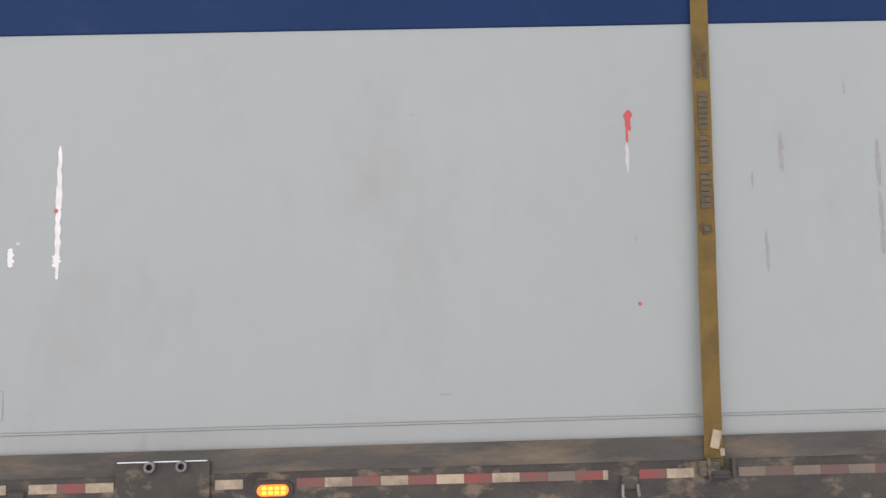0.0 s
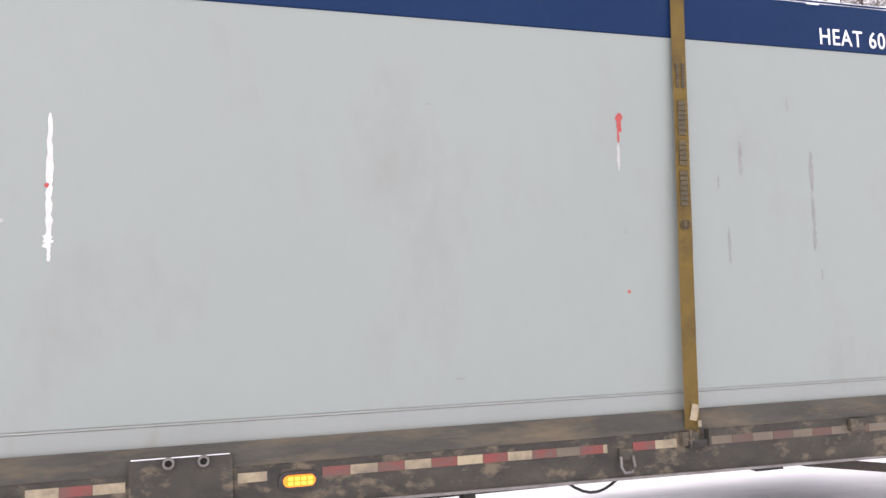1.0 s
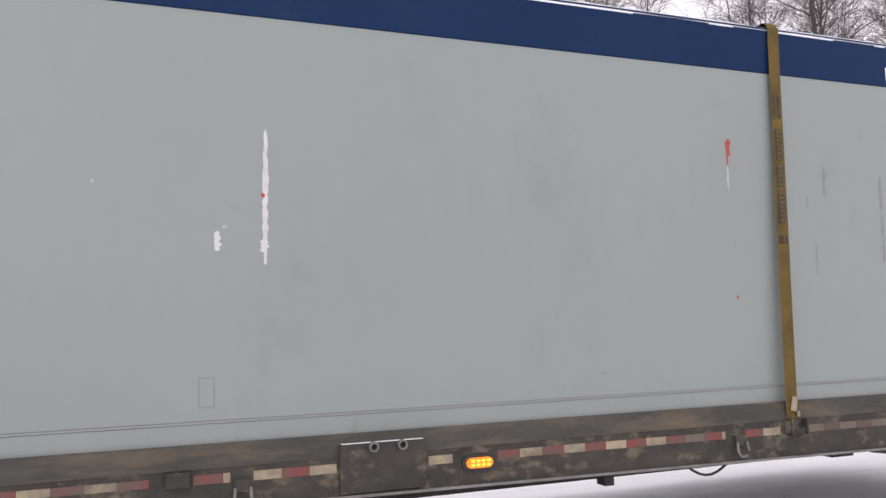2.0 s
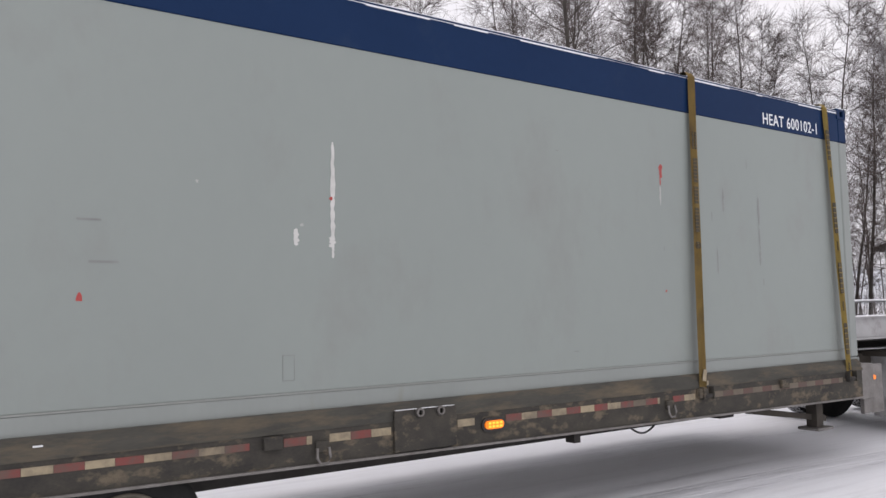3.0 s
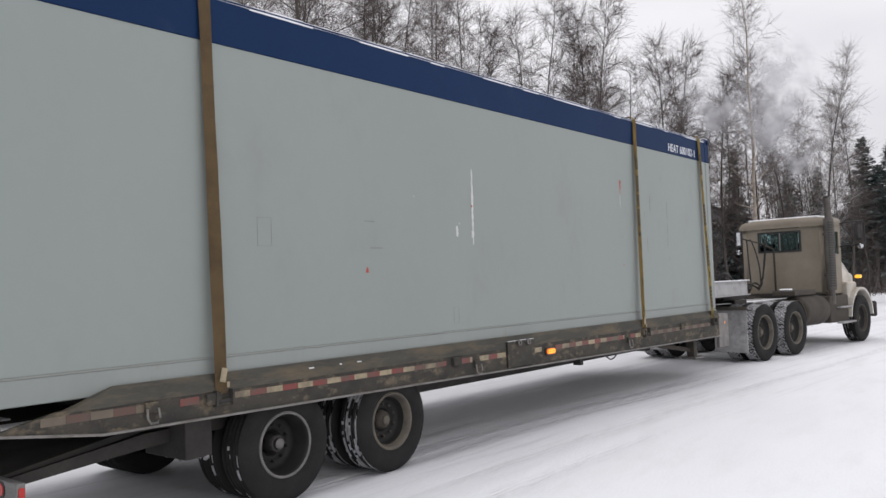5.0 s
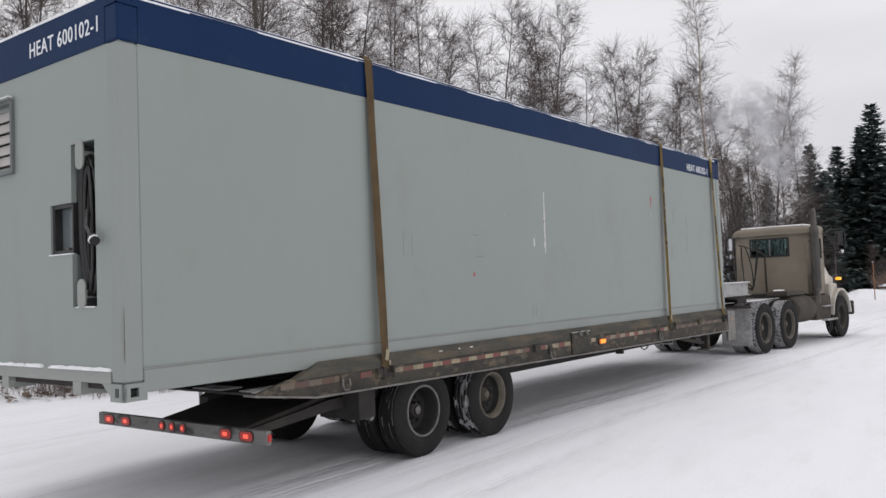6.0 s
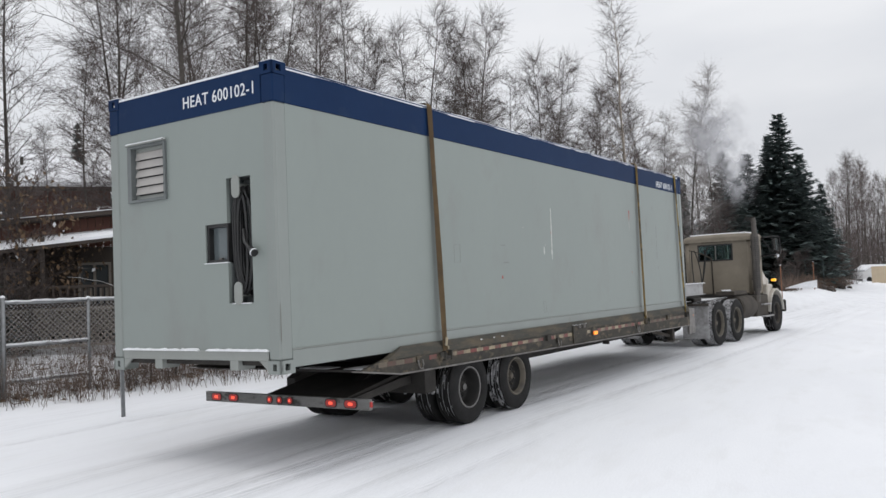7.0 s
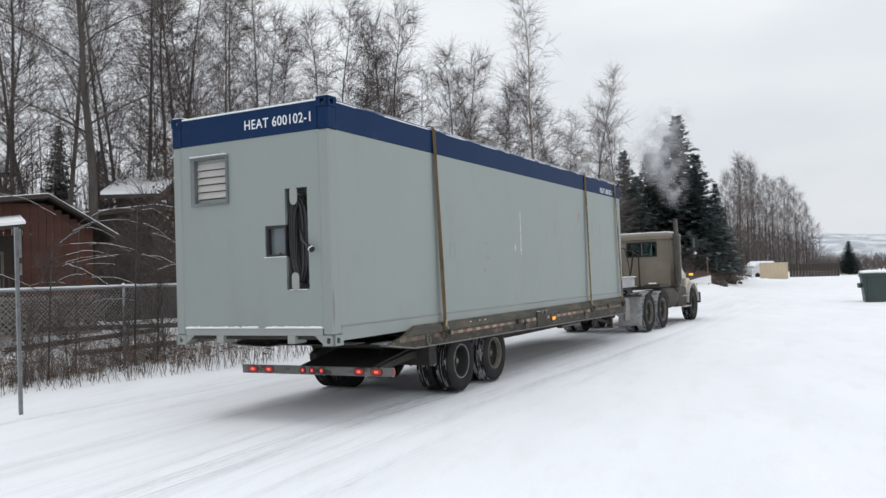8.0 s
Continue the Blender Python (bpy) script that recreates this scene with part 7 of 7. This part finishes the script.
def build_bank_things():
    # pale panel fence with a snow-topped lump behind it, and a dark fence beyond
    x, y = at_bearing(95.3, 100)
    f = thing("panel_fence", "beige panel fence at the lane's bend", "fence", at=pose(x, y, ground_z(x, y) - 0.4, 0, 0, -88))
    for k in range(7):
        part("panel", boxes((k * 0.43, k * 0.43 + 0.42, 0, 0.05, 0.2, 2.15 + 0.02 * (k % 2))), BEIGE, f)
    part("rail", boxes((0, 3.0, 0.05, 0.1, 1.7, 1.8)), BEIGE, f)
    x, y = at_bearing(94.8, 104)
    c = thing("covered_car", "parked car under a cap of snow", "car", at=pose(x, y, ground_z(x, y) - 0.45, 0, 0, -60))
    bm = bmesh.new()
    prism(bm, [(0, 0.4), (4.2, 0.4), (4.2, 1.1), (3.6, 1.2), (3.0, 1.75), (1.2, 1.8), (0.4, 1.3), (0, 1.2)], "y", 0, 1.7)
    part("body", bm, RV_WHITE, c)
    bm = bmesh.new()
    prism(bm, [(0.35, 1.32), (1.15, 1.82), (3.0, 1.78), (3.6, 1.22), (4.2, 1.12), (4.2, 1.25), (3.6, 1.4), (3.05, 2.0), (1.1, 2.05), (0.2, 1.5)], "y", -0.02, 1.72)
    part("snow_cap", bm, SNOW, c)
    for xx in (0.8, 3.4):
        for yy in (0.0, 1.7):
            bm = bmesh.new()
            lathe(bm, [(0.001, -0.1), (0.3, -0.1), (0.33, 0), (0.3, 0.1), (0.001, 0.1)], n=16, centre=(xx, yy, 0.33))
            part("tyre", bm, RUBBER, c)
    x, y = at_bearing(97.1, 112)
    d = thing("board_fence", "dark board fence beyond the pale panels", "fence", at=pose(x, y, ground_z(x, y) - 0.3, 0, 0, -92))
    for k in range(16):
        part("board", boxes((k * 0.36, k * 0.36 + 0.34, 0, 0.05, 0, 1.9)), DARK_BOARD, d)
    for az, dd, h in ((92.03, 60.8, 1.8), (90.1, 48, 1.95)):
        x, y = at_bearing(az, dd)
        s = thing("marker_stake", "weathered orange-brown marker stake in the snow", "stake", group="stakes on the bank", at=pose(x, y, ground_z(x, y), 0, 2, 0))
        part("shaft", boxes((-0.035, 0.035, -0.025, 0.025, -0.2, h), bevel=0.008), STAKE, s)
        part("snow_cap", boxes((-0.05, 0.05, -0.035, 0.035, h, h + 0.04), bevel=0.012), SNOW_CLOD, s)
    x, y = toward(92.0, 58)
    sh = thing("leaning_sheet", "snow-dusted pale sheet leaning at the foot of the bank", "panel", at=pose(x, y, ground_z(x, y), 0, 0, -96))
    bm = bmesh.new()
    prism(bm, [(-1.0, 0.0), (0.9, 0.0), (0.9, 0.5), (0.1, 0.36), (-1.0, 0.06)], "y", 0.0, 0.03)
    part("sheet", bm, SNOW_CLOD, sh)
    rnd = random.Random(9)
    for k in range(14):
        az = rnd.uniform(93.0, 95.8)
        x, y = toward(az, rnd.uniform(60, 70) + (az - 92.8) * 4)
        if y < verge_y(x) + 0.3:
            y = verge_y(x) + rnd.uniform(0.4, 1.6)
        bm = bmesh.new()
        r = bmesh.ops.create_icosphere(bm, subdivisions=2, radius=rnd.uniform(0.15, 0.42))
        for v in r["verts"]:
            v.co *= 1 + 0.35 * noise.noise(v.co * 4 + Vector((k, 0, 0)))
            v.co.z *= 0.6
        rk = part("dirt_clod", bm, DARK_BOARD, None)
        rk.matrix_basis = pose(x, y, ground_z(x, y) + 0.08, 0, 0, k * 50)
        tagged(rk, "dark frozen dirt clod on the snowy bank", "clod", group="clods on the bank")
    x, y = at_bearing(92.6, 66)
    g2 = thing("mesh_fence", "green mesh fence behind the bank", "fence", at=pose(x, y, ground_z(x, y), 0, 0, -95))
    for k in range(3):
        bm = bmesh.new()
        pipe(bm, [(k * 1.2 - 2.4, 0, 0), (k * 1.2 - 2.4, 0, 2.2)], 0.03, n=6)
        part("post", bm, BIN_GREEN, g2)
    for z in (0.3, 1.2, 2.2):
        bm = bmesh.new()
        pipe(bm, [(-2.4, 0, z), (0.0, 0, z)], 0.025, n=5)
        part("rail", bm, BIN_GREEN, g2)


build_bank_things()


# ---- shrubs that keep their dead leaves, and stems before the house ----
def build_leafy_shrubs():
    rnd = random.Random(41)
    for az, d, h, wide in ((40.2, 20.5, 4.2, 1.1), (41.4, 21.5, 2.8, 1.0), (43.2, 22, 3.6, 1.0), (56.4, 23, 5.5, 0.9)):
        x, y = at_bearing(az, d)
        z = ground_z(x, y)
        t = thing("leafy_shrub", "shrub holding brown dead leaves and a little snow", "shrub", group="shrubs behind the fence", at=pose(x, y, z - 0.05, 0, 0, rnd.uniform(0, 360)))
        trunk, crown, hh = TREES["bush"]
        for nm, me in (("stem", trunk), ("crown", crown)):
            o = new(nm, me)
            o.parent = t
            o.scale = (wide * h / hh * 0.8, wide * h / hh * 0.8, h / hh)
        V, F, mi = [], [], []
        for _ in range(520):
            u = rnd.random() ** 0.6
            a = rnd.uniform(0, 6.283)
            zz = h * (0.32 + 0.7 * u * rnd.random() ** 0.4)
            r = wide * 1.15 * (0.35 + 0.65 * math.sin(math.pi * min(1, zz / h * 0.95))) * rnd.random() ** 0.5
            c = Vector((r * math.cos(a), r * math.sin(a), zz))
            s = rnd.uniform(0.03, 0.075)
            q = Euler((rnd.uniform(0, 3), rnd.uniform(0, 3), rnd.uniform(0, 3))).to_matrix()
            b = len(V)
            for px, py in ((-1, 0), (0, -0.6), (1, 0), (0, 0.6)):
                V.append((c + q @ Vector((px * s, py * s, 0)))[:])
            F.append((b, b + 1, b + 2, b + 3))
            mi.append(1 if rnd.random() < 0.04 else 0)
        me = bpy.data.meshes.new("leaves")
        me.from_pydata(V, [], F)
        me.materials.append(DEAD_LEAF)
        me.materials.append(SNOW_CLOD)
        me.polygons.foreach_set("material_index", mi)
        o = new("leaves", me)
        o.parent = t
        tagged(o, "brown dead leaves", kind="stuff")


build_leafy_shrubs()
for key, az, d, el in (("d", 36.2, 20, 23), ("d", 44.6, 25, 16), ("b", 41.9, 27, 11), ("a", 52.2, 27, 23), ("c", 55.6, 27, 22), ("d", 57.6, 25, 20)):
    plant(key, *at_bearing(az, d), 1.68 + d * math.tan(radians(el)), az * 37 % 360)


# ---- exhaust vapour ----
def build_vapour():
    rnd = random.Random(5)
    bm = bmesh.new()
    for rx, rz, back in ((86, -72, 0.0),):
        m = pose(back, back * 0.3, 0, rx, 0, rz)
        rings = [[bm.verts.new(m @ Vector((0, 0, 0.22)))]]
        for i in range(1, 6):
            r = i / 5
            rings.append([bm.verts.new(m @ Vector((r * math.cos(6.2832 * k / 20), r * math.sin(6.2832 * k / 20), 0.22 * (1 - r * r) + 0.04 * rnd.uniform(-1, 1)))) for k in range(20)])
        for k in range(20):
            bm.faces.new((rings[0][0], rings[1][k], rings[1][(k + 1) % 20]))
            for i in range(1, 5):
                bm.faces.new((rings[i][k], rings[i + 1][k], rings[i + 1][(k + 1) % 20], rings[i][(k + 1) % 20]))
    for f in bm.faces:
        f.smooth = True
    me = mesh_of("vapour_puff", bm)
    me.materials.append(VAPOUR)
    puffs = []
    for k, (back, side, up, size) in enumerate(((0.3, 0.2, 0.9, 0.7), (0.5, 0.4, 1.5, 1.05), (0.6, 0.5, 2.1, 1.2), (0.5, 0.4, 2.7, 1.0), (1.0, 0.9, 2.3, 1.1))):
        o = new("exhaust_puff", me)
        tagged(o, "thin grey exhaust vapour drifting from the stack", "smoke", group="exhaust vapour")
        o.scale = (size, size, size)
        puffs.append((o, back, side, up, k))
    return puffs


puffs = build_vapour()


def build_snowy_sapling():
    """A leaning sapling whose bowed branches carry snow, before the cabin."""
    rnd = random.Random(77)
    for az, d, h, n in ((47.4, 16.6, 2.7, 8), (49.0, 17.2, 2.9, 9), (52.6, 17.5, 3.2, 7)):
        x, y = at_bearing(az, d)
        t = thing("snowy_sapling", "bare sapling with snow lying along bowed branches", "tree", group="saplings at the fence", at=pose(x, y, ground_z(x, y), 0, 0, -az))
        bm = bmesh.new()
        pipe(bm, [(0, 0, -0.1), (0.05, 0, h * 0.5), (0.12, 0.05, h)], [0.022, 0.015, 0.007], n=7)
        part("trunk", bm, BARK, t)
        for k in range(n):
            z0 = h * rnd.uniform(0.42, 0.98)
            a = rnd.choice((0.0, 0.0, math.pi)) + rnd.uniform(-0.7, 0.7)
            l = rnd.uniform(0.5, 1.8)
            up, sag = rnd.uniform(-0.1, 1.0), rnd.uniform(0.1, 0.75)
            pts = [(0.06 + math.cos(a) * l * u, math.sin(a) * l * u, z0 + up * l * u - sag * l * u * u + rnd.uniform(-0.012, 0.012)) for u in [i / 8 for i in range(9)]]
            rr = [0.0065 * (1 - 0.75 * i / 8) + 0.0015 for i in range(9)]
            bm = bmesh.new()
            pipe(bm, pts, rr, n=5)
            for i in (3, 5, 6):
                q = Vector(pts[i])
                pipe(bm, [q, q + Vector((math.cos(a + 0.7) * 0.2, math.sin(a + 0.7) * 0.2, rnd.uniform(-0.05, 0.12)))], [0.003, 0.0015], n=4)
            br = part("branch", bm, BARK, t)
            bm = bmesh.new()
            pipe(bm, [(q[0], q[1], q[2] + r * 0.9) for q, r in zip(pts[2:], rr[2:])], [r * 0.5 + 0.0006 for r in rr[2:]], n=4)
            part("snow_ridge", bm, SNOW_CLOD, br)


build_snowy_sapling()


for az, d, el in ((75.6, 25.0, 1.7), (76.6, 24.2, 1.3), (77.4, 25.2, 1.9), (74.6, 25.5, 1.5)):
    plant("bush", *at_bearing(az, d), 1.68 + d * math.tan(radians(el)), az * 53 % 360)

for az, d, el in ((46.0, 15.9, -0.9), (48.6, 16.2, -0.9), (51.6, 16.8, -1.0), (49.4, 19.4, 1.5), (52.2, 19.0, 4.5), (54.6, 19.2, 6.0)):
    plant("bush", *at_bearing(az, d), 1.68 + d * math.tan(radians(el)), az * 61 % 360)


# ---- motion ----
def haul_rows():
    return [(t, pose(x, y, 0, 0, 0, a)) for t, x, y, a in HAUL]


def tractor_rows():
    out = []
    for t, x, y, a in HAUL:
        out.append((t, pose(x, y, 0, 0, 0, a) @ pose(15.185, 1.182, 0, 0, 0, float(np.interp(t, *FOLD)))))
    return out


def roll_rows(w):
    """A wheel's turning, from the way that the haul has gone, every fifth of a second."""
    x, y, R = w["axle"]
    base = 180 if w["flip"] else 0
    rows = []
    for k in range(41):
        t = 0.2 * k
        gone = path_at(t)[0] - HAUL[0][1]
        ang = math.degrees(gone / R) * 1.005
        rows.append((t, pose(x, y, R) @ Matrix.Rotation(radians(ang), 4, "Y") @ pose(0, 0, 0, 0, 0, base)))
    return rows


def motions():
    for ob in (container, trailer, *straps):
        walk(ob, haul_rows())
    walk(tractor, tractor_rows())
    for o, back, side, up, k in puffs:
        rows = []
        for i in range(17):
            t = i * 0.5
            x, y, a = path_at(t)
            m = pose(x, y, 0, 0, 0, a) @ pose(15.185, 1.182, 0, 0, 0, float(np.interp(t, *FOLD)))
            drift = float(np.interp(t, [0, 6.5, 8], [1.6, 1.5, 0.5]))
            tip = m @ Vector((3.15 - back * drift, -1.09 + side * drift, 3.25 + up))
            w = 0.12 + 0.05 * k
            rows.append((t, pose(tip.x + w * math.sin(1.9 * t + k), tip.y + w * math.sin(1.3 * t + 2 * k), tip.z + 0.6 * w * math.sin(2.3 * t + 3 * k), 0, 0, 9 * math.sin(k + t))))
        walk(o, rows)
    for w in trailer_wheels + tractor_wheels:
        walk(w, roll_rows(w))


motions()
